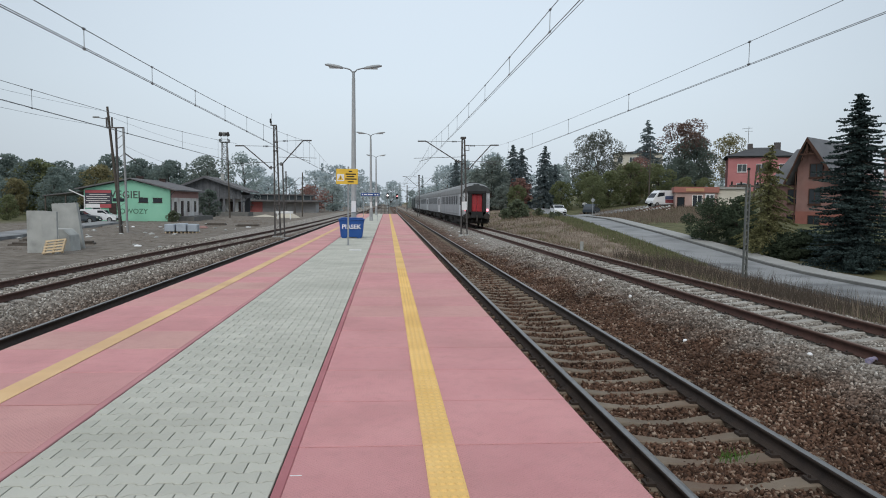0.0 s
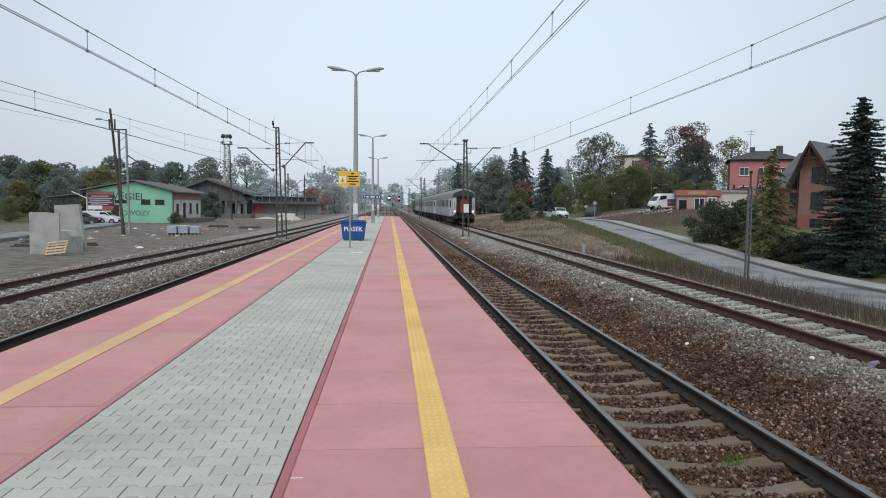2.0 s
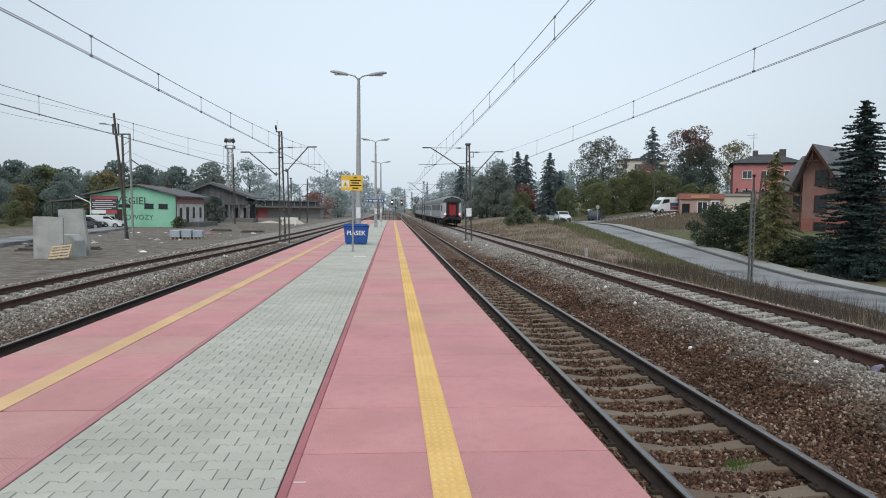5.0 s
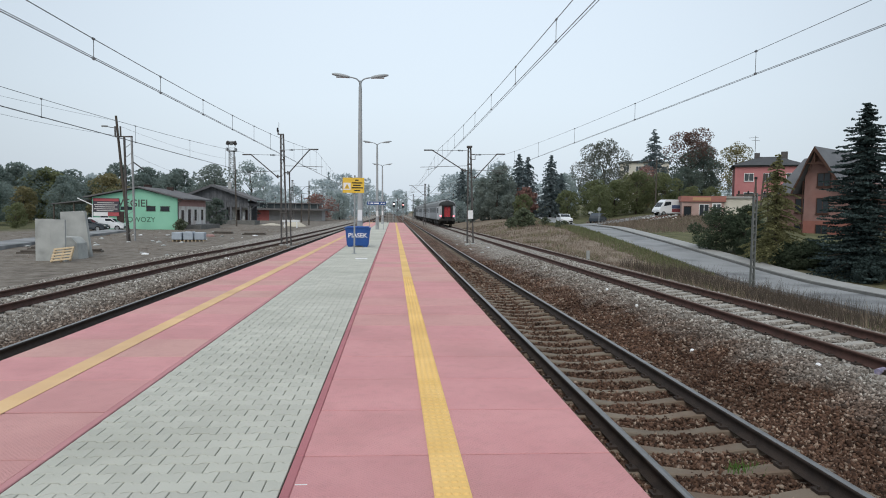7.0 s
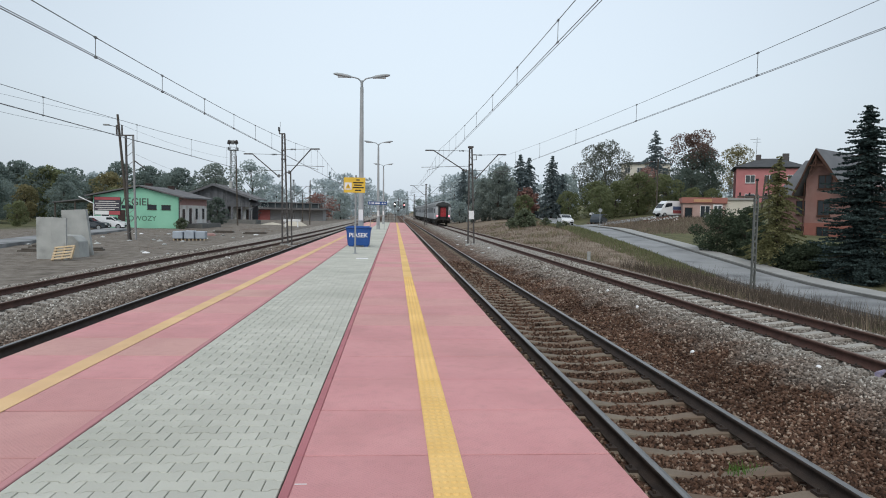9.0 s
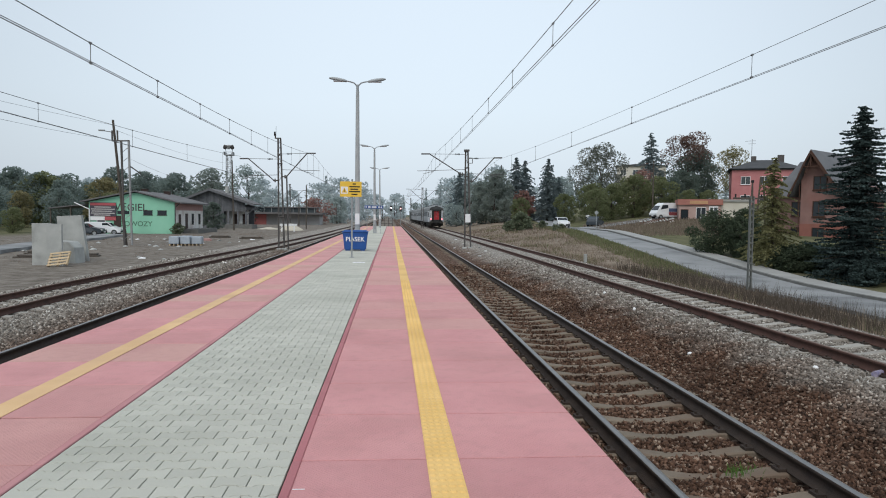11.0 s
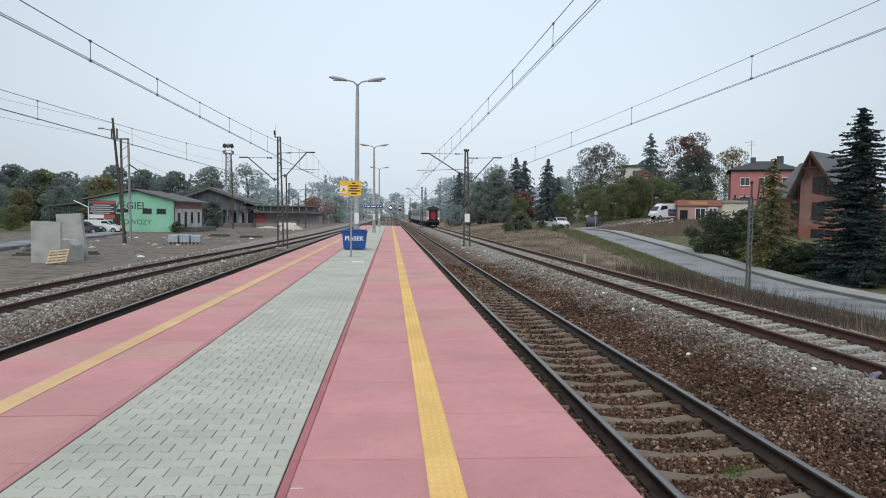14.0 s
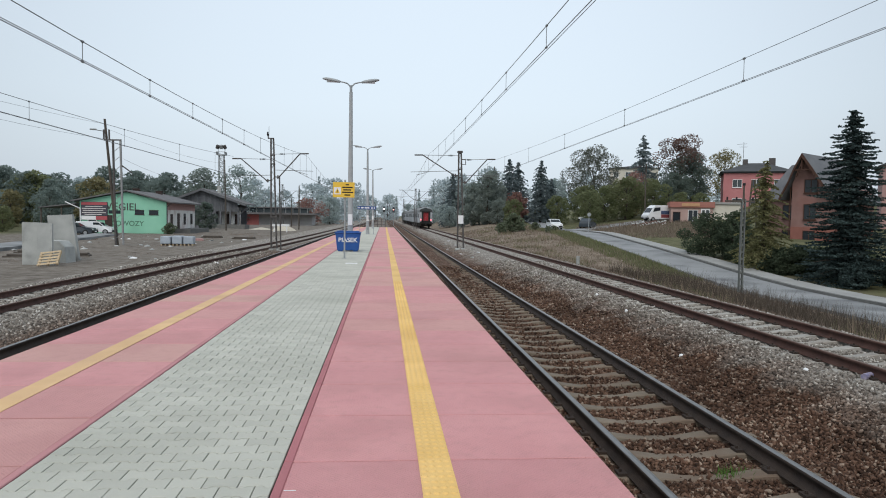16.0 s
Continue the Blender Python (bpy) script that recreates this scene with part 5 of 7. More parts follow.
def pallet():
    t = thing("pallet", pose(-15.62, 33.05, -0.74, 52, -7, -4) @ Matrix.Diagonal((0.82, 0.82, 0.82, 1)), "raw wooden pallet leaning on a concrete block", "pallet")
    for i in range(5):
        part("deck_board", boxes((-0.6, 0.6, -0.41 + 0.2 * i, -0.36 + 0.2 * i + 0.07, 0.122, 0.144), bevel=0.004), WOOD, t)
    for x in (-0.53, 0.0, 0.53):
        part("bearer", boxes((x - 0.05, x + 0.05, -0.42, 0.52, 0.025, 0.12), bevel=0.004), WOOD, t)
        part("bottom_board", boxes((x - 0.05, x + 0.05, -0.42, 0.52, 0.0, 0.022), bevel=0.004), WOOD, t)


pallet()
WRAP = surf("wrapped_grey_blocks", (0.27, 0.31, 0.36), (0.40, 0.45, 0.50), 2.5, 0.4, 0.4, 12)
for i in range(3):
    t = thing("block_pallet", pose(-17.75 + 0.85 * i, 55.3 + 0.15 * i, -1.06, 0, 0, 2 * i), "plastic-wrapped stack of grey blocks on a pallet", "stack", "wrapped stacks")
    part("load", boxes((0, 0.78, 0, 0.9, 0.13, 0.74 + 0.05 * (i % 2)), bevel=0.05), WRAP, t)
    for x in (0.06, 0.36, 0.66):
        part("bearer", boxes((x, x + 0.09, 0.0, 0.9, 0.0, 0.127)), WOOD, t)

bm = bmesh.new()
pts = [(-23.4, 38.0), (-24.4, 46.0), (-27.0, 62.0), (-29.5, 78.0)]
left = [bm.verts.new((x - 2.6, y, -0.86)) for x, y in pts]
right_ = [bm.verts.new((x, y, -0.86)) for x, y in pts]
foot = [bm.verts.new((x, y, -1.3)) for x, y in pts]
for i in range(3):
    bm.faces.new((right_[i], right_[i + 1], left[i + 1], left[i]))
    bm.faces.new((foot[i], foot[i + 1], right_[i + 1], right_[i]))
bmesh.ops.recalc_face_normals(bm, faces=bm.faces[:])
tagged(link("pavement", bm, ASPHALT), "worn grey concrete strip beside the goods yard", "pavement", kind="structure")

rng = random.Random(5)
for i in range(46):
    x, y = rng.uniform(-26, -13.5), rng.uniform(34, 78)
    w = rng.uniform(0.07, 0.3)
    bm = bmesh.new()
    bmesh.ops.create_icosphere(bm, subdivisions=1, radius=w)
    for v in bm.verts:
        v.co = Vector((v.co.x * rng.uniform(0.7, 1.3), v.co.y * rng.uniform(0.7, 1.2), v.co.z * rng.uniform(0.3, 0.6)))
    ob = link("rubble", bm, WHITE if rng.random() < 0.12 else CONCRETE)
    ob.matrix_basis = pose(x, y, -1.04, 0, 0, rng.uniform(0, 180))
    tagged(ob, "lump of pale rubble lying on the yard", "rubble", "rubble of the yard")
for i, (x, y, long, turn) in enumerate(((-17.7, 66, 1.1, 8), (-18.6, 75, 2.2, -3), (-18.5, 40.5, 3.0, 12), (-19.5, 38.8, 2.6, -14), (-14.6, 72, 2.4, 4), (-21, 43, 2.5, 20))):
    ob = link("timber", boxes((-long / 2, long / 2, -0.35, 0.35, 0, 0.12), (-long / 2 + 0.2, long / 2 - 0.1, -0.28, 0.3, 0.123, 0.22), bevel=0.02), OLD_PINK if i == 0 else OLD_POLE)
    ob.matrix_basis = pose(x, y, -1.06, 0, 0, turn)
    tagged(ob, "low stack of weathered timbers on the yard", "timber", "timber stacks")


def buffer_stop():
    t = thing("buffer_stop", pose(-15.2, 101, -1.0, 0, 0, 6), "white-painted buffer stop at the end of a siding", "buffer stop")
    part("beam", boxes((-1.3, 1.3, -0.12, 0.12, 0.85, 1.15), bevel=0.02), WHITE, t)
    for x in (-0.9, 0.9):
        bm = bmesh.new()
        bar(bm, (x, 0, 0), (x, 0, 0.846), 0.16, 0.16)
        part("post", bm, WHITE, t)
        bm = bmesh.new()
        bar(bm, (x, 1.2, 0), (x, 0.12, 0.8), 0.12, 0.12)
        part("brace", bm, WHITE, t)


buffer_stop()


SAND = surf("pale_sand", (0.42, 0.38, 0.31), (0.52, 0.48, 0.40), 2, 0.95, 0.4, 25)
for x, y, r, h in ((-16.4, 112, 2.2, 1.25), (-21.0, 118, 2.4, 0.5)):
    bm = bmesh.new()
    rings = []
    for k in range(6):
        u = k / 5
        rings.append([bm.verts.new((r * (1 - u) * math.cos(a) * (1 + 0.15 * noise.noise((math.cos(a), math.sin(a), x))), r * (1 - u) * math.sin(a), h * (u ** 0.8) - 0.1)) for a in (math.tau * i / 16 for i in range(16))])
    for a, b in zip(rings, rings[1:]):
        for i in range(16):
            bm.faces.new((a[i], a[(i + 1) % 16], b[(i + 1) % 16], b[i]))
    bmesh.ops.remove_doubles(bm, verts=bm.verts[:], dist=0.001)
    ob = link("sand_mound", bm, SAND)
    ob.matrix_basis = pose(x, y, -1.05)
    tagged(ob, "low heap of pale sand behind the buffer stop", "sand heap", "sand heaps")


DEPOT_WALL = surf("stained_grey_render", (0.33, 0.325, 0.33), (0.43, 0.42, 0.42), 0.8, 0.9, 0.15, 20)
GATE_RED = surf("faded_red_gate", (0.55, 0.17, 0.165), (0.63, 0.23, 0.215), 1.5, 0.7, 0.1, 20)


def long_depot():
    t = thing("depot", Matrix(), "low grey depot with a flat canopy and red doors", "depot")
    part("wall", boxes((-40, -18, 172, 180, -1.3, 1.6)), DEPOT_WALL, t)
    part("clerestory", boxes((-34, -19, 173, 179, 2.05, 3.2)), GLASS_GREY, t)
    part("canopy", boxes((-41, -17, 169, 181, 1.603, 2.04)), SHED_ROOF, t)
    part("roof", boxes((-34.4, -18.6, 172.6, 179.4, 3.203, 3.45)), SHED_ROOF, t)
    part("door", boxes((-36.0, -31.2, 171.8, 171.997, -1.2, 1.5)), GATE_RED, t, "red gate")
    for i in range(9):
        part("mullion", boxes((-33.8 + 1.8 * i, -33.65 + 1.8 * i, 172.85, 172.996, 2.05, 3.2)), MAST_PALE, t)


long_depot()

# ---- vehicles ----
CAR_WHITE = surf("white_car_paint", (0.66, 0.68, 0.70), (0.72, 0.74, 0.75), 2, 0.3, 0.0, coat=0.5)
CAR_DARK = surf("dark_car_paint", (0.025, 0.035, 0.045), (0.04, 0.05, 0.06), 2, 0.4, 0.0, coat=0.15)
CAR_GREY = surf("silver_car_paint", (0.32, 0.33, 0.34), (0.40, 0.41, 0.42), 2, 0.3, 0.0, coat=0.5)
LIGHT_GLASS = pane("headlight_glass", (0.5, 0.5, 0.48), 0.1)


def car(m, paint, label, profile, cabin, wide=0.84, group="parked cars"):
    """profile: side outline of the body; cabin: side outline of the glass."""
    t = thing("car", m, label, "car", group)
    bm = bmesh.new()
    k = len(profile)
    f = [[bm.verts.new((s * wide * (0.86 if z > 0.95 else 1.0), y, z)) for y, z in profile] for s in (-1, 1)]
    for i in range(k):
        bm.faces.new((f[0][i], f[0][(i + 1) % k], f[1][(i + 1) % k], f[1][i]))
    bm.faces.new(f[0][::-1])
    bm.faces.new(f[1])
    bmesh.ops.recalc_face_normals(bm, faces=bm.faces[:])
    bmesh.ops.bevel(bm, geom=bm.edges[:], offset=0.05, segments=2, affect="EDGES")
    part("body", bm, paint, t)
    for s in (-1, 1):
        g = [(s * (wide * (0.90 if z > 0.95 else 1.0) + 0.004), y, z) for y, z in cabin]
        bm = bmesh.new()
        a = [bm.verts.new(v) for v in g]
        b = [bm.verts.new((v[0] - s * 0.12, v[1], v[2])) for v in g]
        n = len(g)
        bm.faces.new(a)
        bm.faces.new(b[::-1])
        for i in range(n):
            bm.faces.new((a[i], a[(i + 1) % n], b[(i + 1) % n], b[i]))
        bmesh.ops.recalc_face_normals(bm, faces=bm.faces[:])
        part("side_window", bm, GLASS_DARK, t)
    front, back = min(p[0] for p in profile), max(p[0] for p in profile)
    (ya, za), (yb, zb) = max((q for q in zip(profile, profile[1:]) if q[1][0] > q[0][0] and q[0][1] > 0.85), key=lambda q: q[1][1] - q[0][1])
    up = Vector((0, yb - ya, zb - za))
    out = Vector((0, -(zb - za), yb - ya)).normalized()
    bm = bmesh.new()
    for k, w in ((0.12, 0.80), (0.90, 0.72)):
        for d in (-0.05, 0.012):
            for s in (-1, 1):
                bm.verts.new(Vector((s * wide * w, ya, za)) + up * k + out * d)
    bmesh.ops.convex_hull(bm, input=bm.verts[:])
    part("windscreen", bm, GLASS_DARK, t)
    for s in (-1, 1):
        part("headlight", boxes((min(s * 0.5, s * 0.78), max(s * 0.5, s * 0.78), front - 0.02, front + 0.12, 0.6, 0.76), bevel=0.02), LIGHT_GLASS, t)
        for y in (front + 0.75, back - 0.8):
            w = part("wheel", rods(((s * (wide - 0.2), y, 0.31), (s * (wide + 0.01), y, 0.31), 0.31), n=18), BLACK, t)
            part("rim", rods(((s * (wide + 0.012), y, 0.31), (s * (wide + 0.025), y, 0.31), 0.19), n=14), STEEL, w)
    part("bumper", boxes((-wide + 0.05, wide - 0.05, front - 0.05, front + 0.1, 0.3, 0.52), bevel=0.03), BLACK, t)
    part("number_plate", boxes((-0.26, 0.26, front - 0.065, front - 0.052, 0.38, 0.49)), WHITE, t, "blank plate")
    return t


HATCH = ((-2.0, 0.25), (-2.02, 0.6), (-1.9, 0.82), (-1.0, 0.98), (-0.35, 1.42), (0.9, 1.46), (1.75, 1.05), (1.95, 0.7), (1.95, 0.25))
HATCH_GLASS = ((-0.85, 1.0), (-0.3, 1.36), (0.85, 1.38), (1.45, 1.02))
SEDAN = ((-2.2, 0.25), (-2.22, 0.6), (-2.05, 0.8), (-1.0, 0.96), (-0.3, 1.38), (0.85, 1.40), (1.5, 1.02), (2.15, 0.95), (2.2, 0.25))
SEDAN_GLASS = ((-0.85, 0.98), (-0.25, 1.32), (0.8, 1.33), (1.3, 1.0))
VAN = ((-2.0, 0.25), (-2.02, 0.6), (-1.85, 0.82), (-1.15, 0.97), (-0.55, 1.42), (0.0, 1.5), (1.95, 1.5), (2.0, 0.25))
VAN_GLASS = ((-1.0, 0.98), (-0.5, 1.38), (0.05, 1.38), (0.05, 0.97))
BUS = ((-2.6, 0.3), (-2.62, 0.8), (-2.4, 1.15), (-1.75, 2.0), (-1.3, 2.35), (2.55, 2.4), (2.6, 0.3))
BUS_GLASS = ((-1.9, 1.25), (-1.55, 2.0), (-0.6, 2.05), (-0.6, 1.25))
car(pose(-33.4, 81.5, -1.08, 0, 0, 95), CAR_WHITE, "small white delivery van parked by the shed", VAN, VAN_GLASS)
car(pose(-34.6, 78.8, -1.12, 0, 0, 92), CAR_DARK, "dark car parked beside the white van", SEDAN, SEDAN_GLASS)
car(pose(23.9, 93.0, along(ROAD_LEVEL, 93) + 0.01, 0, 0, -3), CAR_WHITE, "small white car coming down the street", HATCH, HATCH_GLASS, group="cars in the street")
car(pose(29.2, 94.5, along(ROAD_LEVEL, 94.5) + 0.15, 0, 0, 150), CAR_DARK, "dark car parked at the kerb under the trees", HATCH, HATCH_GLASS, group="cars in the street")
car(pose(22.3, 125, land(22.3, 125) + 0.08, 0, 0, 86), CAR_GREY, "silver car parked far up the street", SEDAN, SEDAN_GLASS, group="cars in the street")
car(pose(35.6, 113.6, land(35.6, 113.6) + 0.1, 0, 0, -70), CAR_WHITE, "white car half hidden behind roadside shrubs", HATCH, HATCH_GLASS, group="cars in the street")
bus = car(pose(41.2, 97.5, land(41.2, 97.5) + 0.02, 0, 0, -78), CAR_WHITE, "white van with blue and red stripes beside the shop", BUS, BUS_GLASS, 0.98)
VAN_BLUE = surf("faded_blue_stripe", (0.07, 0.10, 0.19), (0.09, 0.125, 0.22), 3, 0.5, 0.0)
VAN_RED = surf("faded_red_stripe", (0.24, 0.06, 0.07), (0.29, 0.085, 0.09), 3, 0.5, 0.0)
part("blue_stripe", boxes((0.93, 0.95, -0.5, 2.4, 1.05, 1.55)), VAN_BLUE, bus, "blue stripe")
part("red_stripe", boxes((0.965, 0.985, -0.5, 2.4, 0.52, 1.0)), VAN_RED, bus, "red stripe")

# ---- houses up the street ----
BRICK_PINK = surf("rosy_brick", (0.195, 0.11, 0.097), (0.265, 0.16, 0.143), 1.2, 0.9, 0.2, 35, dirt=(0.26, 0.12, 0.10), dirt_amount=0.5)
BRICK_RED = surf("red_plinth_brick", (0.205, 0.084, 0.068), (0.27, 0.116, 0.092), 1.2, 0.9, 0.2, 35)
PINK_WALL = surf("pink_render", (0.40, 0.155, 0.16), (0.48, 0.21, 0.21), 0.7, 0.85, 0.1, 20)
ROOF_TILE = surf("grey_roof_tile", (0.10, 0.105, 0.115), (0.16, 0.165, 0.175), 1.0, 0.8, 0.2, 20, vary=0.1)
ROOF_DARK = surf("dark_roof_sheet", (0.045, 0.048, 0.052), (0.08, 0.082, 0.086), 1.0, 0.8, 0.2, 20)
SHOP_WALL = surf("shop_render", (0.36, 0.25, 0.22), (0.46, 0.33, 0.30), 1.0, 0.85, 0.1, 20)
SHOP_BAND = surf("terracotta_fascia", (0.30, 0.125, 0.10), (0.37, 0.17, 0.14), 1.0, 0.8, 0.1, 20)
CREAM = surf("cream_render", (0.50, 0.47, 0.40), (0.60, 0.57, 0.50), 0.8, 0.85, 0.1, 20)
CHIMNEY_GREY = surf("sooty_grey_render", (0.07, 0.065, 0.065), (0.12, 0.11, 0.108), 2, 0.9, 0.2, 30)
TIMBER = surf("brown_timber", (0.05, 0.025, 0.017), (0.08, 0.04, 0.028), 3, 0.8, 0.1, 30)


def window(parent, x, z, w, h, y, frame_mat, glass, bars=1):
    """A window in a wall that faces down the line, its face at depth y."""
    g = part("window", boxes((x - w / 2, x + w / 2, y - 0.03, y - 0.004, z, z + h)), glass, parent)
    bm = boxes((x - w / 2 - 0.07, x - w / 2, y - 0.07, y - 0.004, z - 0.07, z + h + 0.07), (x + w / 2, x + w / 2 + 0.07, y - 0.07, y - 0.004, z - 0.07, z + h + 0.07),
               (x - w / 2, x + w / 2, y - 0.07, y - 0.004, z + h, z + h + 0.07), (x - w / 2, x + w / 2, y - 0.07, y - 0.004, z - 0.07, z))
    for i in range(bars):
        bx = x - w / 2 + w * (i + 1) / (bars + 1)
        box(bm, bx - 0.035, bx + 0.035, y - 0.06, y - 0.032, z, z + h)
    part("frame", bm, frame_mat, g)
    part("sill", boxes((x - w / 2 - 0.12, x + w / 2 + 0.12, y - 0.16, y - 0.004, z - 0.13, z - 0.073)), frame_mat, g)


def brick_house():
    t = thing("brick_house", pose(42.5, 65.0, -1.3, 0, 0, -55), "rosy brick house with a steep dark-timbered gable", "house")
    # own x across the gable, own y along the ridge
    part("plinth_wall", boxes((-1.2, 2.9, 0, 11, -0.5, 2.55)), BRICK_RED, t, "darker red brick ground floor")
    bm = prism(bmesh.new(), [(-1.18, 2.553), (2.88, 2.553), (2.88, 6.0), (1.2, 7.9), (0.0, 9.5), (-0.75, 8.0), (-1.18, 7.0)], 0.02, 10.98)
    part("gable_wall", bm, BRICK_PINK, t)
    for z, h in ((0.62, 1.5), (3.35, 1.45)):
        window(t, 0.62, z, 1.05, h, 0.0, TIMBER, GLASS_DARK)
    window(t, 0.65, 6.05, 1.15, 1.25, 0.02, TIMBER, GLASS_DARK)
    for pts in (((0.0, 10.0), (-0.75, 8.5), (-1.3, 7.1), (-2.1, 5.5)), ((0.0, 10.0), (1.05, 8.5), (2.1, 6.9), (3.5, 5.2))):
        bm = bmesh.new()
        for (ax, az), (bx, bz) in zip(pts, pts[1:]):
            prism(bm, [(ax, az), (bx, bz), (bx, bz - 0.2), (ax, az - 0.2)], -0.9, 11.6)
        part("roof_slope", bm, ROOF_TILE, t)
        bm = bmesh.new()
        for (ax, az), (bx, bz) in zip(pts, pts[1:]):
            prism(bm, [(ax, az - 0.03), (bx, bz - 0.03), (bx, bz - 0.45), (ax, az - 0.45)], -1.0, -0.903)
        part("barge_board", bm, TIMBER, t)
    bm = bmesh.new()
    bar(bm, (-0.7, -0.8, 8.3), (0.9, -0.8, 8.3), 0.13, 0.13)
    bar(bm, (0.0, -0.8, 8.3), (0.0, -0.8, 9.7), 0.13, 0.13)
    bar(bm, (-0.55, -0.8, 7.6), (0.0, -0.8, 9.1), 0.1, 0.1)
    part("gable_truss", bm, TIMBER, t)
    # wing on the street side
    part("wing_wall", boxes((-4.6, -1.203, 2.4, 9.0, -0.5, 5.4)), BRICK_PINK, t)
    bm = bmesh.new()
    base = [bm.verts.new(p) for p in ((-5.1, 1.9, 5.403), (-1.0, 1.9, 5.403), (-1.0, 9.5, 5.403), (-5.1, 9.5, 5.403))]
    top = [bm.verts.new(p) for p in ((-3.0, 4.0, 9.2), (-0.3, 4.0, 9.5), (-0.3, 6.4, 9.5))]
    bm.faces.new((base[0], base[1], top[1], top[0]))
    bm.faces.new((base[2], base[3], top[0], top[2]))
    bm.faces.new((base[3], base[0], top[0]))
    bm.faces.new(base[::-1])
    part("wing_roof", bm, ROOF_TILE, t)
    for z in (0.7, 3.4):
        window(t, -2.4, z, 1.2, 1.4, 2.4, TIMBER, GLASS_DARK)
    part("downpipe", rods(((-1.3, -0.06, 0.0), (-1.3, -0.06, 6.6), 0.05), n=8), TIMBER, t)


brick_house()


def pink_house():
    t = thing("pink_house", pose(63.4, 121.5, -0.2, 0, 0, -25), "pink two-storey house with a dark low hipped roof", "house")
    part("wall", boxes((0, 11.5, 0, 10, 2.0, 11.0)), PINK_WALL, t)
    part("cornice", boxes((-0.3, 11.8, -0.3, 10.3, 11.003, 11.25)), ROOF_DARK, t)
    bm = bmesh.new()
    base = [bm.verts.new(p) for p in ((-0.6, -0.6, 11.253), (12.1, -0.6, 11.253), (12.1, 10.6, 11.253), (-0.6, 10.6, 11.253))]
    top = [bm.verts.new(p) for p in ((4.4, 5, 13.2), (7.6, 5, 13.2))]
    bm.faces.new((base[0], base[1], top[1], top[0]))
    bm.faces.new((base[1], base[2], top[1]))
    bm.faces.new((base[2], base[3], top[0], top[1]))
    bm.faces.new((base[3], base[0], top[0]))
    bm.faces.new(base[::-1])
    part("roof", bm, ROOF_DARK, t)
    for z in (4.9, 8.4):
        for x in (2.4, 5.6, 9.4):
            window(t, x, z, 1.5, 1.35, 0.0, WHITE, GLASS_GREY)
    part("chimney", boxes((3.5, 4.4, 4.2, 5.0, 12.2, 13.9)), CHIMNEY_GREY, t)
    part("chimney", boxes((8.1, 9.2, 4.5, 5.3, 12.2, 14.1)), CHIMNEY_GREY, t)
    part("aerial", rods(((3.6, 4.7, 14.1), (3.6, 4.7, 17.2), 0.04), ((2.4, 4.7, 16.8), (4.2, 4.7, 16.9), 0.03), ((2.9, 4.7, 16.3), (4.3, 4.7, 16.3), 0.03), n=6), MAST, t)


pink_house()


def far_house(x, y, base, w, d, h, turn, wall, label, pitch=0.24):
    t = thing("house", pose(x, y, base, 0, 0, turn), label, "house", "houses on the hill")
    part("wall", boxes((0, w, 0, d, -2.5, h)), wall, t)
    bm = bmesh.new()
    prism(bm, [(-0.5, h + 0.003), (w + 0.5, h + 0.003), (w / 2, h + w * pitch)], -0.5, d + 0.5)
    part("roof", bm, ROOF_DARK, t)
    for i in range(2):
        for j in range(max(2, int(w / 3.2))):
            window(t, 1.6 + 3.0 * j, h - 2.3 - 2.8 * i, 1.2, 1.3, 0.0, WHITE, GLASS_GREY)
    part("chimney", boxes((w * 0.6, w * 0.6 + 0.8, d / 2, d / 2 + 0.8, h + w * pitch * 0.3, h + w * pitch + 1.0)), BRICK_OLD, t)


far_house(58, 170, 6.0, 12, 10, 9.0, -20, CREAM, "cream house half hidden behind trees", 0.05)
far_house(58, 74, 1.5, 10, 9, 7.0, -35, OLD_PINK, "house with a dark roof behind the brick house")


FADED = surf("faded_ochre_sign", (0.42, 0.24, 0.13), (0.50, 0.30, 0.17), 2, 0.7, 0.0)


def shop():
    t = thing("shop", pose(40.9, 93.0, 0.0, 0, 0, -20), "low flat-roofed shop with terracotta fascia and white door", "shop")
    part("front_wall", boxes((0, 5.6, 0, 6, -0.5, 3.6)), SHOP_WALL, t)
    part("side_wing", boxes((5.603, 9.4, 0.35, 6, -0.5, 4.1)), CREAM, t, "pale rendered wing")
    part("fascia", boxes((-0.2, 5.8, -0.25, 6.1, 3.603, 4.4)), SHOP_BAND, t)
    part("wing_roof", boxes((5.803, 9.6, 0.15, 6.1, 4.103, 4.4)), PAVEMENT, t)
    part("fascia_sign", boxes((1.4, 3.8, -0.31, -0.253, 3.75, 4.2)), FADED, t, "faded ochre blank sign")
    window(t, 0.75, 1.5, 0.9, 1.4, 0.0, TIMBER, GLASS_DARK, 0)
    window(t, 2.95, 1.6, 1.2, 1.6, 0.0, WHITE, GLASS_DARK, 1)
    d = part("door", boxes((4.0, 5.2, -0.08, -0.004, 1.3, 3.45), bevel=0.01), WHITE, t, "white glazed door")
    part("door_glass", boxes((4.15, 4.52, -0.1, -0.084, 1.9, 3.25), (4.66, 5.05, -0.1, -0.084, 1.9, 3.25)), GLASS_GREY, d)
    part("step", boxes((3.8, 5.4, -0.8, -0.01, 0.4, 1.28)), CONCRETE, t)


shop()


LINE_POST = surf("weathered_concrete_post", (0.10, 0.105, 0.10), (0.16, 0.17, 0.16), 3, 0.9, 0.2, 40)


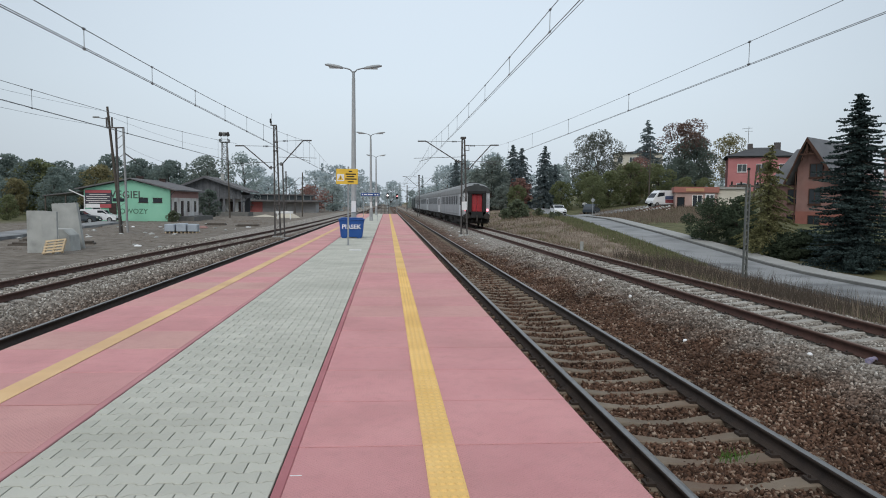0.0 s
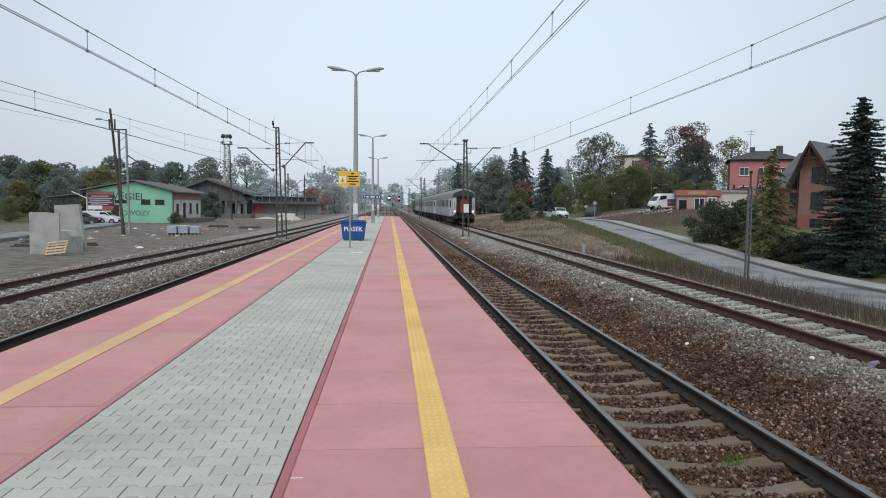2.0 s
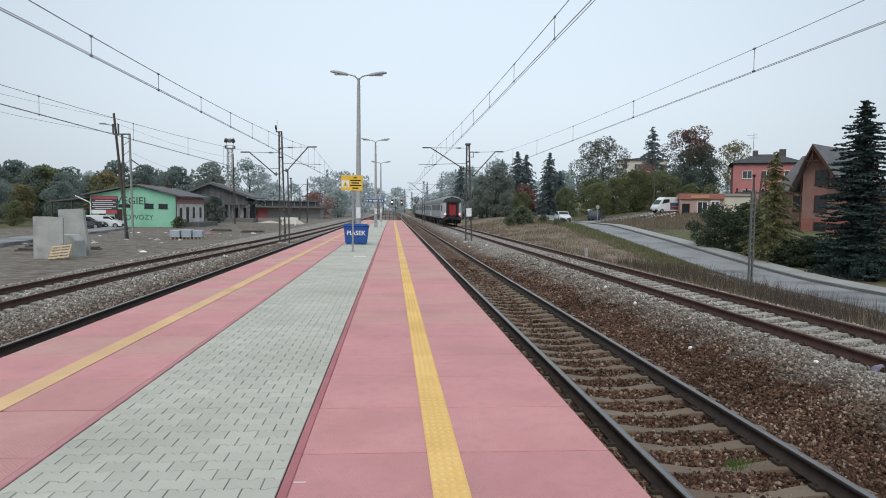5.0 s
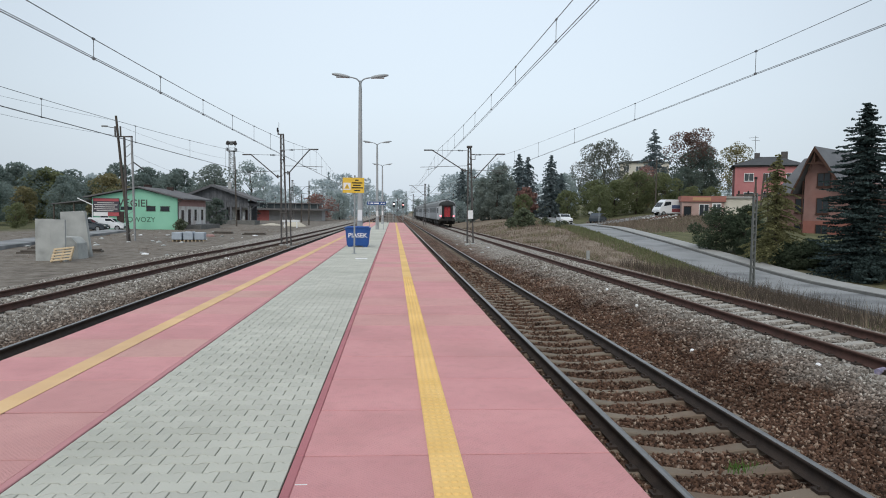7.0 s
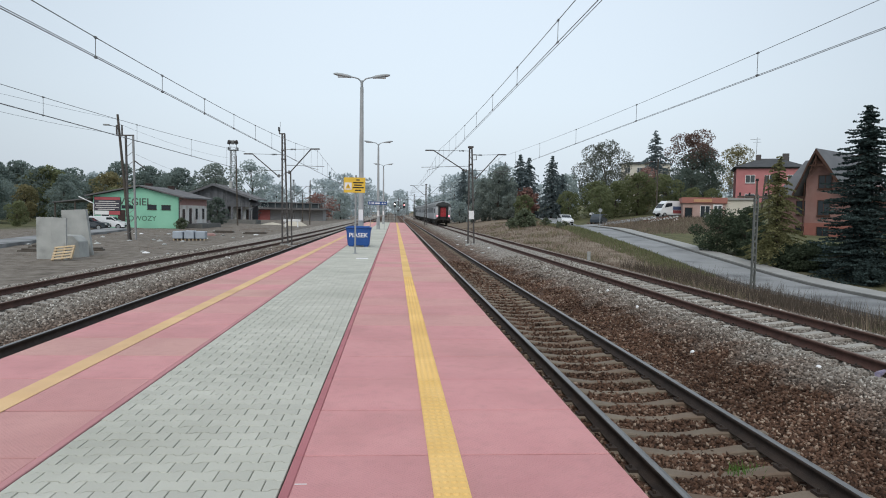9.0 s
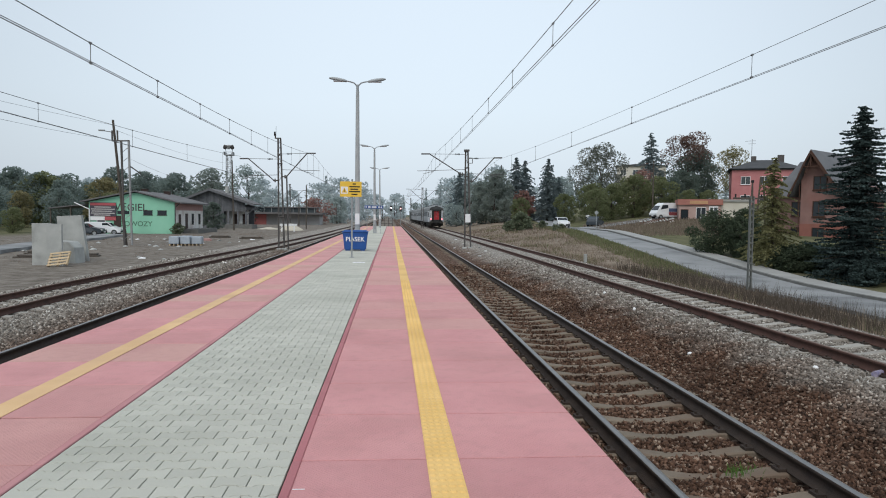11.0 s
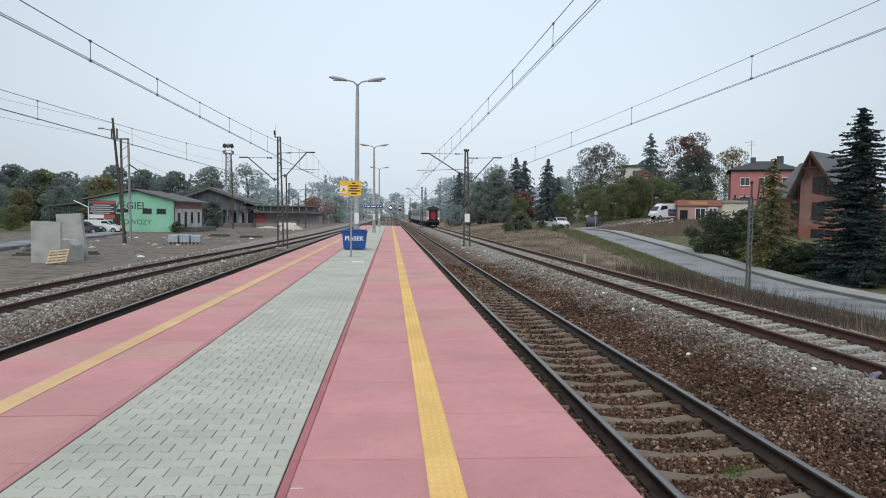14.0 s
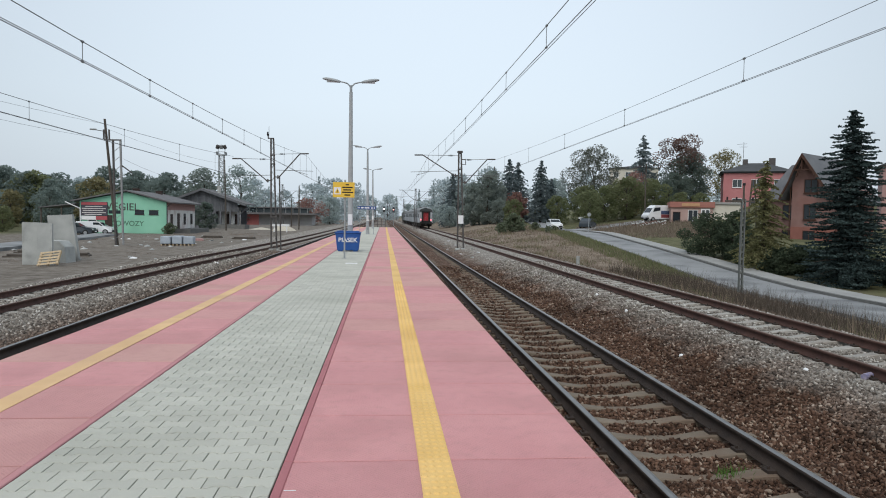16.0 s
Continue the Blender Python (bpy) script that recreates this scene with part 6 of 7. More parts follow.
def lattice_post():
    t = thing("lattice_post", pose(14.72, 26.5, -1.3), "grey lattice line post with a crossarm beside the street", "line post")
    for s in (-1, 1):
        part("leg", boxes((s * 0.065 - 0.02, s * 0.065 + 0.02, -0.06, 0.06, 0, 3.85)), LINE_POST, t)
    for i in range(13):
        part("rung", boxes((-0.05, 0.05, -0.03, 0.03, 0.22 + 0.28 * i, 0.30 + 0.28 * i)), LINE_POST, t)
    part("top", rods(((0, 0, 3.8), (0, 0, 4.45), 0.05, 0.03), n=8), OLD_POLE, t)
    part("crossarm", boxes((-0.78, 0.48, -0.04, 0.04, 3.72, 3.79)), OLD_POLE, t)
    for x in (-0.7, -0.3, 0.4):
        part("insulator", rods(((x, 0, 3.79), (x, 0, 3.93), 0.035), n=8), BLACK, t)
    part("insulator", rods(((0, 0, 4.40), (0, 0, 4.5), 0.06), n=8), BLACK, t)


lattice_post()
marker = link("marker_stone", boxes((-0.085, 0.085, -0.07, 0.07, -0.2, 0.58), bevel=0.025), CONCRETE)
marker.matrix_basis = pose(10.75, 36.4, -1.0)
tagged(marker, "short whitish concrete marker post in dry grass", "marker post")
t = thing("road_sign", pose(23.0, 74.0, along(ROAD_LEVEL, 74) - 0.1), "round road sign seen from behind on a thin post", "road sign")
part("post", rods(((0, 0, 0), (0, 0, 2.4), 0.035), n=8), POST_GREY, t)
part("disc", rods(((0, -0.03, 2.15), (0, -0.05, 2.15), 0.21), n=20), POST_GREY, t)
t = thing("pole_frame", pose(44.5, 78, 0.2), "dark A-shaped timber pole frame", "utility pole")
for s in (-1, 1):
    part("leg", rods(((s * 0.7, 0, -0.5), (s * 0.15, 0, 6.6), 0.13, 0.1), n=8), OLD_POLE, t)
part("cross_brace", boxes((-0.5, 0.5, -0.06, 0.06, 3.6, 3.75)), OLD_POLE, t)

# paint fleck on the platform
t = link("paint_fleck", boxes((-0.55, -0.48, 3.83, 3.838, 0.0005, 0.003)), WHITE)
tagged(t, "short white paint fleck on a pink slab", "paint mark")
# litter on the ballast
t = link("crushed_can", rods(((-0.09, 0, 0.04), (0.09, 0.02, 0.05), 0.045, 0.04), n=10), surf("blue_and_red_can", (0.10, 0.11, 0.26), (0.42, 0.36, 0.40), 22, 0.4, 0.0))
t.matrix_basis = pose(6.78, 8.75, bed_level(6.78, 8.75) + 0.03, 0, 0, 20)
tagged(t, "crushed blue and red can lying on ballast", "can")
for i, (x, y) in enumerate(((6.25, 9.34), (5.25, 11.3), (5.9, 15.8), (6.2, 19.0))):
    bm = bmesh.new()
    bmesh.ops.create_icosphere(bm, subdivisions=2, radius=0.042)
    for v in bm.verts:
        v.co *= 1 + 0.35 * noise.noise(v.co * 14 + Vector((i, 0, 0)))
    t = link("pale_stone", bm, WHITE)
    t.matrix_basis = pose(x, y, bed_level(x, y) + 0.03)
    tagged(t, "single whitish stone among the ballast", "stone", "pale stones")


for i, (x, y) in enumerate(((5.2, 39.0), (5.9, 41.5), (5.0, 43.2), (6.1, 46.0), (4.8, 50.5), (5.7, 53.0), (5.3, 57.5), (5.9, 61.0), (-8.2, 34.0), (-12.6, 38.5))):
    bm = bmesh.new()
    box(bm, -0.09, 0.09, -0.06, 0.06, 0.0, 0.05, bevel=0.015)
    for v in bm.verts:
        v.co += Vector((0.04, 0.03, 0.02)) * noise.noise(v.co * 20 + Vector((i, 0, 0)))
    t = link("litter", bm, WHITE if i % 3 else CONCRETE)
    t.matrix_basis = pose(x, y, bed_level(x, y) + 0.02, 10, 0, 47 * i)
    tagged(t, "scrap of pale litter lying on ballast", "litter", "litter along the line")


# ---- trees and plants ----
def leaf(name, a, b, vary=0.2, through_light=0.55):
    """Foliage: leaf tones that differ from clump to clump, and some light passing through."""
    m = surf(name, a, b, 0.7, 0.85, 0.0, 8, vary=vary, island=True)
    n, l = m.node_tree.nodes, m.node_tree.links
    bs, out = n["Principled BSDF"], n["Material Output"]
    tr = n.new("ShaderNodeBsdfTranslucent")
    l.new(bs.inputs["Base Color"].links[0].from_socket, tr.inputs["Color"])
    mix = n.new("ShaderNodeMixShader")
    mix.inputs[0].default_value = through_light
    l.new(bs.outputs[0], mix.inputs[1])
    l.new(tr.outputs[0], mix.inputs[2])
    l.new(mix.outputs[0], out.inputs["Surface"])
    return m


BARK = surf("bark", (0.06, 0.05, 0.04), (0.11, 0.09, 0.075), 4, 0.95, 0.4, 20)
L_SPRUCE = leaf("spruce_needles", (0.026, 0.044, 0.042), (0.05, 0.074, 0.07), 0.4, 0.2)
# fir needles made paler and bluer, with distance haze in the colour
L_FIR = leaf("hazed_fir_needles", (0.165, 0.208, 0.214), (0.22, 0.262, 0.268), 0.2, 0.68)
L_HEDGE = leaf("dark_hedge_leaves", (0.05, 0.072, 0.045), (0.088, 0.112, 0.068), 0.2, 0.42)
# dark green and olive leaves, both lightened to include some distance haze
L_DARK = leaf("hazed_dark_green_leaves", (0.13, 0.168, 0.142), (0.185, 0.222, 0.188), 0.2, 0.68)
L_OLIVE = leaf("olive_autumn_leaves", (0.175, 0.205, 0.105), (0.25, 0.265, 0.145), 0.2, 0.68)
L_BROWN = leaf("brown_autumn_leaves", (0.128, 0.138, 0.112), (0.182, 0.19, 0.155), 0.2, 0.68)
L_YELLOW = leaf("yellowing_leaves", (0.22, 0.20, 0.105), (0.30, 0.27, 0.15))
L_RED = leaf("red_autumn_leaves", (0.17, 0.11, 0.095), (0.235, 0.155, 0.13), 0.2, 0.62)
# pale blue-green stands for the haze over the wood behind the yard
L_WOOD = leaf("hazed_wood_leaves", (0.195, 0.245, 0.222), (0.26, 0.31, 0.282), 0.18, 0.7)
L_RUST = leaf("rusty_autumn_leaves", (0.27, 0.15, 0.13), (0.34, 0.21, 0.18), 0.25, 0.5)
L_BUSH = leaf("fresh_green_bush_leaves", (0.135, 0.165, 0.105), (0.195, 0.225, 0.15), 0.3, 0.55)
L_LARCH = leaf("yellow_green_larch_needles", (0.155, 0.16, 0.075), (0.23, 0.215, 0.105), 0.35, 0.5)
# distance haze is painted into the next three leaf colours
L_FAR = leaf("hazed_far_leaves", (0.46, 0.52, 0.535), (0.54, 0.60, 0.61), 0.10, 0.58)
MIST = leaf("hazed_pale_leaves", (0.34, 0.40, 0.385), (0.42, 0.48, 0.465), 0.15, 0.65)
HAZY = leaf("hazed_dull_leaves", (0.225, 0.262, 0.235), (0.295, 0.335, 0.30), 0.2, 0.64)
L_DRY = leaf("dry_weeds", (0.165, 0.122, 0.095), (0.27, 0.208, 0.165), 0.45, 0.4)
L_BANK = leaf("withered_grass", (0.165, 0.128, 0.098), (0.255, 0.205, 0.16), 0.4, 0.4)
L_GRASS = leaf("verge_grass", (0.14, 0.155, 0.075), (0.215, 0.22, 0.115))


def leaves(rng, centres, size, flat=0.0):
    """Small crooked leaf clumps (two triangles each) at the points given."""
    n = len(centres)
    u = rng.normal(size=(n, 3))
    u[:, 2] *= 1 - flat
    u /= np.linalg.norm(u, axis=1, keepdims=True)
    w = np.cross(u, rng.normal(size=(n, 3)))
    w /= np.linalg.norm(w, axis=1, keepdims=True)
    s = size * rng.uniform(0.55, 1.35, (n, 1))
    a, b = u * s, w * s * rng.uniform(0.45, 0.9, (n, 1))
    v = np.stack([centres - a, centres - b * 0.9, centres + a * 1.1, centres + b], 1)
    return v.reshape(-1, 3), np.arange(4 * n).reshape(-1, 4)


def tree(name, m, h, r, seed, mat, label, n=2600, size=0.26, low=0.28, gaps=0.0, group="", second=None, category="tree"):
    """A broad-leaved tree: tapered trunk, limbs, and a crown of leaf clumps on its twigs."""
    rng = np.random.default_rng(seed)
    t = thing(name, m, label, category, group)
    bm = bmesh.new()
    rod(bm, (0, 0, -0.4), (0.1 * r, 0, h * 0.5), h * 0.022 + 0.03, h * 0.012, n=8)
    rod(bm, (0.1 * r, 0, h * 0.5), (0, 0.05 * r, h * 0.86), h * 0.012, 0.02, n=6)
    hubs, sizes = [], []
    k = 16
    for i in range(k):
        a = 2.399 * i + rng.uniform(-0.4, 0.4)
        z = low + (0.93 - low) * ((i + 0.5) / k) + rng.uniform(-0.04, 0.04)
        wide = math.sin(math.pi * min(1, (z - low * 0.75) / (1.02 - low * 0.75)) ** 0.85) ** 0.7
        d = r * wide * rng.uniform(0.45, 0.85)
        p = np.array((d * math.cos(a), d * math.sin(a), z * h))
        hubs.append(p)
        sizes.append(rng.uniform(0.28, 0.46) * r)
        root = Vector((0.05 * r, 0, max(0.2 * h, p[2] - 0.22 * h)))
        rod(bm, root, Vector(p), h * 0.006 + 0.012, 0.012, n=5, caps=False)
    part("trunk", bm, BARK, t)
    hubs.append(np.array((0, 0, 0.9 * h)))
    sizes.append(0.3 * r)
    pick = rng.integers(0, len(hubs), n)
    d = rng.normal(size=(n, 3))
    d /= np.linalg.norm(d, axis=1, keepdims=True)
    rad = rng.uniform(0.3 + 0.3 * gaps, 1.0, (n, 1)) ** 0.5
    pts = np.array(hubs)[pick] + d * rad * np.array(sizes)[pick][:, None] * np.array((1.1, 1.1, 0.85))
    v, f = leaves(rng, pts, size, 0.3)
    if second is None:
        joined("crown", v, f, mat, t)
    else:
        hi = np.repeat(pts[:, 2] + rng.normal(size=n) * 0.1 * h > 0.68 * h, 1)
        joined("crown", *leaves(rng, pts[~hi], size, 0.3), mat, t)
        tagged(joined("crown_top", *leaves(rng, pts[hi], size, 0.3), second, t), "reddish top of the crown")
    return t


def conifer(name, m, h, r, seed, mat, label, levels=34, per=11, size=0.24, low=0.05, loose=0.0, group="", power=0.9, lift=(0.10, -0.38), fan=0.22, close=0.45):
    """A conifer: straight trunk and whorls of drooping boughs, each hung with sprays of needles."""
    rng = np.random.default_rng(seed)
    t = thing(name, m, label, "conifer", group)
    bm = bmesh.new()
    rod(bm, (0, 0, -0.4), (0, 0, h * 0.97), h * 0.014 + 0.03, 0.015, n=8)
    pts = []
    for i in range(levels):
        u = low + (1 - low) * (i + 0.3 * rng.random()) / levels
        long = r * (1 - u) ** power * rng.uniform(0.8, 1.08) + 0.05
        for j in range(per):
            if rng.random() < loose:
                continue
            a = math.tau * (j + rng.random() * 0.8) / per + i * 0.7
            l_ = long * rng.uniform(0.6, 1.15)
            at = h * min(0.985, max(0.01, u + rng.uniform(-0.9, 0.9) / levels))
            sway = rng.uniform(-0.12, 0.12)
            steps = max(3, int(l_ / (size * close)))
            for s in range(steps):
                q = (s + 0.6) / steps
                side = rng.uniform(-1, 1) * fan * l_ * (1 - q * 0.7)
                x, y = l_ * q * math.cos(a) - side * math.sin(a), l_ * q * math.sin(a) + side * math.cos(a)
                pts.append((x, y, at + l_ * ((lift[0] + sway) * q + lift[1] * q * q) + rng.uniform(-0.5, 0.3) * size))
            if j % 3 == 0 and l_ > 0.4:
                rod(bm, (0, 0, at), (l_ * 0.8 * math.cos(a), l_ * 0.8 * math.sin(a), at + 0.8 * l_ * (lift[0] + sway + 0.8 * lift[1])), 0.02, 0.008, n=4, caps=False)
    part("trunk", bm, BARK, t)
    joined("crown", *leaves(rng, np.array(pts), size, 0.55), mat, t)
    return t


def at_land(x, y, turn=0.0, grow=1.0, sink=0.0):
    return pose(x, y, land(x, y) - sink, 0, 0, turn) @ Matrix.Diagonal((grow, grow, grow, 1))


# by the street, nearest first
conifer("spruce", at_land(24.9, 34.0), 9.4, 3.1, 11, L_SPRUCE, "tall dense blue-green spruce beside the street", levels=40, per=12, size=0.07, low=0.05, power=0.64, lift=(-0.36, 0.22), fan=0.3, close=0.24, loose=0.03)
conifer("larch", at_land(23.6, 40.0), 6.9, 2.35, 12, L_LARCH, "slender yellow-green larch with loose boughs", levels=30, per=10, size=0.07, loose=0.36, power=0.7, lift=(-0.05, -0.24), fan=0.3, close=0.26)
SIDE_BUSHES = ((23.5, 47.6, 3.2, 1.7, L_HEDGE, "dense dark green roadside bush"), (24.7, 45.6, 3.5, 1.5, L_HEDGE, "dense dark green roadside bush"), (25.6, 47.5, 3.0, 1.6, L_HEDGE, "dense dark green roadside bush"), (24.2, 43.0, 2.2, 1.1, L_HEDGE, "dense dark green roadside bush"),
               (23.7, 38.6, 1.6, 1.0, L_HEDGE, "clipped dark hedge bush behind the pavement"), (24.7, 37.8, 1.7, 1.0, L_HEDGE, "clipped dark hedge bush behind the pavement"), (25.9, 37.6, 1.7, 1.0, L_HEDGE, "clipped dark hedge bush behind the pavement"), (27.2, 38.0, 1.7, 1.1, L_HEDGE, "clipped dark hedge bush behind the pavement"),
               (28.6, 38.4, 1.7, 1.2, L_HEDGE, "clipped dark hedge bush behind the pavement"), (24.2, 32.6, 1.3, 0.9, L_SPRUCE, "low dark shrub at the foot of the spruce"), (27.4, 33.4, 2.0, 1.3, L_SPRUCE, "low dark shrub at the foot of the spruce"), (26.8, 31.6, 1.5, 1.2, L_SPRUCE, "low dark shrub at the foot of the spruce"))
for i, (x, y, h, r, mat, lab) in enumerate(SIDE_BUSHES):
    tree("bush", at_land(x, y, 50 * i, 1, 0.1), h, r, 30 + i, mat, lab, n=5200, size=0.075, low=0.05, group="roadside bushes", category="bush")
for i in range(40):
    bm = bmesh.new()
    bmesh.ops.create_icosphere(bm, subdivisions=1, radius=0.12 + 0.04 * (i % 5))
    for v in bm.verts:
        v.co *= 1 + 0.5 * noise.noise(v.co * 5 + Vector((i, 2, 0)))
    x, y = 34.6 + 0.12 * i + 0.2 * (i % 3), 89.5 + 0.8 * (i % 5)
    ob = link("rubble", bm, OLD_WHITE if i % 6 == 0 else (BRICK_OLD if i % 2 else CONCRETE))
    ob.matrix_basis = pose(x, y, land(x, y) + 0.1 + 0.12 * (i % 3), 20 * i, 0, 37 * i)
    tagged(ob, "lump of builders' rubble heaped beside the shop", "rubble", "rubble beside the shop")
# garden and hillside trees
tree("tree", at_land(39.5, 126, 20), 13.4, 6.6, 50, L_BROWN, "large spreading tree in thin brown autumn leaf", n=13000, size=0.14, low=0.14, gaps=0.6)
conifer("pine", at_land(50.0, 127), 15.6, 6.2, 51, L_FIR, "tall ragged pine above the shop", levels=25, per=8, size=0.18, low=0.16, loose=0.15, power=0.8, fan=0.4, close=0.36)
tree("tree", at_land(57.0, 126, 70), 14.4, 5.2, 52, L_DARK, "tall maple with a reddish crown top", n=10500, size=0.165, low=0.16, second=L_RED)
tree("tree", at_land(74.2, 142, 10), 12.0, 4.2, 53, L_YELLOW, "yellowing birch behind the pink house", n=5200, size=0.16, low=0.2, gaps=0.6)
tree("tree", at_land(44.6, 118, 130), 8.4, 2.9, 58, L_YELLOW, "small orange and yellow autumn tree", n=3600, size=0.15, low=0.08, second=L_RUST)
dark_tree = tree("tree", at_land(61.5, 131), 11.5, 4.0, 54, L_DARK, "dark green garden tree on the slope", n=5000, size=0.22, low=0.1, group="garden trees")
for x, y, turn, grow in ((46.5, 124, 40, 0.62), (52.5, 118, 200, 0.66), (48.5, 112, 290, 0.55)):
    copy_thing(dark_tree, at_land(x, y, turn, grow))
olive = tree("tree", at_land(41.5, 113, 15), 7.2, 3.2, 55, L_OLIVE, "olive and yellow shrubby tree on the bank", n=4000, size=0.18, low=0.06, group="shrubby trees")
for x, y, turn, grow in ((37.5, 112, 100, 0.85), (33.6, 108, 200, 0.75), (45.2, 110, 280, 0.9), (22.8, 118, 30, 0.6), (36, 119, 60, 0.9), (50.5, 104, 160, 0.5), (30.5, 116, 220, 0.7), (47.6, 105, 70, 0.55)):
    copy_thing(olive, at_land(x, y, turn, grow))
tree("tree", at_land(25.8, 131), 5.6, 2.9, 56, L_RUST, "small red-leaved autumn tree", n=1500, size=0.28, low=0.08)
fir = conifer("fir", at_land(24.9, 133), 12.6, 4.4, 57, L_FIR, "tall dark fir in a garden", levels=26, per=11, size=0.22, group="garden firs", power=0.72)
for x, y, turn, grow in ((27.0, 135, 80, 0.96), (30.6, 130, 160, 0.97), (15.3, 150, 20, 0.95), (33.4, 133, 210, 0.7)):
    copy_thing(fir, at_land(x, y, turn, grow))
bush = tree("bush", at_land(16.0, 82, 0, 1, 0.1), 2.3, 1.3, 60, L_BUSH, "green bush on the railway bank", n=1400, size=0.15, low=0.05, group="bank bushes", category="bush")
for x, y, turn, grow in ((15.0, 84.5, 70, 0.6), (17.4, 84, 150, 0.5), (19.6, 86, 20, 0.5), (20.6, 80, 220, 0.36), (18.6, 75, 300, 0.36)):
    copy_thing(bush, at_land(x, y, turn, grow, 0.1))
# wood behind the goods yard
woods = [tree("tree", at_land(-70, 132), 10.6, 4.4, 70, L_WOOD, "haze-pale green tree of the wood behind the yard", n=4600, size=0.24, low=0.05, group="wood behind the yard"),
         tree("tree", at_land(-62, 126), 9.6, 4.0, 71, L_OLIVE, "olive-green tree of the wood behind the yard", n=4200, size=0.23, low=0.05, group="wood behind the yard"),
         tree("tree", at_land(-54, 138), 11.2, 4.6, 72, L_WOOD, "haze-pale green tree of the wood behind the yard", n=4600, size=0.24, low=0.05, gaps=0.6, group="wood behind the yard"),
         tree("tree", at_land(-48, 118), 8.4, 3.6, 73, L_YELLOW, "yellowing tree of the wood behind the yard", n=3800, size=0.22, low=0.05, group="wood behind the yard")]
rng = random.Random(9)
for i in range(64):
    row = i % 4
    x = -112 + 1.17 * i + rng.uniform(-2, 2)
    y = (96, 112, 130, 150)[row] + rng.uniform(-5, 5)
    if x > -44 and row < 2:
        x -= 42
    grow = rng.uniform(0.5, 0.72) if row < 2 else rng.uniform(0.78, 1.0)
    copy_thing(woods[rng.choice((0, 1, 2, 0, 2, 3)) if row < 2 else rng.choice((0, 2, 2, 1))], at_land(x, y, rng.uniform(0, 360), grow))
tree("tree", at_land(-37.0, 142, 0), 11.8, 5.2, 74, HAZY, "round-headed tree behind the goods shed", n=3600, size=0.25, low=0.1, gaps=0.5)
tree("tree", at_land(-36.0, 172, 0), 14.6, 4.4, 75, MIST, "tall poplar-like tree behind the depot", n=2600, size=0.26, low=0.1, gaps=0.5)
tree("tree", at_land(-21.0, 190, 0), 7.0, 5.0, 76, L_RUST, "rust-coloured autumn tree beside the line", n=1500, size=0.28, low=0.05)
for i, (x, y) in enumerate(((-43.5, 70), (-40.5, 62), (-45.0, 84), (-36.0, 52))):
    copy_thing(olive, at_land(x, y, 77 * i, 0.42 if i < 3 else 0.24))
tree("bush", at_land(-28.9, 112, 0, 1, 0.1), 4.6, 1.9, 77, L_DARK, "dark green bush beside the goods shed", n=3600, size=0.13, low=0.04, category="bush")
copy_thing(bush, at_land(-26.2, 85.2, 40, 0.62, 0.1))
# far woods where the line vanishes, their leaf colours paled to stand for haze
mid_tree = tree("tree", at_land(18.2, 150, 200), 9.4, 3.9, 82, MIST, "haze-pale tree beside the distant line", n=2200, size=0.27, low=0.06, gaps=0.5, group="trees down the line")
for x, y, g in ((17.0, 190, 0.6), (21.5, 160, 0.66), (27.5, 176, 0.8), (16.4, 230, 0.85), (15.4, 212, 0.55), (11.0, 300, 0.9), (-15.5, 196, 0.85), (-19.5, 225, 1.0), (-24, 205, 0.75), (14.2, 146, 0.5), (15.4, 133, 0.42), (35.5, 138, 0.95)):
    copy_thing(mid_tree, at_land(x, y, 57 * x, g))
lane_tree = tree("tree", at_land(19.6, 126, 130), 9.9, 3.5, 83, HAZY, "haze-dulled green tree at the end of the street", n=4600, size=0.22, low=0.08, group="trees at the street's end")
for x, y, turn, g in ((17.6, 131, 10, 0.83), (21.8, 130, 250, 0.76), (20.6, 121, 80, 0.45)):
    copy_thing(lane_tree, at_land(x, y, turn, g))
far_tree = tree("tree", at_land(-30, 330), 17.0, 6.5, 80, L_FAR, "haze-pale tree in the misty distance", n=1500, size=0.5, low=0.05, gaps=0.5, group="far trees")
far_fir = conifer("fir", at_land(30, 320), 20.0, 4.0, 81, L_FAR, "haze-pale fir in the misty distance", levels=20, per=8, size=0.42, group="far trees")
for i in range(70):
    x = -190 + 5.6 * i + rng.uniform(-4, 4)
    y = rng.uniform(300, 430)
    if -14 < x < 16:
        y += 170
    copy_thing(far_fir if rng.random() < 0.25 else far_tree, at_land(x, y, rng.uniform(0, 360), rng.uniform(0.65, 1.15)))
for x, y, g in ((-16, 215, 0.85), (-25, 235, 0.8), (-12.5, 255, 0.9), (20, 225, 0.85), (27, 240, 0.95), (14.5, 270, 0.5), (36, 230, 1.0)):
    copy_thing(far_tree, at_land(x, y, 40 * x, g))


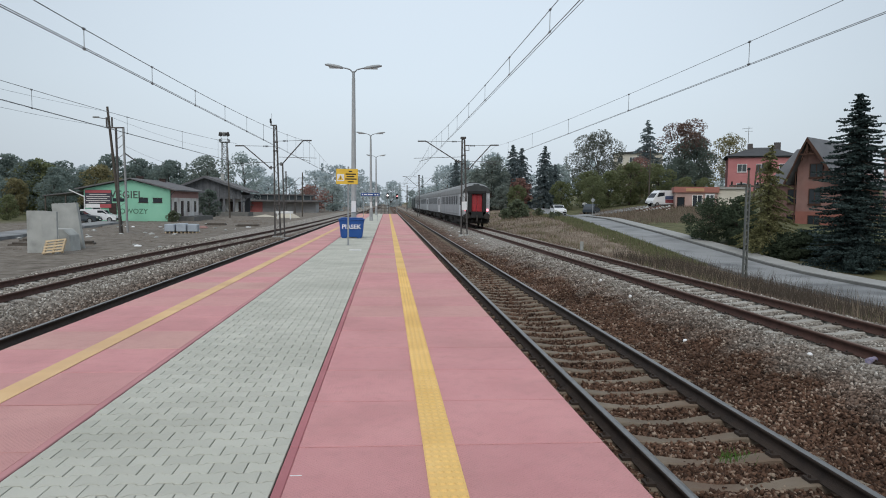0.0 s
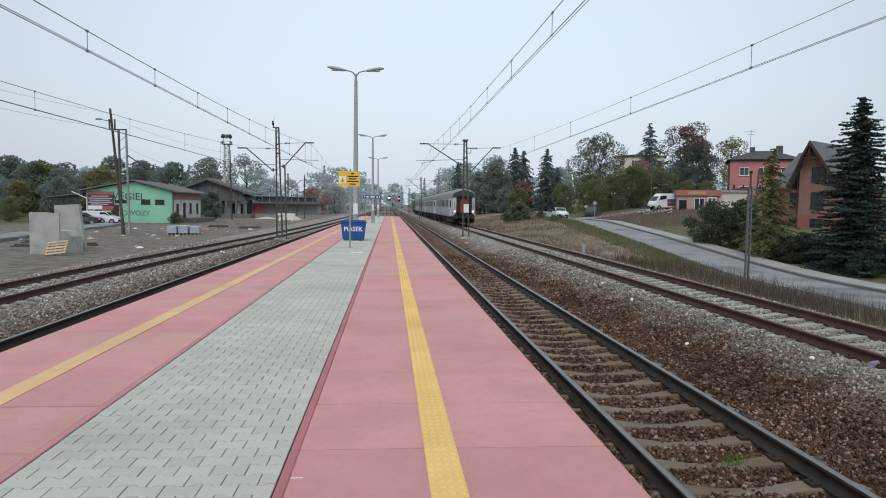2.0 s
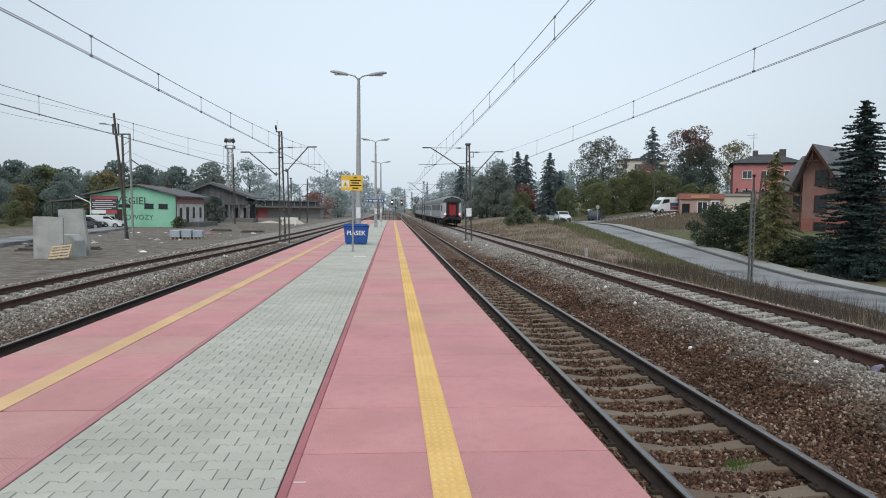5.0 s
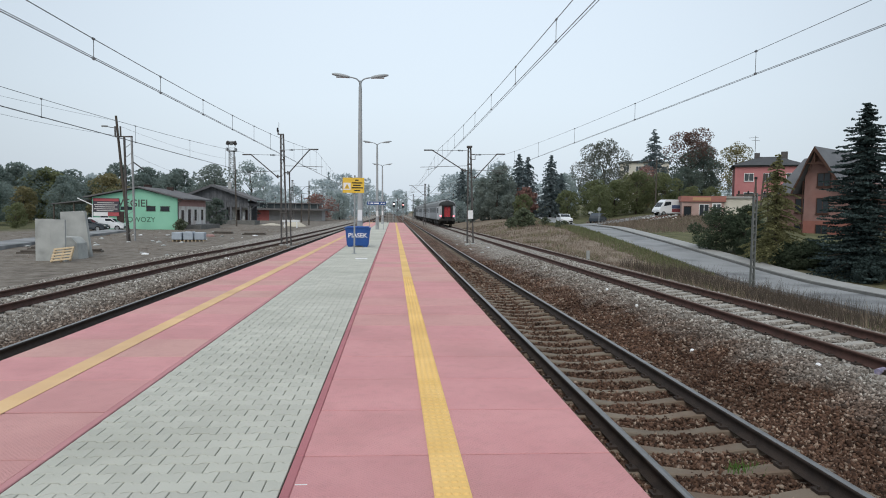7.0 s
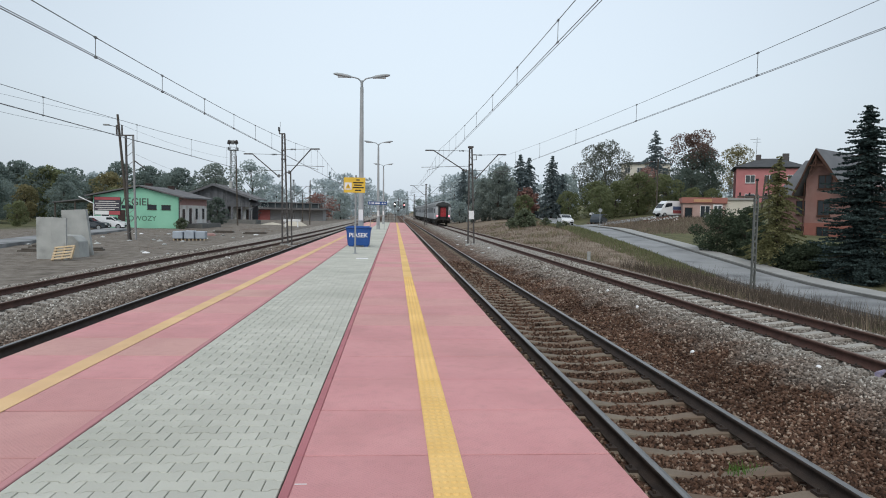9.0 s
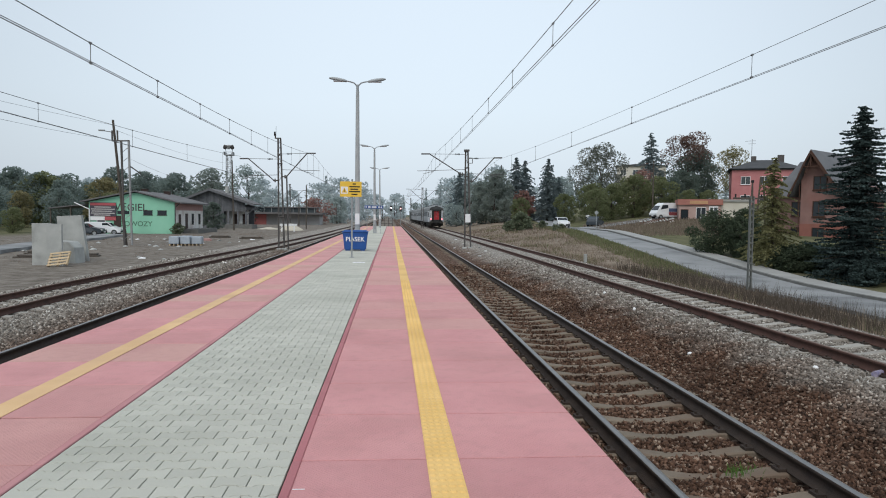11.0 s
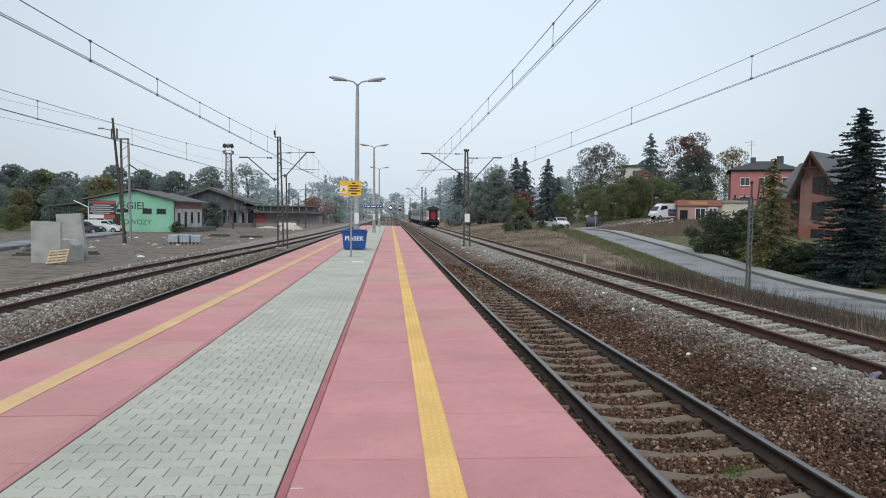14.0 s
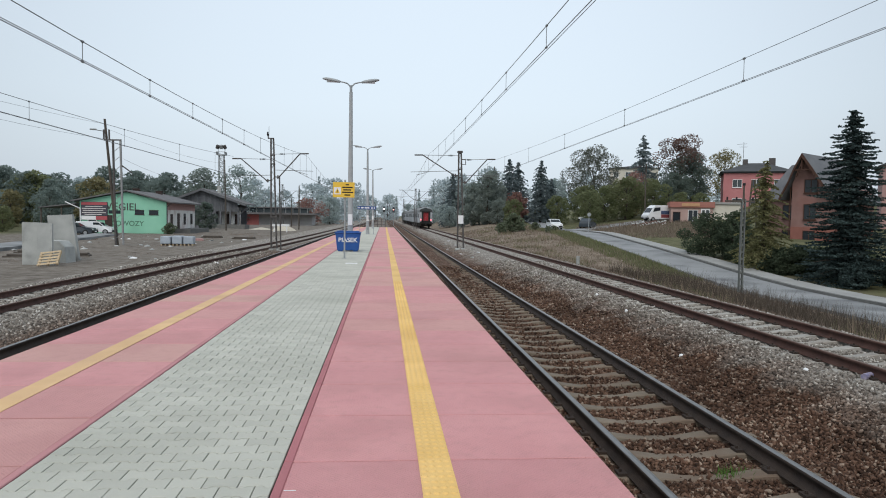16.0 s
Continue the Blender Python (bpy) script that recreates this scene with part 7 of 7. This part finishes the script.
def blades(name, seed, n, place, lo, hi, wide, mat, label, category):
    """Thin upright stalks and blades, three corners each."""
    r_ = np.random.default_rng(seed)
    pts = []
    while len(pts) < n:
        x, y = place(r_)
        pts.append((x, y, land(x, y) - 0.08))
    p = np.array(pts)
    a = r_.uniform(0, math.tau, n)
    h = r_.uniform(lo, hi, n) * r_.uniform(0.5, 1.0, n)
    w = wide * r_.uniform(0.6, 1.4, n) * np.maximum(1, p[:, 1] / 40)
    d = np.stack([np.cos(a) * w, np.sin(a) * w, np.zeros(n)], 1)
    tip = p + np.stack([r_.normal(size=n) * 0.25 * h, r_.normal(size=n) * 0.25 * h, h], 1)
    v = np.stack([p - d, p + d, tip], 1).reshape(-1, 3)
    tagged(joined(name, v, np.arange(3 * n).reshape(-1, 3), mat), label, category, kind="stuff")


def on_bank(r_):
    y = 8 + 100 * r_.random() ** 1.8
    return 10.9 + (along(ROAD_EDGE, y) - 11.5) * r_.random() ** 1.1, y


def on_verge(r_):
    y = 35 + 60 * r_.random()
    return along(ROAD_EDGE, y) - 0.3 - 2.2 * r_.random() ** 1.5, y


def on_slope(r_):
    y = 66 + 34 * r_.random()
    return along(ROAD_EDGE, y) + ROAD_WIDE + PATH_WIDE + 0.4 + 15 * r_.random(), y


def on_yard(r_):
    """Places on the trampled yard where a little dry grass holds out."""
    while True:
        x, y = -14 - 22 * r_.random(), 36 + 60 * r_.random()
        if noise.noise((x * 0.3, y * 0.18, 2.0)) > 0.05:
            return x, y


blades("dry_weeds", 90, 34000, on_bank, 0.10, 0.42, 0.014, L_DRY, "tall dry brown weeds on the railway bank", "weeds")
blades("bank_grass", 91, 12000, on_bank, 0.08, 0.35, 0.016, L_BANK, "withered brown grass on the railway bank", "grass")
def in_clumps(r_):
    """Places on the bank where weeds gather in patches."""
    while True:
        x, y = on_bank(r_)
        if noise.noise((x * 0.45, y * 0.22, 7.0)) > 0.12:
            return x, y


blades("green_weeds", 96, 9000, in_clumps, 0.15, 0.55, 0.016, leaf("olive_weeds", (0.11, 0.115, 0.06), (0.18, 0.175, 0.095), 0.4, 0.4), "clumps of olive-green weeds on the railway bank", "weeds")
blades("pale_stalks", 97, 2500, in_clumps, 0.4, 1.1, 0.009, leaf("bleached_stalks", (0.27, 0.21, 0.15), (0.36, 0.29, 0.21), 0.3, 0.4), "bleached dry stalks on the railway bank", "weeds")
blades("dry_tufts", 98, 1800, lambda r_: (-7.2 + 0.55 * r_.normal(), 43 + 6 * r_.random()), 0.25, 0.55, 0.014, L_DRY, "dry brown tufts at the foot of the mast", "grass")
blades("verge_grass", 92, 18000, on_verge, 0.15, 0.45, 0.03, L_GRASS, "short green grass along the street", "grass")
blades("tall_weeds", 95, 14000, lambda r_: (12.2 + 4.0 * r_.random(), 10 + 26 * r_.random()), 0.3, 1.15, 0.011, leaf("dark_dead_weeds", (0.065, 0.052, 0.042), (0.11, 0.088, 0.068), 0.3, 0.2), "tall dark dead weeds between track and street", "weeds")
blades("slope_weeds", 94, 16000, on_slope, 0.15, 0.7, 0.022, L_BANK, "rough withered weeds on the slope below the shop", "weeds")
blades("yard_weeds", 93, 14000, on_yard, 0.03, 0.2, 0.02, L_DRY, "sparse dry weeds on the yard", "weeds")


def grass_tuft():
    r_ = np.random.default_rng(4)
    n = 70
    p = np.stack([3.46 + r_.normal(size=n) * 0.09, 6.24 + r_.normal(size=n) * 0.05, np.full(n, -0.95)], 1)
    tip = p + np.stack([r_.normal(size=n) * 0.05, r_.normal(size=n) * 0.05, r_.uniform(0.06, 0.14, n)], 1)
    d = np.stack([np.full(n, 0.006), np.zeros(n), np.zeros(n)], 1)
    v = np.stack([p - d, p + d, tip], 1).reshape(-1, 3)
    tagged(joined("grass_tuft", v, np.arange(3 * n).reshape(-1, 3), leaf("fresh_grass", (0.07, 0.16, 0.03), (0.12, 0.22, 0.05))), "small green grass tuft between the rails", "grass", kind="stuff")


grass_tuft()

# ---- platform slabs and paving, piece by piece ----
def slab_mesh(name, x0, x1, y0, y1, z0, z1, bevel, material):
    bm = boxes((x0, x1, y0, y1, z0, z1), bevel=bevel)
    me = bpy.data.meshes.new(name)
    bm.to_mesh(me)
    bm.free()
    me.materials.append(material)
    return me


def lay(name, me, parent, x, y, z=0.0):
    ob = new(name, me)
    ob.parent = parent
    ob.matrix_basis = pose(x, y, z)
    return ob


SLAB_R = slab_mesh("slab", -0.554, P_RIGHT, 0.0095, 0.9905, -0.09, 0.0, 0.004, PINK)
SLAB_L = slab_mesh("slab", P_LEFT, -2.21, 0.0095, 0.9905, -0.09, 0.0, 0.004, PINK)
KERB_R = slab_mesh("kerb_block", -0.615, -0.558, 0.003, 0.997, -0.09, 0.004, 0.006, KERB)
KERB_L = slab_mesh("kerb_block", -2.206, -2.15, 0.003, 0.997, -0.09, 0.002, 0.006, KERB_WORN)


def tactile_mesh(x0, x1, studs, paint=YELLOW):
    bm = boxes((x0, x1, 0.0, 1.0, 0.0, 0.004))
    if studs:
        for j in range(12):
            for k in (0.13, 0.38, 0.62, 0.87):
                cx, cy = x0 + k * (x1 - x0), 0.0417 + 0.0833 * j
                rod(bm, (cx, cy, 0.004), (cx, cy, 0.013), 0.022, 0.012, n=8)
    me = bpy.data.meshes.new("tactile_strip")
    bm.to_mesh(me)
    bm.free()
    me.materials.append(paint)
    return me


STUD_R, FLAT_R, FLAT_L = tactile_mesh(0.242, 0.452, True), tactile_mesh(0.242, 0.452, False), tactile_mesh(-3.155, -2.955, False, YELLOW_WORN)
for i in range(104):
    y = P_START + i
    drop = [random.uniform(-0.003, 0.0) for _ in range(2)]
    lay("slab", SLAB_R, platform, random.uniform(-0.004, 0.0), y, drop[0])
    lay("slab", SLAB_L, platform, random.uniform(0.0, 0.004), y, drop[1])
    lay("kerb_block", KERB_R, platform, 0, y)
    lay("kerb_block", KERB_L, platform, 0, y)
    lay("tactile_strip", STUD_R if 2 < y < 16 else FLAT_R, platform, 0, y, 0.001)
    lay("tactile_strip", FLAT_L, platform, 0, y, 0.001)

# double-T paving blocks in running bond
BLOCK, ROW, NOTCH = 1.518 / 7.5, 0.142, 0.0115


def block_outline(half):
    """Outline of one block, or of its right half."""
    g = 0.0028
    h, e = BLOCK / 2 - g, ROW / 2 - g
    upper = [(-h, e + NOTCH), (-0.064, e + NOTCH), (-0.040, e - NOTCH), (0.040, e - NOTCH), (0.064, e + NOTCH), (h, e + NOTCH)]
    if half:
        upper = [(g, e - NOTCH)] + upper[3:]
    return [(x, -z) for x, z in upper] + upper[::-1]


def block_arrays(half, mirror):
    pts = block_outline(half)
    if mirror:
        pts = [(-x, z) for x, z in pts][::-1]
    cx, cz = sum(p[0] for p in pts) / len(pts), sum(p[1] for p in pts) / len(pts)
    k = len(pts)
    verts = [(x, z, -0.016) for x, z in pts] + [(x, z, -0.003) for x, z in pts] + [(cx + (x - cx) * 0.965, cz + (z - cz) * 0.95, 0.0) for x, z in pts]
    faces = [(a + i, a + (i + 1) % k, a + k + (i + 1) % k, a + k + i) for a in (0, k) for i in range(k)]
    return verts, faces, tuple(range(2 * k, 3 * k))


def block_mesh(half, mirror):
    v, f, cap = block_arrays(half, mirror)
    me = bpy.data.meshes.new("paver")
    me.from_pydata(v, [], f + [cap])
    me.materials.append(PAVER)
    return me


KINDS = {(h, m): block_mesh(h, m) for h, m in ((False, False), (True, False), (True, True))}
ROWS_NEAR, ROWS_ALL, FIRST_ROW = 37, 330, 2.7
far_v, far_q, far_cap = [], [], []
for r in range(-58, ROWS_ALL):
    y = FIRST_ROW + ROW * r
    odd = r % 2
    for c in range(8):
        half = c == (0 if odd else 7)
        x = -2.141 + (c + 0.5) * BLOCK - (BLOCK / 2 if odd else 0)
        if half and odd:
            x = -2.141
        kind = (half, bool(half and not odd))
        if kind == (True, True):
            x = -2.141 + 7.5 * BLOCK
        z = random.uniform(-0.003, 0.0)
        if 0 <= r < ROWS_NEAR:
            lay("paver", KINDS[kind], platform, x, y, z)
        else:
            v, f, cap = block_arrays(*kind)
            base = len(far_v)
            far_v += [(a + x, b + y, d + z) for a, b, d in v]
            far_q += [tuple(base + i for i in q) for q in f]
            far_cap.append(tuple(base + i for i in cap))
me = bpy.data.meshes.new("paving")
me.from_pydata(far_v, [], far_q + far_cap)
me.materials.append(PAVER_I)
rest = new("paving", me)
rest.parent = platform
tagged(rest, kind="stuff")
part("distant_paving", boxes((-2.141, -0.623, FIRST_ROW + ROW * ROWS_ALL, P_END, -0.012, 0.0)), PAVER, platform)

motions()
